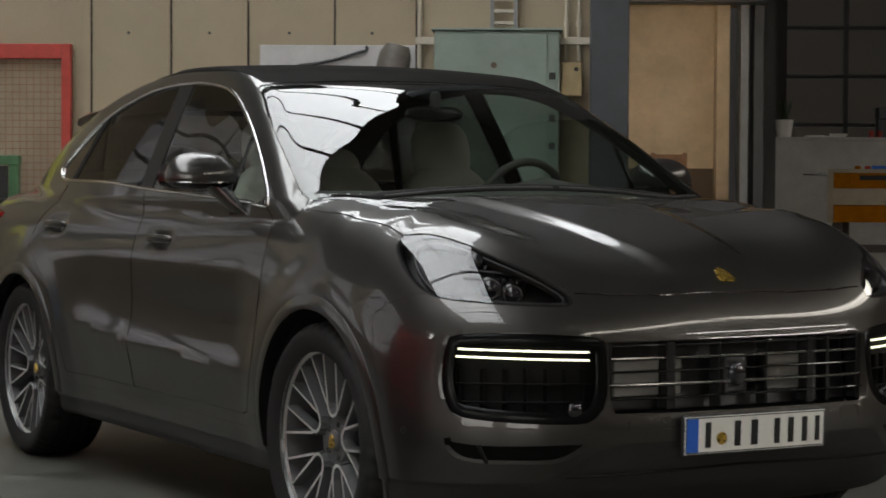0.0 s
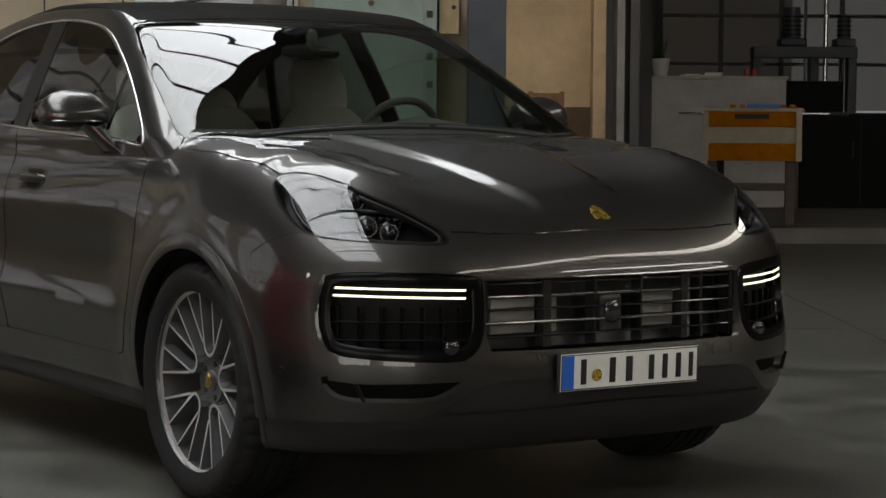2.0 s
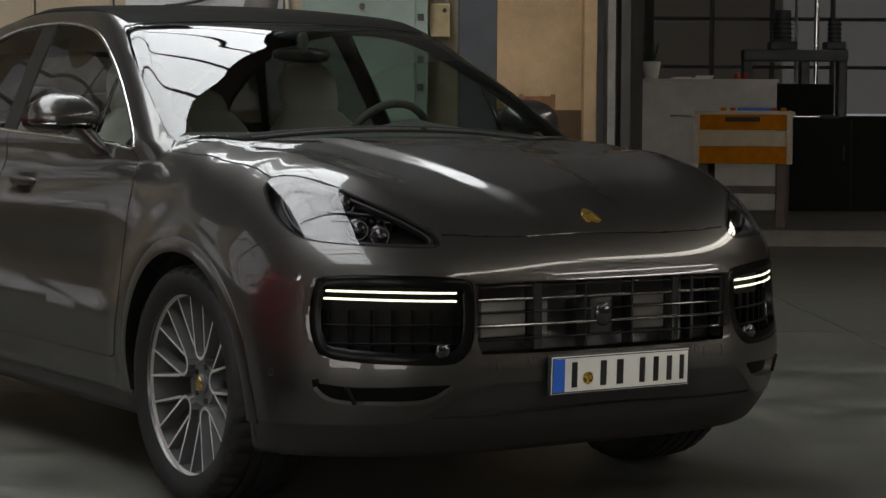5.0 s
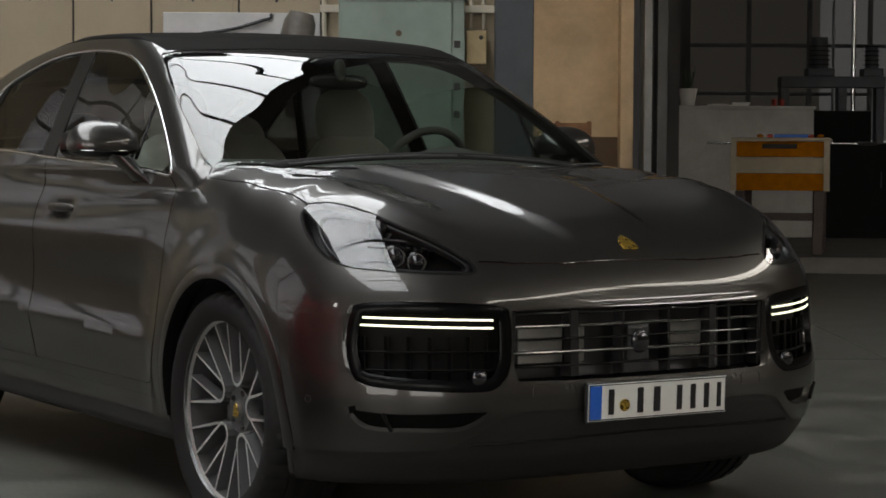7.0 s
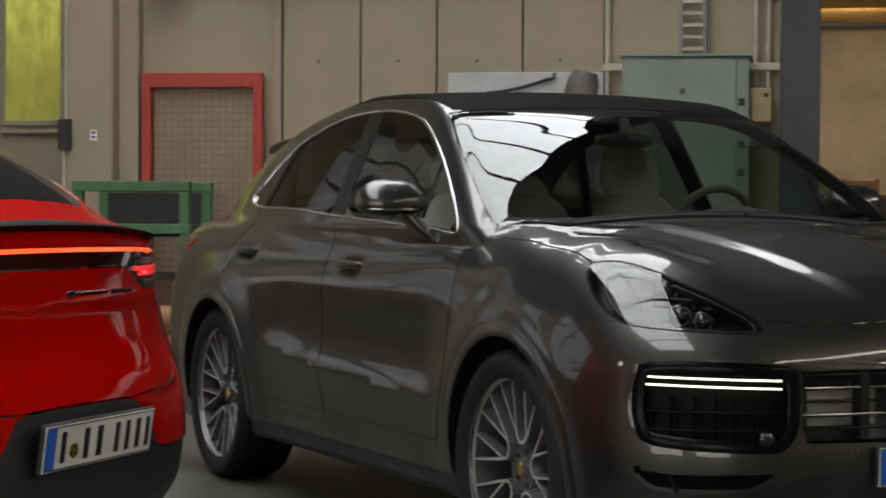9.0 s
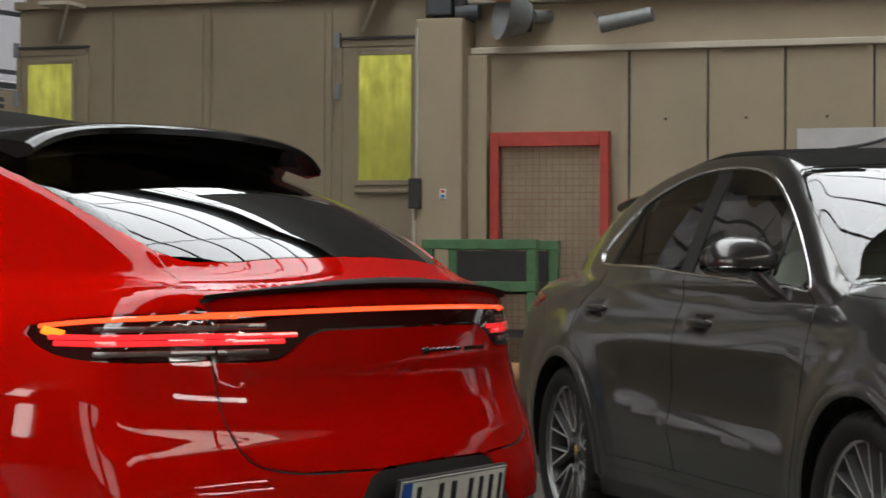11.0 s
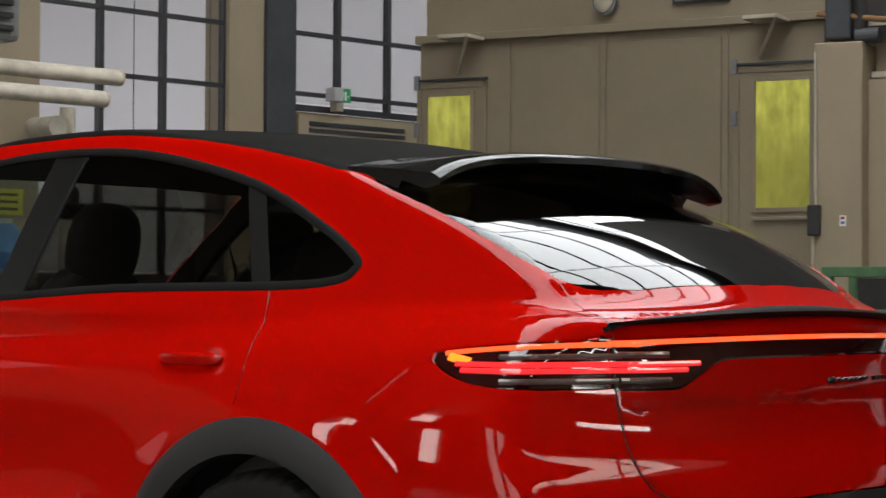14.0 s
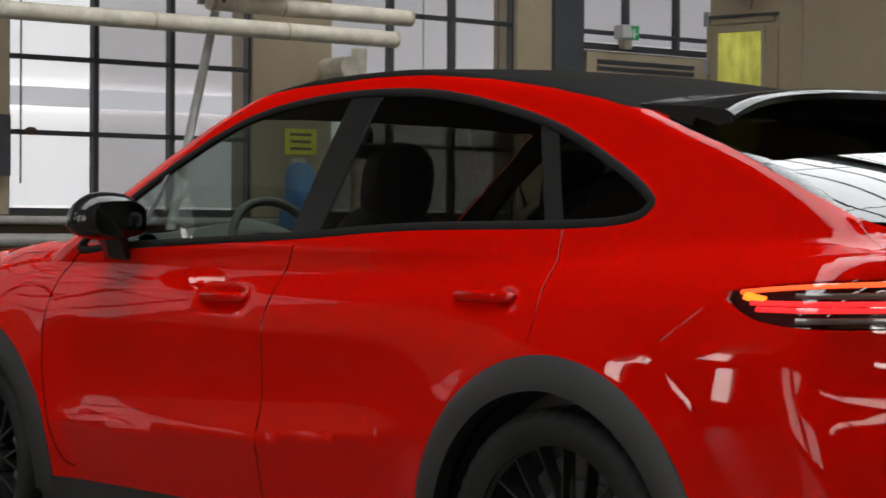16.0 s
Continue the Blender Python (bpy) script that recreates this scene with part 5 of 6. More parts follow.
def build_car(label, at, k):
    """The whole coupe. k: which materials and fittings it wears."""
    paint = k["paint"]
    car = thing("car", label, "car", "parked coupes", at)
    body = part("body", WHOLE["body"].copy(), paint, car)
    for name in ("hood", "front_bumper", "rear_bumper", "tailgate"):
        part(name, WHOLE[name].copy(), paint, car)
    part("roof_panel", WHOLE["roof"].copy(), k["roof"], car, "black glossy roof panel")
    part("windshield", WHOLE["windshield"].copy(), "glass_front", car).visible_shadow = False
    part("rear_window", WHOLE["rear_window"].copy(), "glass_rear", car, "dark tinted rear window").visible_shadow = False
    part("rear_diffuser", WHOLE["diffuser"].copy(), "black", car)
    part("lower_lip", WHOLE["lower_lip"].copy(), "lip_black", car)
    for s in (1, -1):
        for d, g, hx, hz in (("front_door", "front_glass", -1.44, 0.978), ("rear_door", "rear_glass", -2.605, 1.012)):
            door = part(d, SKINS[d][s].copy(), paint, car)
            part("door_glass", SKINS[g][s].copy(), k[g], door).visible_shadow = False
            for edge_line in SEAMS[d]:
                part("door_gap", band(on_side(edge_line, s), 0.0017, 0.0004, 0.006), "gap_dark", door)
            p = on_side([(hx, hz)], s)[0]
            bar = blob((hx, p[1] + s * 0.030, hz + 0.004), (0.118, 0.013, 0.0165), 3.2)
            for v in bar.verts:
                v.co.y -= s * 0.9 * (v.co.x - hx) ** 2
            part("door_handle", bar, paint, door, smooth=60)
        part("pillar_cover", SKINS["pillar_cover"][s].copy(), "satin_black", car)
        part("window_bar", SKINS["bar_cover"][s].copy(), "apron_black", car)
        part("quarter_window", SKINS["quarter_glass"][s].copy(), "glass_rear", car).visible_shadow = False
        path = on_side(DLO, s)
        part("window_trim", band(path, k["trim_wide"], 0.003, 0.012, closed=True), k["trim"], car, k["trim_label"], 50)
        bar = on_side([(-0.888, 1.165), (-0.900, 1.247), (-0.914, 1.32), (-0.911, 1.372)], s)
        part("window_divider", band(bar, 0.0085, -0.001, 0.008), k.get("divider", "black_gloss"), car, smooth=50)
        part("sill", SKINS["sill"][s].copy(), k["sill"], car)
        part("side_skirt", SKINS["skirt"][s].copy(), "black", car)
        for x in WHEELS:
            part("wheel_liner", liner(x, s), "black", car, smooth=60)
            part("arch_trim", arch_ring(x, s, *k["flare"]), k["arch"], car, k["arch_label"], 40)
            wheel(car, x, s, k)
        # head lamp
        lamp = part("head_lamp", SKINS["lamp_glass"][s].copy(), "lamp_glass", car, "clear head lamp with dark inside")
        lamp.visible_shadow = False
        part("lamp_bowl", shifted(SKINS["lamp_glass"][s], (-0.075, -s * 0.03, -0.015), 0.93), "lamp_dark", lamp)
        part("lamp_wall", rim_only(SKINS["lamp_glass"][s], (-0.075, -s * 0.02, -0.01)), "lamp_dark", lamp)
        gasket = on_front([(s * y, z) for y, z in HEAD[::2]])
        part("lamp_gasket", band(gasket, 0.0075, -0.001, 0.02, closed=True), "apron_black", lamp, "thin black rim of the lamp", 50)
        aim = Vector((0.85, s * 0.45, 0.05)).normalized()
        for y, z, r in ((0.752, 0.962, 0.030), (0.752, 0.888, 0.028), (0.705, 0.872, 0.026)):
            c = Vector(on_front([(s * y, z)])[0]) - aim * 0.05
            can = part("projector", add_tube(tube(c - aim * 0.05, c, r * 1.1, r * 1.25, 24), c, c + aim * 0.008, r * 1.25, r * 1.05, 24), "lamp_chrome", lamp, smooth=40)
            part("projector_lens", blob(c + aim * 0.004, (r * 0.95,) * 3, 2, 20, 12), "lens", can, smooth=60)
        shelf = bmesh.new()
        for z in (0.925, 0.905):
            add_tube(shelf, Vector(on_front([(s * 0.80, z + 0.015)])[0]) - aim * 0.055, Vector(on_front([(s * 0.64, z)])[0]) - aim * 0.05, 0.006, seg=8)
        part("lamp_shelf", shelf, "lamp_dark", lamp)
        for j in range(5):
            c = Vector(on_front([(s * (0.715 - 0.016 * j), 0.915 - 0.006 * j)])[0]) - aim * 0.045
            part("cooling_fin", box(c - Vector((0.03, 0.002, 0.012)), c + Vector((0.0, 0.002, 0.012))), "lamp_chrome", lamp)
        liner_path = on_front([(s * (0.72 + (y - 0.72) * 0.90), 0.925 + (z - 0.925) * 0.86) for y, z in HEAD[::2]])
        part("lamp_bezel", band(liner_path, 0.006, -0.012, 0.02, closed=True), "lamp_dark", lamp, smooth=50)
        # air intake with its light bars
        vent = part("side_intake", shifted(SKINS["intake"][s], (-0.06, -s * 0.012, 0), 0.96), "intake_dark", car, "black air intake")
        part("intake_wall", rim_only(SKINS["intake"][s], (-0.06, -s * 0.01, 0)), "frame_black", vent)
        loop = on_front([(s * (0.692 + (y - 0.692) * 0.925), 0.636 + (z - 0.636) * 0.88) for y, z in INTAKE[::2]])
        part("intake_frame", band(loop, 0.018, -0.004, 0.02, closed=True), "frame_black", vent, "glossy black intake surround", smooth=50)
        for z0, z1 in ((0.717, 0.709), (0.695, 0.686)):
            ys = np.linspace(0.866, 0.530, 22)
            line = on_front([(s * y, z0 + (z1 - z0) * (0.866 - y) / 0.336) for y in ys])
            line[:, 0] -= 0.012
            part("light_bar", band(line, 0.0031, 0.0, 0.003), "day_light" if k["lit"] else "lens", vent, "slim white daytime light bar")
        for z in (0.617, 0.565):
            ys = np.linspace(0.86, 0.51, 12)
            line = on_front([(s * y, z) for y in ys])
            line[:, 0] -= 0.035
            part("intake_slat", band(line, 0.003, 0.0, 0.02), "intake_dark", vent)
        for y in np.linspace(0.84, 0.53, 7):
            q = on_front([(s * y, 0.59)])[0]
            part("intake_fin", box((q[0] - 0.065, q[1] - 0.003, 0.52), (q[0] - 0.045, q[1] + 0.003, 0.66)), "intake_dark", vent)
        q = Vector(on_front([(s * 0.582, 0.545)])[0]) - Vector((0.008, 0, 0))
        part("distance_sensor", blob(q, (0.012, 0.026, 0.022), 2.4, 20, 12), "lens", vent, smooth=60)
        slot = part("lower_intake", shifted(SKINS["slot"][s], (-0.03, 0, 0)), "intake_dark", car)
        part("slot_wall", rim_only(SKINS["slot"][s], (-0.03, 0, 0)), "apron_black", slot)
        part("slot_divider", tube(Vector(on_front([(s * 0.825, 0.445)])[0]), Vector(on_front([(s * 0.80, 0.392)])[0]), 0.006, seg=8), "apron_black", slot)
        # tail lamp
        tail = part("tail_lamp", SKINS["tail_lamp"][s].copy(), "tail_dark", car, "smoked red tail lamp, lit")
        xs = np.linspace(-3.43, -3.775, 16)
        up = np.array([(x, 1.050 + 0.022 * (1 - ((x + 3.80) / 0.37) ** 2)) for x in xs])
        part("light_line", band(on_side(up, s), 0.0058, 0.0, 0.005), "tail_line" if k["tail_lit"] else "tail_red", tail, "glowing red light line")
        for z, x0 in ((1.027, -3.47), (1.013, -3.49)):
            line = on_side([(x, z) for x in np.linspace(x0, -3.77, 14)], s)
            part("light_rod", band(line, 0.0062, 0.001, 0.005), "tail_rod" if k["tail_lit"] else "tail_red", tail)
        line = on_side([(-3.445, 1.043), (-3.475, 1.037), (-3.505, 1.032)], s)
        part("indicator_glow", band(line, 0.010, 0.001, 0.005), "tail_amber" if k["tail_lit"] else "tail_red", tail, "amber glowing lamp tip")
        for z0, x0, x1 in ((1.045, -3.58, -3.76), (0.990, -3.60, -3.76)):
            line = on_side([(x, z0) for x in np.linspace(x0, x1, 8)], s)
            part("reflector", band(line, 0.0065, 0.0, 0.005), "tail_grey", tail)
        wing_mirror(car, s, k["mirror"], k["mirror_low"])
        seat(car, -1.18, s * 0.38, k["seat"])
        seat(car, -2.15, s * 0.38, k["seat"], True)
    # centre of the front
    grid = part("grille", shifted(WHOLE["grille"], (-0.10, 0, 0), 1.0), "lamp_dark", car, "black open front grille")
    part("grille_wall", rim_only(WHOLE["grille"], (-0.10, 0, 0)), "black", grid)
    for z, w, m in ((0.686, 0.005, "grille_chrome"), (0.610, 0.005, "grille_chrome"), (0.648, 0.003, "black_gloss"), (0.725, 0.005, "black_gloss"), (0.572, 0.003, "black_gloss")):
        ys = np.linspace(-0.475, 0.475, 30)
        line = on_front([(y, z) for y in ys])
        line[:, 0] -= 0.018
        part("grille_slat", band(line, w, 0.0, 0.03), m, grid)
    for y, w in ((-0.47, 0.012), (-0.262, 0.016), (-0.085, 0.004), (0.09, 0.004), (0.26, 0.014), (0.33, 0.006), (0.47, 0.012)):
        q = on_front([(y, 0.63)])[0]
        part("grille_post", box((q[0] - 0.07, y - w, 0.533), (q[0] - 0.02, y + w, 0.735), 0.003), "black_gloss", grid)
    for y0, y1 in ((-0.44, -0.28), (0.10, 0.245), (-0.24, -0.20)):
        for j in range(3):
            z = 0.575 + j * 0.037
            part("air_flap", box((0.85, y0, z), (0.865, y1, z + 0.033), 0.004), "flap", grid, "pale grey air flap")
    q = Vector(on_front([(-0.024, 0.632)])[0])
    part("camera_box", box((q.x - 0.06, -0.068, 0.565), (q.x - 0.022, 0.020, 0.682), 0.012), "black", grid)
    part("camera_ball", blob((q.x - 0.018, -0.024, 0.630), (0.014, 0.032, 0.036), 2.2, 24, 14), "lens", grid, smooth=60)
    for y0, y1 in ((-0.43, -0.287), (0.345, 0.425)):
        loop = [(y0, 0.484), (y0, 0.512), (y0 + 0.012, 0.521), (y1 - 0.012, 0.521), (y1, 0.512), (y1, 0.484)]
        part("bumper_seam", band(on_front(loop), 0.0011, 0.0004, 0.004, closed=True), "joint", car, "thin seam of a bumper cover")
    for y in (-0.315, 0.315):
        c = on_front([(y + 0.010 * math.cos(a), 0.511 + 0.010 * math.sin(a)) for a in np.linspace(0, 2 * math.pi, 17)[:-1]])
        part("parking_sensor", band(c, 0.0010, 0.0004, 0.004, closed=True), "joint", car)
    for s in (-1, 1):
        c = on_side([(0.555 + 0.010 * math.cos(a), 0.475 + 0.010 * math.sin(a)) for a in np.linspace(0, 2 * math.pi, 17)[:-1]], s)
        part("parking_sensor", band(c, 0.0012, 0.0004, 0.004, closed=True), "joint", car)
    part("lip_edge", band(on_front([(y, 0.362 - 0.02 * abs(y)) for y in np.linspace(-0.60, 0.60, 40)]), 0.003, 0.003, 0.008), "apron_black", car)
    bars = k["bars"]
    number_plate(car, (0.966, 0.0, 0.462), 2, 0, bars)
    number_plate(car, (-3.985, 0.0, 0.622), 8, 180, bars)
    q = Vector(on_top([(0.775, k.get('crest_y', 0.0))])[0])
    nrm = Vector(field_normal(np.array([q]))[0])
    turn = nrm.to_track_quat("Z", "X").to_matrix().to_4x4() @ Matrix.Rotation(radians(k.get("crest_turn", 90)), 4, "Z")
    part("hood_emblem", plate_of(CREST, 0.055, 0.004, Matrix.Translation(q) @ turn), "gold", car, "golden shield emblem")
    ys = np.linspace(-0.535, 0.535, 60)
    part("hood_gap", band(on_top([(float(np.interp(abs(y), (0.0, 0.25, 0.42, 0.535), (0.836, 0.838, 0.822, 0.798))), y) for y in ys]), 0.0022, 0.0004, 0.006), "gap_dark", car)
    # rear band and lettering strokes
    strip = part("light_strip", WHOLE["light_strip"].copy(), "tail_dark", car, "smoked band between the tail lamps")
    ys = np.linspace(-0.70, 0.70, 50)
    part("light_line", band(on_rear([(y, 1.084 - 0.020 * y * y) for y in ys]), 0.0058, 0.0, 0.005), "tail_line" if k["tail_lit"] else "tail_red", strip, "glowing red light line")
    for s in (1, -1):
        for z, y1 in ((1.027, 0.46), (1.013, 0.50)):
            part("light_rod", band(on_rear([(s * y, z) for y in np.linspace(0.69, y1, 10)]), 0.0062, 0.001, 0.005), "tail_rod" if k["tail_lit"] else "tail_red", strip)
        for z in (1.048, 0.990):
            part("reflector", band(on_rear([(s * y, z) for y in np.linspace(0.68, 0.55, 8)]), 0.007, 0.0, 0.005), "tail_grey", strip)
    x0 = 0.03
    for w in (0.036, 0.022, 0.022, 0.022, 0.022, 0.022, 0.022):
        part("lettering_stroke", band(on_rear([(-x0, 0.972), (-x0 - w, 0.976)]), 0.008 if w > 0.03 else 0.005, 0.002, 0.004), "dark_chrome", car)
        x0 += w + 0.008
    x0 += 0.014
    for w in (0.024, 0.02, 0.02, 0.02, 0.02):
        part("lettering_stroke", band(on_rear([(-x0, 0.972), (-x0 - w, 0.974)]), 0.006, 0.002, 0.004), "dark_chrome", car)
        x0 += w + 0.007
    for s in (1, -1):
        gap = [(s * y, z) for y, z in flow([(0.685, 1.095), (0.695, 0.97), (0.69, 0.86), (0.675, 0.775), (0.63, 0.733), (0.52, 0.712), (0.38, 0.706)], 5)]
        part("tailgate_gap", band(on_rear(gap), 0.0022, 0.0004, 0.004), "plate_black", car, "dark gap beside the tailgate")
    part("roof_spoiler", upper_spoiler(), "black_gloss", car, "glossy black roof spoiler", 50)
    part("lip_spoiler", lip_spoiler(), k["lip"], car, smooth=40)
    # inside
    bm = skin(PIECE["body"], inset=0, lip=0, sink=0.022, keep=lambda x, y, z: (z > 1.02) & (x < -0.45) & (x > -3.45))
    part("pillar_lining", bm, "lining", car)
    bm = skin(PIECE["roof"], inset=0, lip=0, sink=0.03)
    part("headliner", bm, "lining", car)
    tub = bmesh.new()
    add_box(tub, (-3.4, -0.78, 0.30), (-0.45, 0.78, 0.34))
    for s in (-1, 1):
        add_box(tub, (-3.3, s * 0.80 - 0.03, 0.3), (-0.5, s * 0.80 + 0.03, 1.09), 0.02)
    add_box(tub, (-3.55, -0.62, 0.3), (-2.55, 0.62, 1.02), 0.05)
    part("cabin_tub", tub, "lining", car)
    dash = bmesh.new()
    rows = []
    for j in range(17):
        y = -0.76 + 1.52 * j / 16
        bulge = 0.055 * math.exp(-((y - 0.38) / 0.16) ** 2)
        rows.append([dash.verts.new(p) for p in ((-0.40, y, 1.10), (-0.62, y, 1.165 + bulge * 0.6), (-0.80, y, 1.165 + bulge), (-0.90, y, 1.12 + bulge), (-0.92, y, 1.0), (-0.80, y, 0.80), (-0.5, y, 0.7))])
    for p, q in zip(rows, rows[1:]):
        for j in range(6):
            dash.faces.new((p[j], q[j], q[j + 1], p[j + 1]))
    bmesh.ops.recalc_face_normals(dash, faces=dash.faces)
    part("dashboard", dash, "lining", car, smooth=50)
    wheel_m = Matrix.Translation((-0.98, 0.38, 1.115)) @ Matrix.Rotation(radians(-65), 4, "Y")
    ring = bmesh.new()
    rows = []
    for j in range(40):
        a = 2 * math.pi * j / 40
        rows.append([ring.verts.new(wheel_m @ Vector(((0.18 + 0.016 * math.cos(b)) * math.cos(a), (0.18 + 0.016 * math.cos(b)) * math.sin(a), 0.016 * math.sin(b)))) for b in np.linspace(0, 2 * math.pi, 11)[:-1]])
    for j in range(40):
        p, q = rows[j], rows[(j + 1) % 40]
        for i in range(10):
            ring.faces.new((p[i], q[i], q[(i + 1) % 10], p[(i + 1) % 10]))
    sw = part("steering_wheel", ring, "lining", car, smooth=60)
    spoke = bmesh.new()
    add_box(spoke, (-0.05, -0.06, -0.03), (0.05, 0.06, 0.01), 0.015)
    for lo, hi in (((-0.015, -0.18, -0.012), (0.02, 0.18, 0.0)), ((-0.18, -0.012, -0.012), (0.0, 0.012, 0.0))):
        add_box(spoke, lo, hi, 0.004)
    bmesh.ops.transform(spoke, matrix=wheel_m, verts=spoke.verts)
    part("spoke_hub", spoke, "lining", sw)
    part("rear_view_mirror", blob((-0.98, 0.0, 1.455), (0.018, 0.125, 0.029), 3), "black_gloss", car, smooth=60)
    part("mirror_stalk", blob((-0.97, 0, 1.50), (0.018, 0.02, 0.04), 3), "lining", car, smooth=60)
    line = on_top([(-0.268 - 0.135 * y * y, y) for y in np.linspace(-0.74, 0.74, 40)])
    part("windshield_frit", band(line, 0.019, 0.003, 0.006), "apron_black", car, "black printed edge of the windshield", 50)
    for y in (-0.25, 0.42):
        line = on_top([(-0.262 - 0.12 * (y + 0.04 * j) ** 2 , y + 0.04 * j) for j in range(-8, 9)])
        part("wiper", band(line, 0.006, 0.006, 0.008), "black", car)
    if k.get("fin"):
        c = on_top([(-2.72, 0)])[0]
        part("antenna_fin", blob((c[0], 0, c[2] + 0.01), (0.09, 0.022, 0.045), 2.2, squeeze=lambda a, b, c: (a, b, c * (1 - 0.5 * max(a, 0)))), "black_gloss", car, smooth=60)
    return car


BARS_FRONT = [(-0.20, -0.155), (-0.095, -0.045), (-0.035, 0.02), (0.055, 0.10), (0.108, 0.152), (0.16, 0.204), (0.212, 0.25)]
build_car("dark grey metallic coupe car with chrome window trim", pose(0.1146, 6.9647, 0, 0, 0, -57.491), dict(
    paint="grey_paint", roof="roof_matt", front_glass="glass_door", rear_glass="glass_mid", trim="chrome", trim_wide=0.007, trim_label="bright chrome window trim",
    sill="grey_paint", arch="grey_paint", flare=(0.465, 0.5), arch_label="painted wheel arch lip", rim_face="rim", rim_side="rim_dark", rim_label="twin-spoke alloy rim with machined faces",
    caliper="caliper", mirror="grey_paint", mirror_low="black_gloss", seat="leather", lip="grey_paint", lit=True, tail_lit=False, bars=BARS_FRONT, crest_y=0.02))
build_car("bright red coupe car with black trim and lit tail lamps", pose(-5.4283, 5.7551, 0, 0, 0, 167.733), dict(
    paint="red_paint", roof="roof_matt", front_glass="glass_door", rear_glass="glass_rear", trim="apron_black", trim_wide=0.012, trim_label="glossy black window trim",
    sill="black", arch="black", flare=(0.505, 1.0), arch_label="black plastic wheel arch cladding", rim_face="black_gloss", rim_side="black_gloss", rim_label="glossy black alloy rim",
    caliper="caliper", mirror="black_gloss", mirror_low="black_gloss", seat="leather_black", lip="apron_black", divider="steel_light", lit=True, tail_lit=True, spin=12, bars=BARS_FRONT))


# ---- booth side ----
def booth_door(x0, x1, px0, px1):
    d = structure("door_booth", box((x0, 14.965, 0.02), (x1, 14.998, 2.90), 0.006), "booth", "cream booth door with a yellow lit window")
    frame = bmesh.new()
    for lo, hi in (((x0 - 0.04, 0.0), (x0, 2.95)), ((x1, 0.0), (x1 + 0.03, 2.95)), ((x0 - 0.04, 2.90), (x1 + 0.03, 2.95))):
        add_box(frame, (lo[0], 14.955, lo[1]), (hi[0], 15.0, hi[1]), 0.004)
    part("door_frame", frame, "booth", d)
    rim = bmesh.new()
    for lo, hi in (((px0 - 0.035, 1.82), (px0, 2.87)), ((px1, 1.82), (px1 + 0.035, 2.87)), ((px0, 2.83), (px1, 2.87)), ((px0, 1.82), (px1, 1.86))):
        add_box(rim, (lo[0], 14.945, lo[1]), (hi[0], 14.965, hi[1]), 0.004)
    part("window_rim", rim, "booth", d)
    part("window_pane", box((px0, 14.955, 1.86), (px1, 14.962, 2.83)), "yellow_pane", d, "yellow glowing wired pane")
    part("pane_sill", box((px0 - 0.02, 14.92, 1.76), (px1 + 0.02, 14.965, 1.785), 0.005), "booth", d)
    part("slide_bar", box((x0 - 0.05, 14.93, 2.955), (x1 + 0.05, 14.965, 2.975), 0.004), "bar_steel", d)
    for z in (2.55, 2.95, 1.3):
        part("hinge", box((x0 - 0.055, 14.925, z - 0.06), (x0 - 0.01, 14.96, z + 0.06), 0.006), "steel_light", d)
    part("closer_rod", tube((x1 - 0.02, 14.94, 1.4), (x1 - 0.02, 14.94, 1.72), 0.008, seg=8), "steel_light", d)
    return d


booth_door(-5.60, -4.98, -5.46, -5.03)
booth_door(-8.42, -7.84, -8.35, -7.95)
for x in (-5.45, -8.08):
    b = thing("wall_bracket", "cream triangular steel bracket on the booth", "bracket", "booth brackets")
    part("arm", box((x, 14.62, 3.27), (x + 0.27, 14.93, 3.30), 0.004), "wall_light", b)
    part("brace", tube((x + 0.02, 14.95, 3.02), (x + 0.25, 14.66, 3.27), 0.014, seg=8), "wall_light", b)
lampb = thing("bulkhead_lamp", "round white bulkhead lamp on the booth", "lamp")
part("base", tube((-6.78, 15.10, 3.54), (-6.78, 15.03, 3.54), 0.10, 0.105, 28), "steel_light", lampb)
part("shade", blob((-6.78, 15.02, 3.54), (0.085, 0.04, 0.085), 2), "wall_light", lampb, smooth=60)
vent = thing("wall_vent", "dark slatted vent above the booth", "vent")
part("frame", box((-6.20, 15.06, 3.49), (-5.72, 15.10, 3.72), 0.005), "steel", vent)
for k in range(5):
    part("slat", box((-6.17, 15.045, 3.51 + 0.04 * k), (-5.75, 15.07, 3.525 + 0.04 * k)), "steel_light", vent)
sw = thing("switch_box", "black switch box with a conduit on the column", "switch")
part("case", box((-4.955, 14.66, 1.63), (-4.86, 14.72, 1.86), 0.01), "black", sw)
part("conduit", tube((-4.90, 14.70, 1.86), (-4.90, 14.70, 3.0), 0.012, seg=10), "wall_light", sw)
part("lower_conduit", tube((-4.92, 14.70, 0.8), (-4.92, 14.70, 1.63), 0.012, seg=10), "wall_light", sw)
lab = thing("notice_sticker", "small white sticker with red and blue marks", "sticker")
part("sheet", box((-4.72, 14.714, 1.70), (-4.67, 14.718, 1.78)), "plate_white", lab)
part("mark", box((-4.71, 14.711, 1.75), (-4.68, 14.714, 1.77)), "red_frame", lab)
part("mark", box((-4.71, 14.711, 1.715), (-4.68, 14.714, 1.735)), "plate_blue", lab)

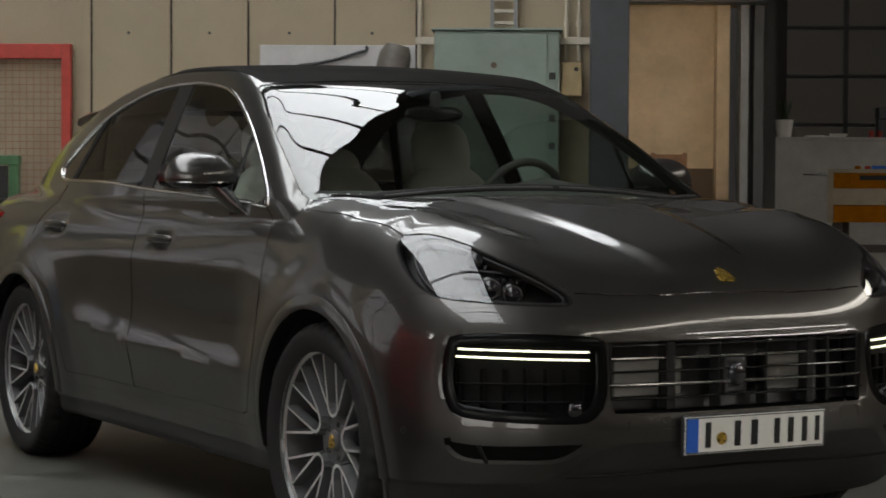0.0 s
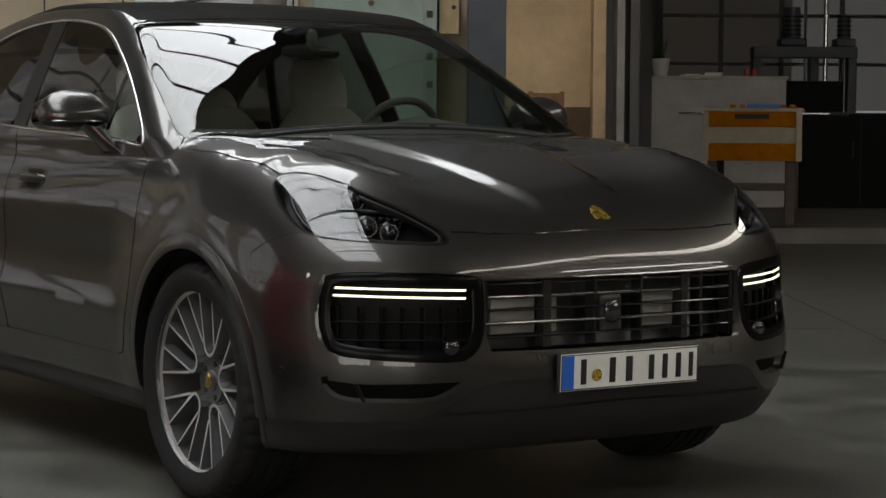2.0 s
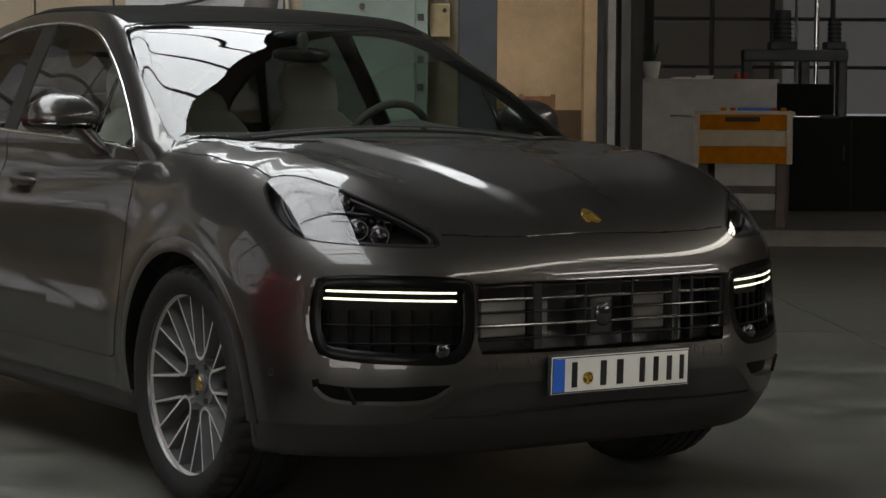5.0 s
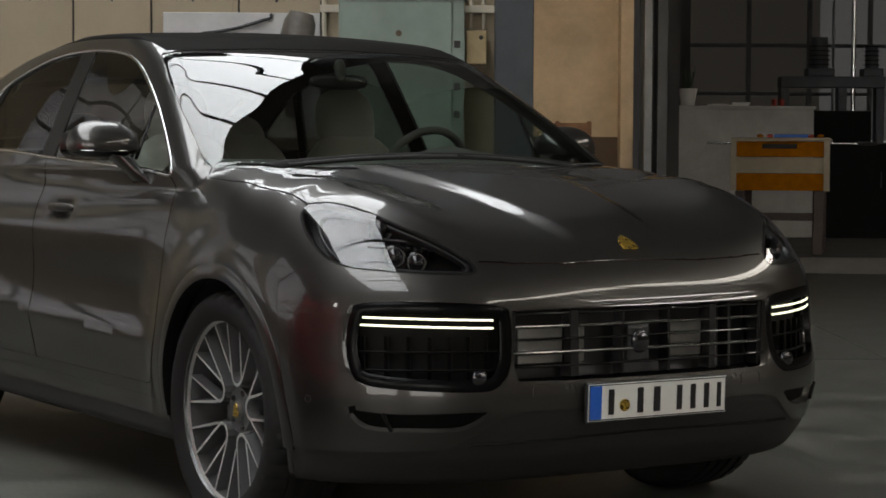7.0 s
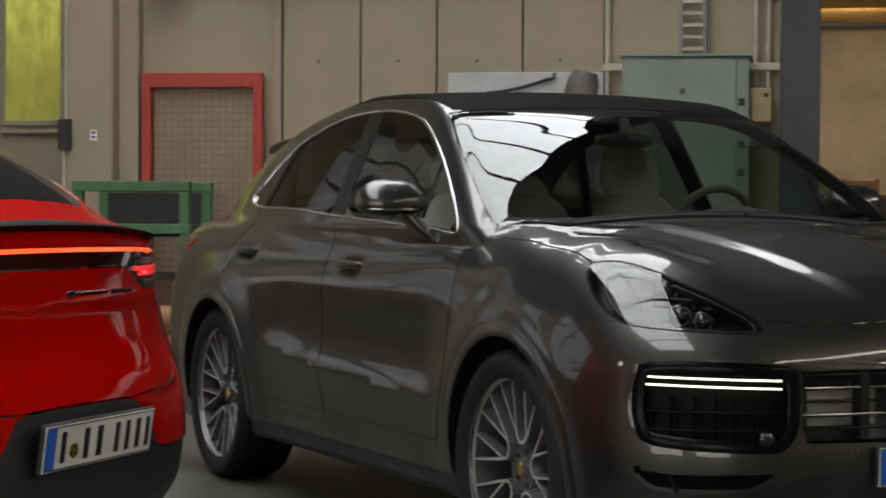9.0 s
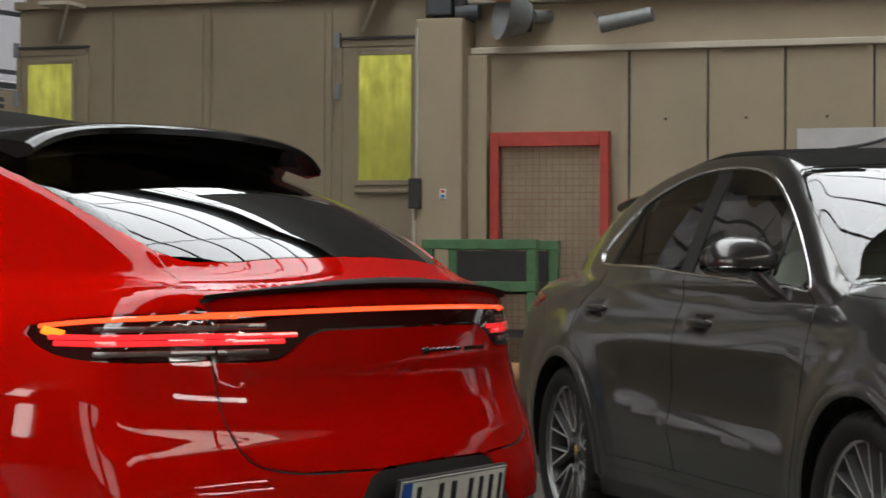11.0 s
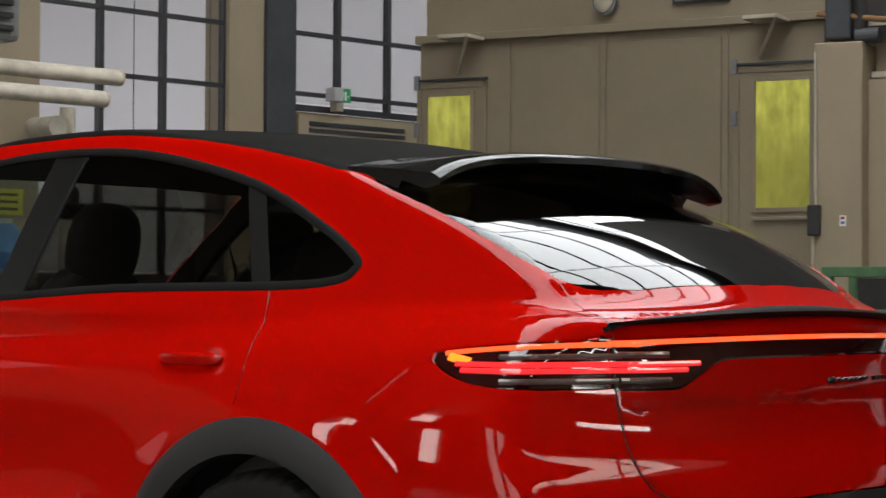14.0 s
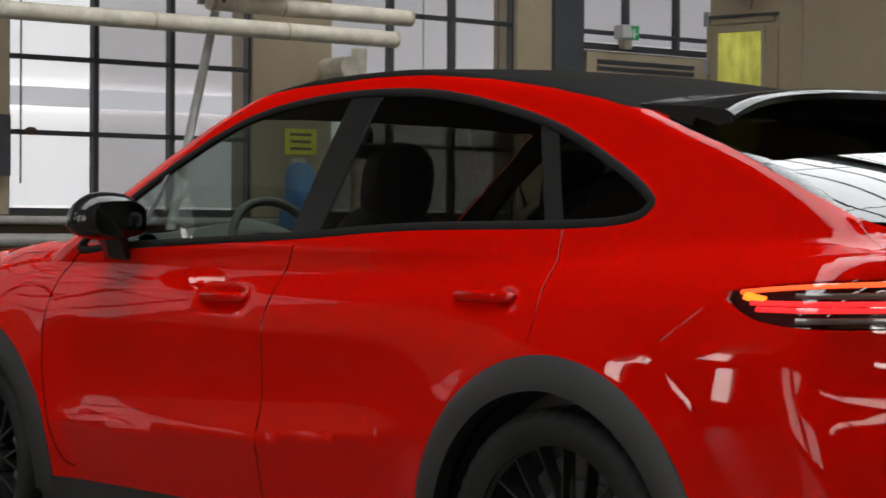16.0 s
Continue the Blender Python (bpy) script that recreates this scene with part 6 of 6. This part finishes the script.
beacon = thing("warning_beacon", "amber glowing beacon on the wall top", "lamp")
part("base", tube((-3.03, 15.40, 3.62), (-3.03, 15.40, 3.70), 0.10, 0.08, 20), "steel", beacon, smooth=40)
part("dome", blob((-3.03, 15.40, 3.52), (0.085, 0.085, 0.11), 2.2, 24, 16), "amber_lamp", beacon, "amber lit dome", 60)
part("bracket", box((-3.05, 15.40, 3.68), (-3.01, 15.52, 3.71)), "steel", beacon)

guard = thing("mesh_guard", "red steel frame with wire mesh standing at the wall", "guard")
for lo, hi in (((-4.37, 0.0), (-4.30, 2.21)), ((-3.52, 0.0), (-3.45, 2.21)), ((-4.30, 2.10), (-3.52, 2.21)), ((-4.30, 0.0), (-3.52, 0.09))):
    part("frame_bar", box((lo[0], 14.86, lo[1]), (hi[0], 14.93, hi[1]), 0.006), "red_frame", guard)
wires = bmesh.new()
for k in range(1, 15):
    add_box(wires, (-4.30 + 0.052 * k - 0.0026, 14.885, 0.09), (-4.30 + 0.052 * k + 0.0026, 14.892, 2.10))
for k in range(1, 39):
    add_box(wires, (-4.30, 14.892, 0.09 + 0.052 * k - 0.0026), (-3.52, 14.899, 0.09 + 0.052 * k + 0.0026))
tagged(part("wire_mesh", wires, "wire", guard), kind="stuff")
part("back_sheet", box((-4.29, 14.94, 0.05), (-3.53, 14.95, 2.12)), "rust_sheet", guard, "dull brownish sheet behind the mesh")

rack = thing("steel_rack", "green steel rack with a dark tray", "rack")
for x in (-4.49, -3.73):
    for y in (13.75, 14.35):
        part("post", box((x - 0.035, y - 0.035, 0.0), (x + 0.035, y + 0.035, 1.34), 0.006), "green_paint", rack)
for y in (13.75, 14.35):
    for z in (1.335, 1.04):
        part("rail", box((-4.53, y - 0.04, z - 0.02), (-3.69, y + 0.04, z + 0.05), 0.006), "green_paint", rack)
part("tray", box((-4.45, 13.80, 1.0), (-3.77, 14.3, 1.08), 0.01), "joint", rack)
part("back_plate", box((-4.45, 14.30, 1.05), (-3.77, 14.33, 1.31)), "joint", rack)
part("low_shelf", box((-4.45, 13.78, 0.70), (-3.77, 14.32, 0.74), 0.005), "joint", rack)
for x, z, r in ((-3.95, 0.095, 0.095), (-3.75, 0.095, 0.095), (-3.86, 0.265, 0.095), (-3.84, 0.455, 0.095)):
    roll = thing("cardboard_roll", "brown cardboard roll lying on the stack", "roll", "stacked rolls", pose(x, 13.25, z, 0, 0, 84))
    part("tube_wall", lathe([(r, -0.5), (r, 0.5), (r * 0.7, 0.5), (r * 0.7, -0.5), (r, -0.5)], 28), "cardboard", roll, smooth=40)

horn = thing("duct_horn", "grey round extraction horn on a bent pipe", "duct")
cone = lathe([(0.115, 0.0), (0.14, 0.06), (0.195, 0.20), (0.205, 0.21), (0.195, 0.205), (0.13, 0.06), (0.10, 0.0)], 36)
bmesh.ops.transform(cone, matrix=Matrix.Translation((-4.08, 14.86, 3.07)) @ Matrix.Rotation(radians(125), 4, "Z") @ Matrix.Rotation(radians(8), 4, "X"), verts=cone.verts)
part("cone", cone, "duct_grey", horn, smooth=40)
part("back_plate", tube((-4.08, 14.86, 3.07), (-4.06, 14.87, 3.07), 0.11, seg=28), "joint", horn)
part("stem", tube((-4.05, 14.87, 3.08), (-3.96, 15.05, 3.10), 0.05, seg=16), "duct_grey", horn)
motor = thing("duct_motor", "dark motor and pipes above the column", "motor")
part("case", box((-4.86, 14.78, 3.10), (-4.66, 15.0, 3.62), 0.02), "steel", motor)
part("pipe", tube((-4.92, 14.80, 3.30), (-4.15, 14.86, 3.20), 0.022, seg=12), "cardboard", motor)
part("pipe", tube((-4.60, 14.85, 3.08), (-4.60, 14.85, 3.7), 0.05, seg=14), "joint", motor)
part("flange", tube((-4.63, 14.84, 3.12), (-4.45, 14.84, 3.12), 0.06, seg=16), "steel", motor)
tl = thing("strip_luminaire", "grey tubular wall luminaire tilted on a hook", "lamp")
part("housing", tube((-3.50, 14.80, 2.99), (-3.11, 14.80, 3.06), 0.062, 0.055, 18), "duct_grey", tl, smooth=40)
part("hook", tube((-3.50, 14.80, 3.02), (-3.58, 14.95, 3.10), 0.01, seg=8), "steel", tl)

board = thing("white_board", "pale grey board with a black bent hose holder", "board")
part("sheet", box((-2.07, 14.95, 1.30), (-0.93, 14.975, 2.21), 0.004), "board_grey", board)
hose = bmesh.new()
pts = [Vector((-1.78 + 0.03 * k, 14.93, 2.06 + 0.10 * (k / 15) ** 1.6)) for k in range(16)] + [Vector((-1.33 + 0.05 * math.sin(a), 14.93, 2.16 + 0.05 * (1 - math.cos(a)) * 0.5)) for a in np.linspace(0.2, 2.2, 6)]
for a, b in zip(pts, pts[1:]):
    add_tube(hose, a, b, 0.012, seg=8)
part("hose", hose, "black", board)
nozzle = thing("extraction_nozzle", "brownish grey extraction nozzle on a wall arm", "nozzle")
hood = lathe([(0.10, 0.0), (0.125, 0.03), (0.115, 0.20), (0.085, 0.27), (0.0, 0.28)], 28)
bmesh.ops.transform(hood, matrix=Matrix.Translation((-1.10, 14.72, 1.93)) @ Matrix.Rotation(radians(12), 4, "Y") @ Matrix.Rotation(radians(90), 4, "X"), verts=hood.verts)
part("hood", hood, "duct_brown", nozzle, smooth=40)
part("stem", tube((-1.10, 14.72, 1.45), (-1.10, 14.72, 1.95), 0.06, seg=14), "joint", nozzle)
part("wall_arm", tube((-1.10, 14.72, 1.48), (-1.10, 14.96, 1.48), 0.05, seg=14), "joint", nozzle)
ring = thing("red_ring", "small red ring hanging on the wall", "ring")
tor = bmesh.new()
for k in range(24):
    a, b = 2 * math.pi * k / 24, 2 * math.pi * (k + 1) / 24
    add_tube(tor, (-2.42 + 0.075 * math.cos(a), 14.96, 1.96 + 0.075 * math.sin(a)), (-2.42 + 0.075 * math.cos(b), 14.96, 1.96 + 0.075 * math.sin(b)), 0.012, seg=8)
part("hoop", tor, "red_frame", ring)

cab = thing("electric_cabinet", "grey-green steel electric cabinet on the wall", "cabinet")
part("body", box((-0.78, 14.70, 1.05), (0.12, 14.99, 2.30), 0.008), "cabinet_green", cab)
door = part("door", box((-0.765, 14.682, 1.07), (0.03, 14.70, 2.28), 0.006), "cabinet_green", cab)
part("lock", tube((-0.35, 14.665, 2.05), (-0.35, 14.685, 2.05), 0.022, seg=16), "brown", door)
part("top_lip", box((-0.80, 14.67, 2.30), (0.14, 14.99, 2.315), 0.003), "cabinet_green", cab)
for z in (1.95, 1.80, 1.65, 1.45):
    part("label_plate", box((0.045, 14.69, z), (0.09, 14.699, z + 0.05)), "joint", cab)
meter = thing("meter_box", "small ochre metal meter box", "box")
part("case", box((0.13, 14.80, 1.84), (0.28, 14.99, 2.08), 0.008), "ochre_box", meter)
part("knob", tube((0.24, 14.785, 2.03), (0.24, 14.80, 2.03), 0.016, seg=12), "joint", meter)
trayl = thing("cable_ladder", "steel cable ladder rising on the wall", "ladder")
for x in (-0.37, -0.20):
    part("rail", box((x - 0.012, 14.90, 2.32), (x + 0.012, 14.95, 5.5)), "steel_light", trayl)
for k in range(22):
    part("rung", box((-0.36, 14.905, 2.36 + 0.085 * k), (-0.21, 14.94, 2.385 + 0.085 * k)), "wall_light", trayl)
cond = thing("conduit_run", "cream wall conduits with couplings", "conduit")
part("upright", tube((-0.90, 14.95, 0.2), (-0.90, 14.95, 3.2), 0.018, seg=10), "wall_light", cond)
part("crossbar", box((-0.93, 14.93, 2.215), (0.34, 14.97, 2.27), 0.006), "wall_light", cond)
for x in (0.17, 0.26):
    part("riser", tube((x, 14.95, 2.1), (x, 14.95, 3.2), 0.014, seg=10), "wall_light", cond)
    for z in (2.35, 2.75):
        part("coupling", tube((x, 14.95, z), (x, 14.95, z + 0.05), 0.021, seg=10), "wall_light", cond)

# ---- window side ----
def on_wall_thing(name, label, category, group=""):
    return thing(name, label, category, group, WALL)


sign = on_wall_thing("exit_sign", "green lit exit sign on a white lamp box", "sign")
part("lamp_box", box((1.09, 0.0, 2.885), (1.20, 0.12, 3.005), 0.008), "board_grey", sign)
part("sign_face", box((0.945, 0.02, 2.885), (1.085, 0.06, 3.01), 0.004), "sign_green", sign)
for s0, s1, z0, z1 in ((1.0, 1.02, 2.90, 2.98), (0.97, 0.985, 2.93, 2.945), (1.035, 1.06, 2.91, 2.97)):
    part("sign_mark", box((s0, 0.06, z0), (s1, 0.063, z1)), "plate_white", sign)
part("mount", box((1.02, -0.03, 2.80), (1.12, 0.05, 2.90), 0.006), "wall_light", sign)
for d, z, s0 in ((0.75, 2.81, 4.04), (0.95, 2.615, 4.33)):
    pipe = on_wall_thing("insulated_pipe", "large white insulated pipe with stained end", "pipe", "insulated pipes")
    part("jacket", tube((s0, d, z), (5.84 if d < 0.9 else 11.5, d, z), 0.062, seg=28), "pipe_white", pipe, smooth=40)
    part("end_cap", blob((s0, d, z), (0.03, 0.062, 0.062), 2.4), "pipe_cap", pipe, smooth=60)
    for s in (5.2, 5.8) if d < 0.9 else (5.3, 6.4, 7.6):
        part("band", tube((s, d, z), (s + 0.02, d, z), 0.0645, seg=28), "pipe_cap", pipe)
bend = on_wall_thing("pipe_support", "cream pipe elbow and hanger before the pier", "pipe")
part("elbow", tube((4.36, 0.42, 2.44), (4.36, 0.10, 2.44), 0.085, seg=20), "pipe_white", bend, smooth=40)
part("drop", tube((4.19, 0.3, 1.0), (4.19, 0.3, 2.6), 0.06, seg=18), "pipe_white", bend, smooth=40)
part("valve", blob((4.44, 0.32, 2.33), (0.06, 0.05, 0.03), 2.4), "steel", bend, smooth=60)
heater = on_wall_thing("unit_heater", "grey unit heater with slats above the pipes", "heater")
part("case", box((5.17, 0.55, 2.95), (6.9, 1.1, 3.55), 0.04), "duct_grey", heater)
for k in range(5):
    part("slat", box((5.25, 1.09, 3.02 + 0.09 * k), (6.82, 1.13, 3.06 + 0.09 * k), 0.006), "joint", heater)
part("bracket", tube((5.45, 0.8, 2.87), (5.45, 0.8, 2.97), 0.02, seg=10), "steel", heater)
part("bracket", tube((5.75, 0.8, 2.80), (5.75, 0.8, 2.97), 0.02, seg=10), "steel", heater)
part("inlet_pipe", tube((5.92, 0.78, 2.78), (5.92, 0.78, 2.97), 0.03, seg=12), "pole_grey", heater, smooth=40)
pole = on_wall_thing("leaning_pole", "light grey pole leaning before the window", "pole")
part("rod", tube((6.42, 0.75, 0.0), (5.50, 0.35, 2.95), 0.034, seg=16), "pole_grey", pole, smooth=40)
note = on_wall_thing("warning_notice", "yellow warning notice with dark lines", "sign")
part("sheet", box((4.40, 0.02, 1.77), (4.70, 0.03, 1.97), 0.003), "notice_yellow", note)
for z in (1.925, 1.87, 1.815):
    part("text_bar", box((4.45, 0.03, z - 0.011), (4.65, 0.033, z + 0.011)), "notice_ink", note)
drum = on_wall_thing("blue_pump", "blue painted pump with a grey motor", "pump")
part("housing", blob((4.74, 0.3, 1.50), (0.11, 0.12, 0.20), 2.6), "machine_blue", drum, smooth=60)
part("pedestal", box((4.62, 0.18, 0.0), (4.86, 0.42, 1.34), 0.02), "machine_blue", drum)
part("motor", tube((4.50, 0.3, 1.42), (4.62, 0.3, 1.42), 0.06, seg=20), "steel_light", drum)
sbox = on_wall_thing("control_box", "grey control box with a yellow switch", "switch")
part("case", box((4.53, 0.02, 1.58), (4.66, 0.08, 1.74), 0.006), "board_grey", sbox)
part("switch", box((4.56, 0.08, 1.64), (4.62, 0.095, 1.71), 0.004), "notice_yellow", sbox)
cbox = on_wall_thing("cable_box", "dark blue cable box on the pier", "box")
part("case", box((7.06, 0.02, 1.55), (7.24, 0.12, 1.98), 0.008), "machine_dark", cbox)
part("cable", tube((6.93, 0.0, 1.5), (6.93, 0.0, 5.0), 0.008, seg=8), "bar_steel", cbox)
part("valve", blob((6.86, 0.02, 1.875), (0.05, 0.03, 0.03), 2), "brown", cbox, smooth=60)
rad = on_wall_thing("heating_pipes", "grey heating pipes below the windows", "pipe")
for z in (1.10, 0.92):
    part("run", tube((4.9, 0.12, z), (12, 0.12, z), 0.045, seg=16), "pipe_grey", rad, smooth=40)

# ---- far end ----
block = thing("concrete_counter", "pale concrete counter block on the platform", "counter")
part("front", box((2.62, 26.0, 0.16), (4.66, 26.9, 1.79), 0.012), "counter_grey", block)
part("top", box((2.60, 25.97, 1.79), (4.68, 26.92, 1.83), 0.008), "counter_grey", block)
pot = thing("plant_pot", "white tapered plant pot with a few thin leaves", "plant")
part("pot", lathe([(0.0, 0.0), (0.085, 0.0), (0.12, 0.22), (0.115, 0.225), (0.105, 0.20), (0.0, 0.19)], 24), "plate_white", pot, smooth=40)
pot.matrix_basis = pose(3.09, 26.3, 1.83, 90, 0, 0)
for k in range(9):
    a = 2 * math.pi * k / 9
    blade = bmesh.new()
    tip = Vector((0.10 * math.cos(a), 0.52 - 0.03 * (k % 3), 0.10 * math.sin(a)))
    root = Vector((0.03 * math.cos(a), 0.19, 0.03 * math.sin(a)))
    side = Vector((-math.sin(a), 0, math.cos(a))) * 0.014
    mid = root.lerp(tip, 0.5) + Vector((0.02 * math.cos(a), 0.05, 0.02 * math.sin(a)))
    vs = [blade.verts.new(p) for p in (root - side, root + side, mid + side, tip, mid - side)]
    blade.faces.new(vs)
    part("leaf", blade, "leaf", pot)
ext = thing("fire_extinguisher", "red fire extinguisher standing on the counter", "extinguisher")
part("bottle", lathe([(0.0, 0.0), (0.05, 0.0), (0.055, 0.02), (0.055, 0.36), (0.03, 0.42), (0.0, 0.43)], 20), "red_frame", ext, smooth=40)
ext.matrix_basis = pose(2.775, 26.3, 1.83, 90, 0, 0)
part("valve_head", box((-0.02, 0.42, -0.02), (0.02, 0.47, 0.02), 0.005), "black", ext)
part("nozzle_hose", tube((0.03, 0.44, 0), (0.065, 0.15, 0), 0.01, seg=8), "black", ext)
for x, w, h, t in ((3.45, 0.2, 0.03, 6), (3.75, 0.22, 0.05, -8), (3.62, 0.16, 0.02, 20)):
    pap = thing("paper_stack", "loose stack of white papers on the counter", "papers", "papers on the counter", pose(x, 26.25, 1.83, 0, 0, t))
    for k in range(3):
        part("sheets", box((-w / 2 + 0.01 * k, -0.13, h / 3 * k), (w / 2 + 0.012 * k, 0.13, h / 3 * (k + 1) - 0.002), 0.001), "plate_white", pap)
for x in (4.18, 4.28):
    can = thing("red_can", "small red can on the counter", "can", "cans on the counter", pose(x, 26.2, 1.83, 90, 0, 0))
    part("shell", lathe([(0.0, 0.0), (0.033, 0.0), (0.035, 0.01), (0.035, 0.08), (0.03, 0.09), (0.0, 0.09)], 18), "red_frame", can, smooth=40)
cup = thing("dark_cupboard", "black cupboard beside the concrete counter", "cupboard")
part("carcass", box((4.70, 25.9, 0.16), (7.4, 26.6, 1.36), 0.01), "machine_black", cup)
for x in (5.6, 6.5):
    part("door_gap", box((x - 0.005, 25.893, 0.2), (x + 0.005, 25.9, 1.34)), "joint", cup)
part("handle", tube((5.5, 25.88, 0.8), (5.5, 25.88, 1.0), 0.008, seg=8), "steel", cup)
press = thing("gantry_machine", "dark steel gantry machine with motors on top", "machine")
part("beam", box((4.40, 27.0, 2.10), (5.78, 27.3, 2.25), 0.01), "machine_dark", press)
for x in (4.46, 5.22, 5.72):
    part("leg", box((x - 0.06, 27.05, 0.16), (x + 0.06, 27.25, 2.10), 0.01), "machine_dark", press)
part("apron", box((4.70, 27.0, 1.36), (5.60, 27.3, 1.80), 0.02), "machine_black", press)
for x, w, h in ((4.93, 0.12, 0.52), (5.62, 0.09, 0.42)):
    part("motor", tube((x, 27.15, 2.25), (x, 27.15, 2.25 + h), w, w * 0.9, 20), "machine_dark", press, smooth=40)
    part("motor_base", box((x - w * 1.5, 27.0, 2.25), (x + w * 1.5, 27.3, 2.36), 0.02), "machine_dark", press)
    for k in range(5):
        part("fin", tube((x, 27.15, 2.40 + 0.06 * k), (x, 27.15, 2.415 + 0.06 * k), w * 1.12, seg=20), "machine_black", press)
part("column_rod", tube((5.37, 27.1, 1.4), (5.37, 27.1, 3.4), 0.03, seg=14), "chrome", press, smooth=40)
part("second_rod", tube((5.10, 27.1, 1.4), (5.10, 27.1, 3.4), 0.02, seg=14), "steel_light", press, smooth=40)
foos = thing("foosball_table", "wooden foosball table with orange and cream bands", "game table", m=Matrix.Translation((3.46, 21.3, 0)) @ Matrix.Rotation(radians(-12), 4, "Z") @ Matrix.Translation((-3.46, -21.3, 0)))
for z0, z1, m in ((0.83, 1.01, "foos_orange"), (1.01, 1.18, "foos_cream"), (1.18, 1.345, "foos_orange")):
    part("side_band", box((3.0, 21.3, z0 + 0.003), (3.93, 22.7, z1), 0.006), m, foos)
part("rim", box((2.96, 21.27, 1.345), (3.97, 22.73, 1.385), 0.008), "foos_cream", foos)
for x in (2.955, 3.915):
    part("corner_post", box((x, 21.27, 0.83), (x + 0.06, 21.40, 1.345), 0.006), "foos_cream", foos)
part("goal_slot", box((3.28, 21.29, 1.27), (3.64, 21.305, 1.32), 0.004), "joint", foos)
for x in (3.05, 3.86):
    for y in (21.4, 22.6):
        part("leg", box((x - 0.05, y - 0.05, 0.16), (x + 0.05, y + 0.05, 0.83), 0.008), "foos_leg", foos)
part("stretcher", box((3.05, 21.38, 0.52), (3.86, 21.44, 0.60), 0.006), "foos_leg", foos)
for k in range(4):
    y = 21.5 + 0.32 * k
    part("rod", tube((2.68, y, 1.33), (4.35, y, 1.33), 0.009, seg=10), "chrome", foos)
    part("grip", tube((4.25, y, 1.33), (4.45, y, 1.33), 0.018, seg=12), "black", foos)
for x, m in ((3.26, "foos_orange"), (3.36, "red_frame"), (3.78, "red_frame"), (3.88, "foos_orange")):
    part("counter_bead", blob((x, 21.29, 1.40), (0.035, 0.02, 0.02), 2.4, 14, 8), m, foos, smooth=60)
part("score_rail", box((3.40, 21.28, 1.385), (3.76, 21.31, 1.42), 0.004), "plate_blue", foos)
crate = thing("wooden_crate", "brown wooden crate standing in the alcove", "crate")
for k in range(6):
    part("board", box((0.95, 18.2, 0.02 + 0.245 * k), (1.28, 18.22, 0.25 + 0.245 * k), 0.004), "crate_wood", crate)
    part("side_board", box((1.262, 18.22, 0.02 + 0.245 * k), (1.28, 18.6, 0.25 + 0.245 * k), 0.004), "crate_wood", crate)
for x in (0.96, 1.24):
    part("corner_batten", box((x, 18.18, 0.0), (x + 0.04, 18.2, 1.49), 0.003), "crate_wood", crate)
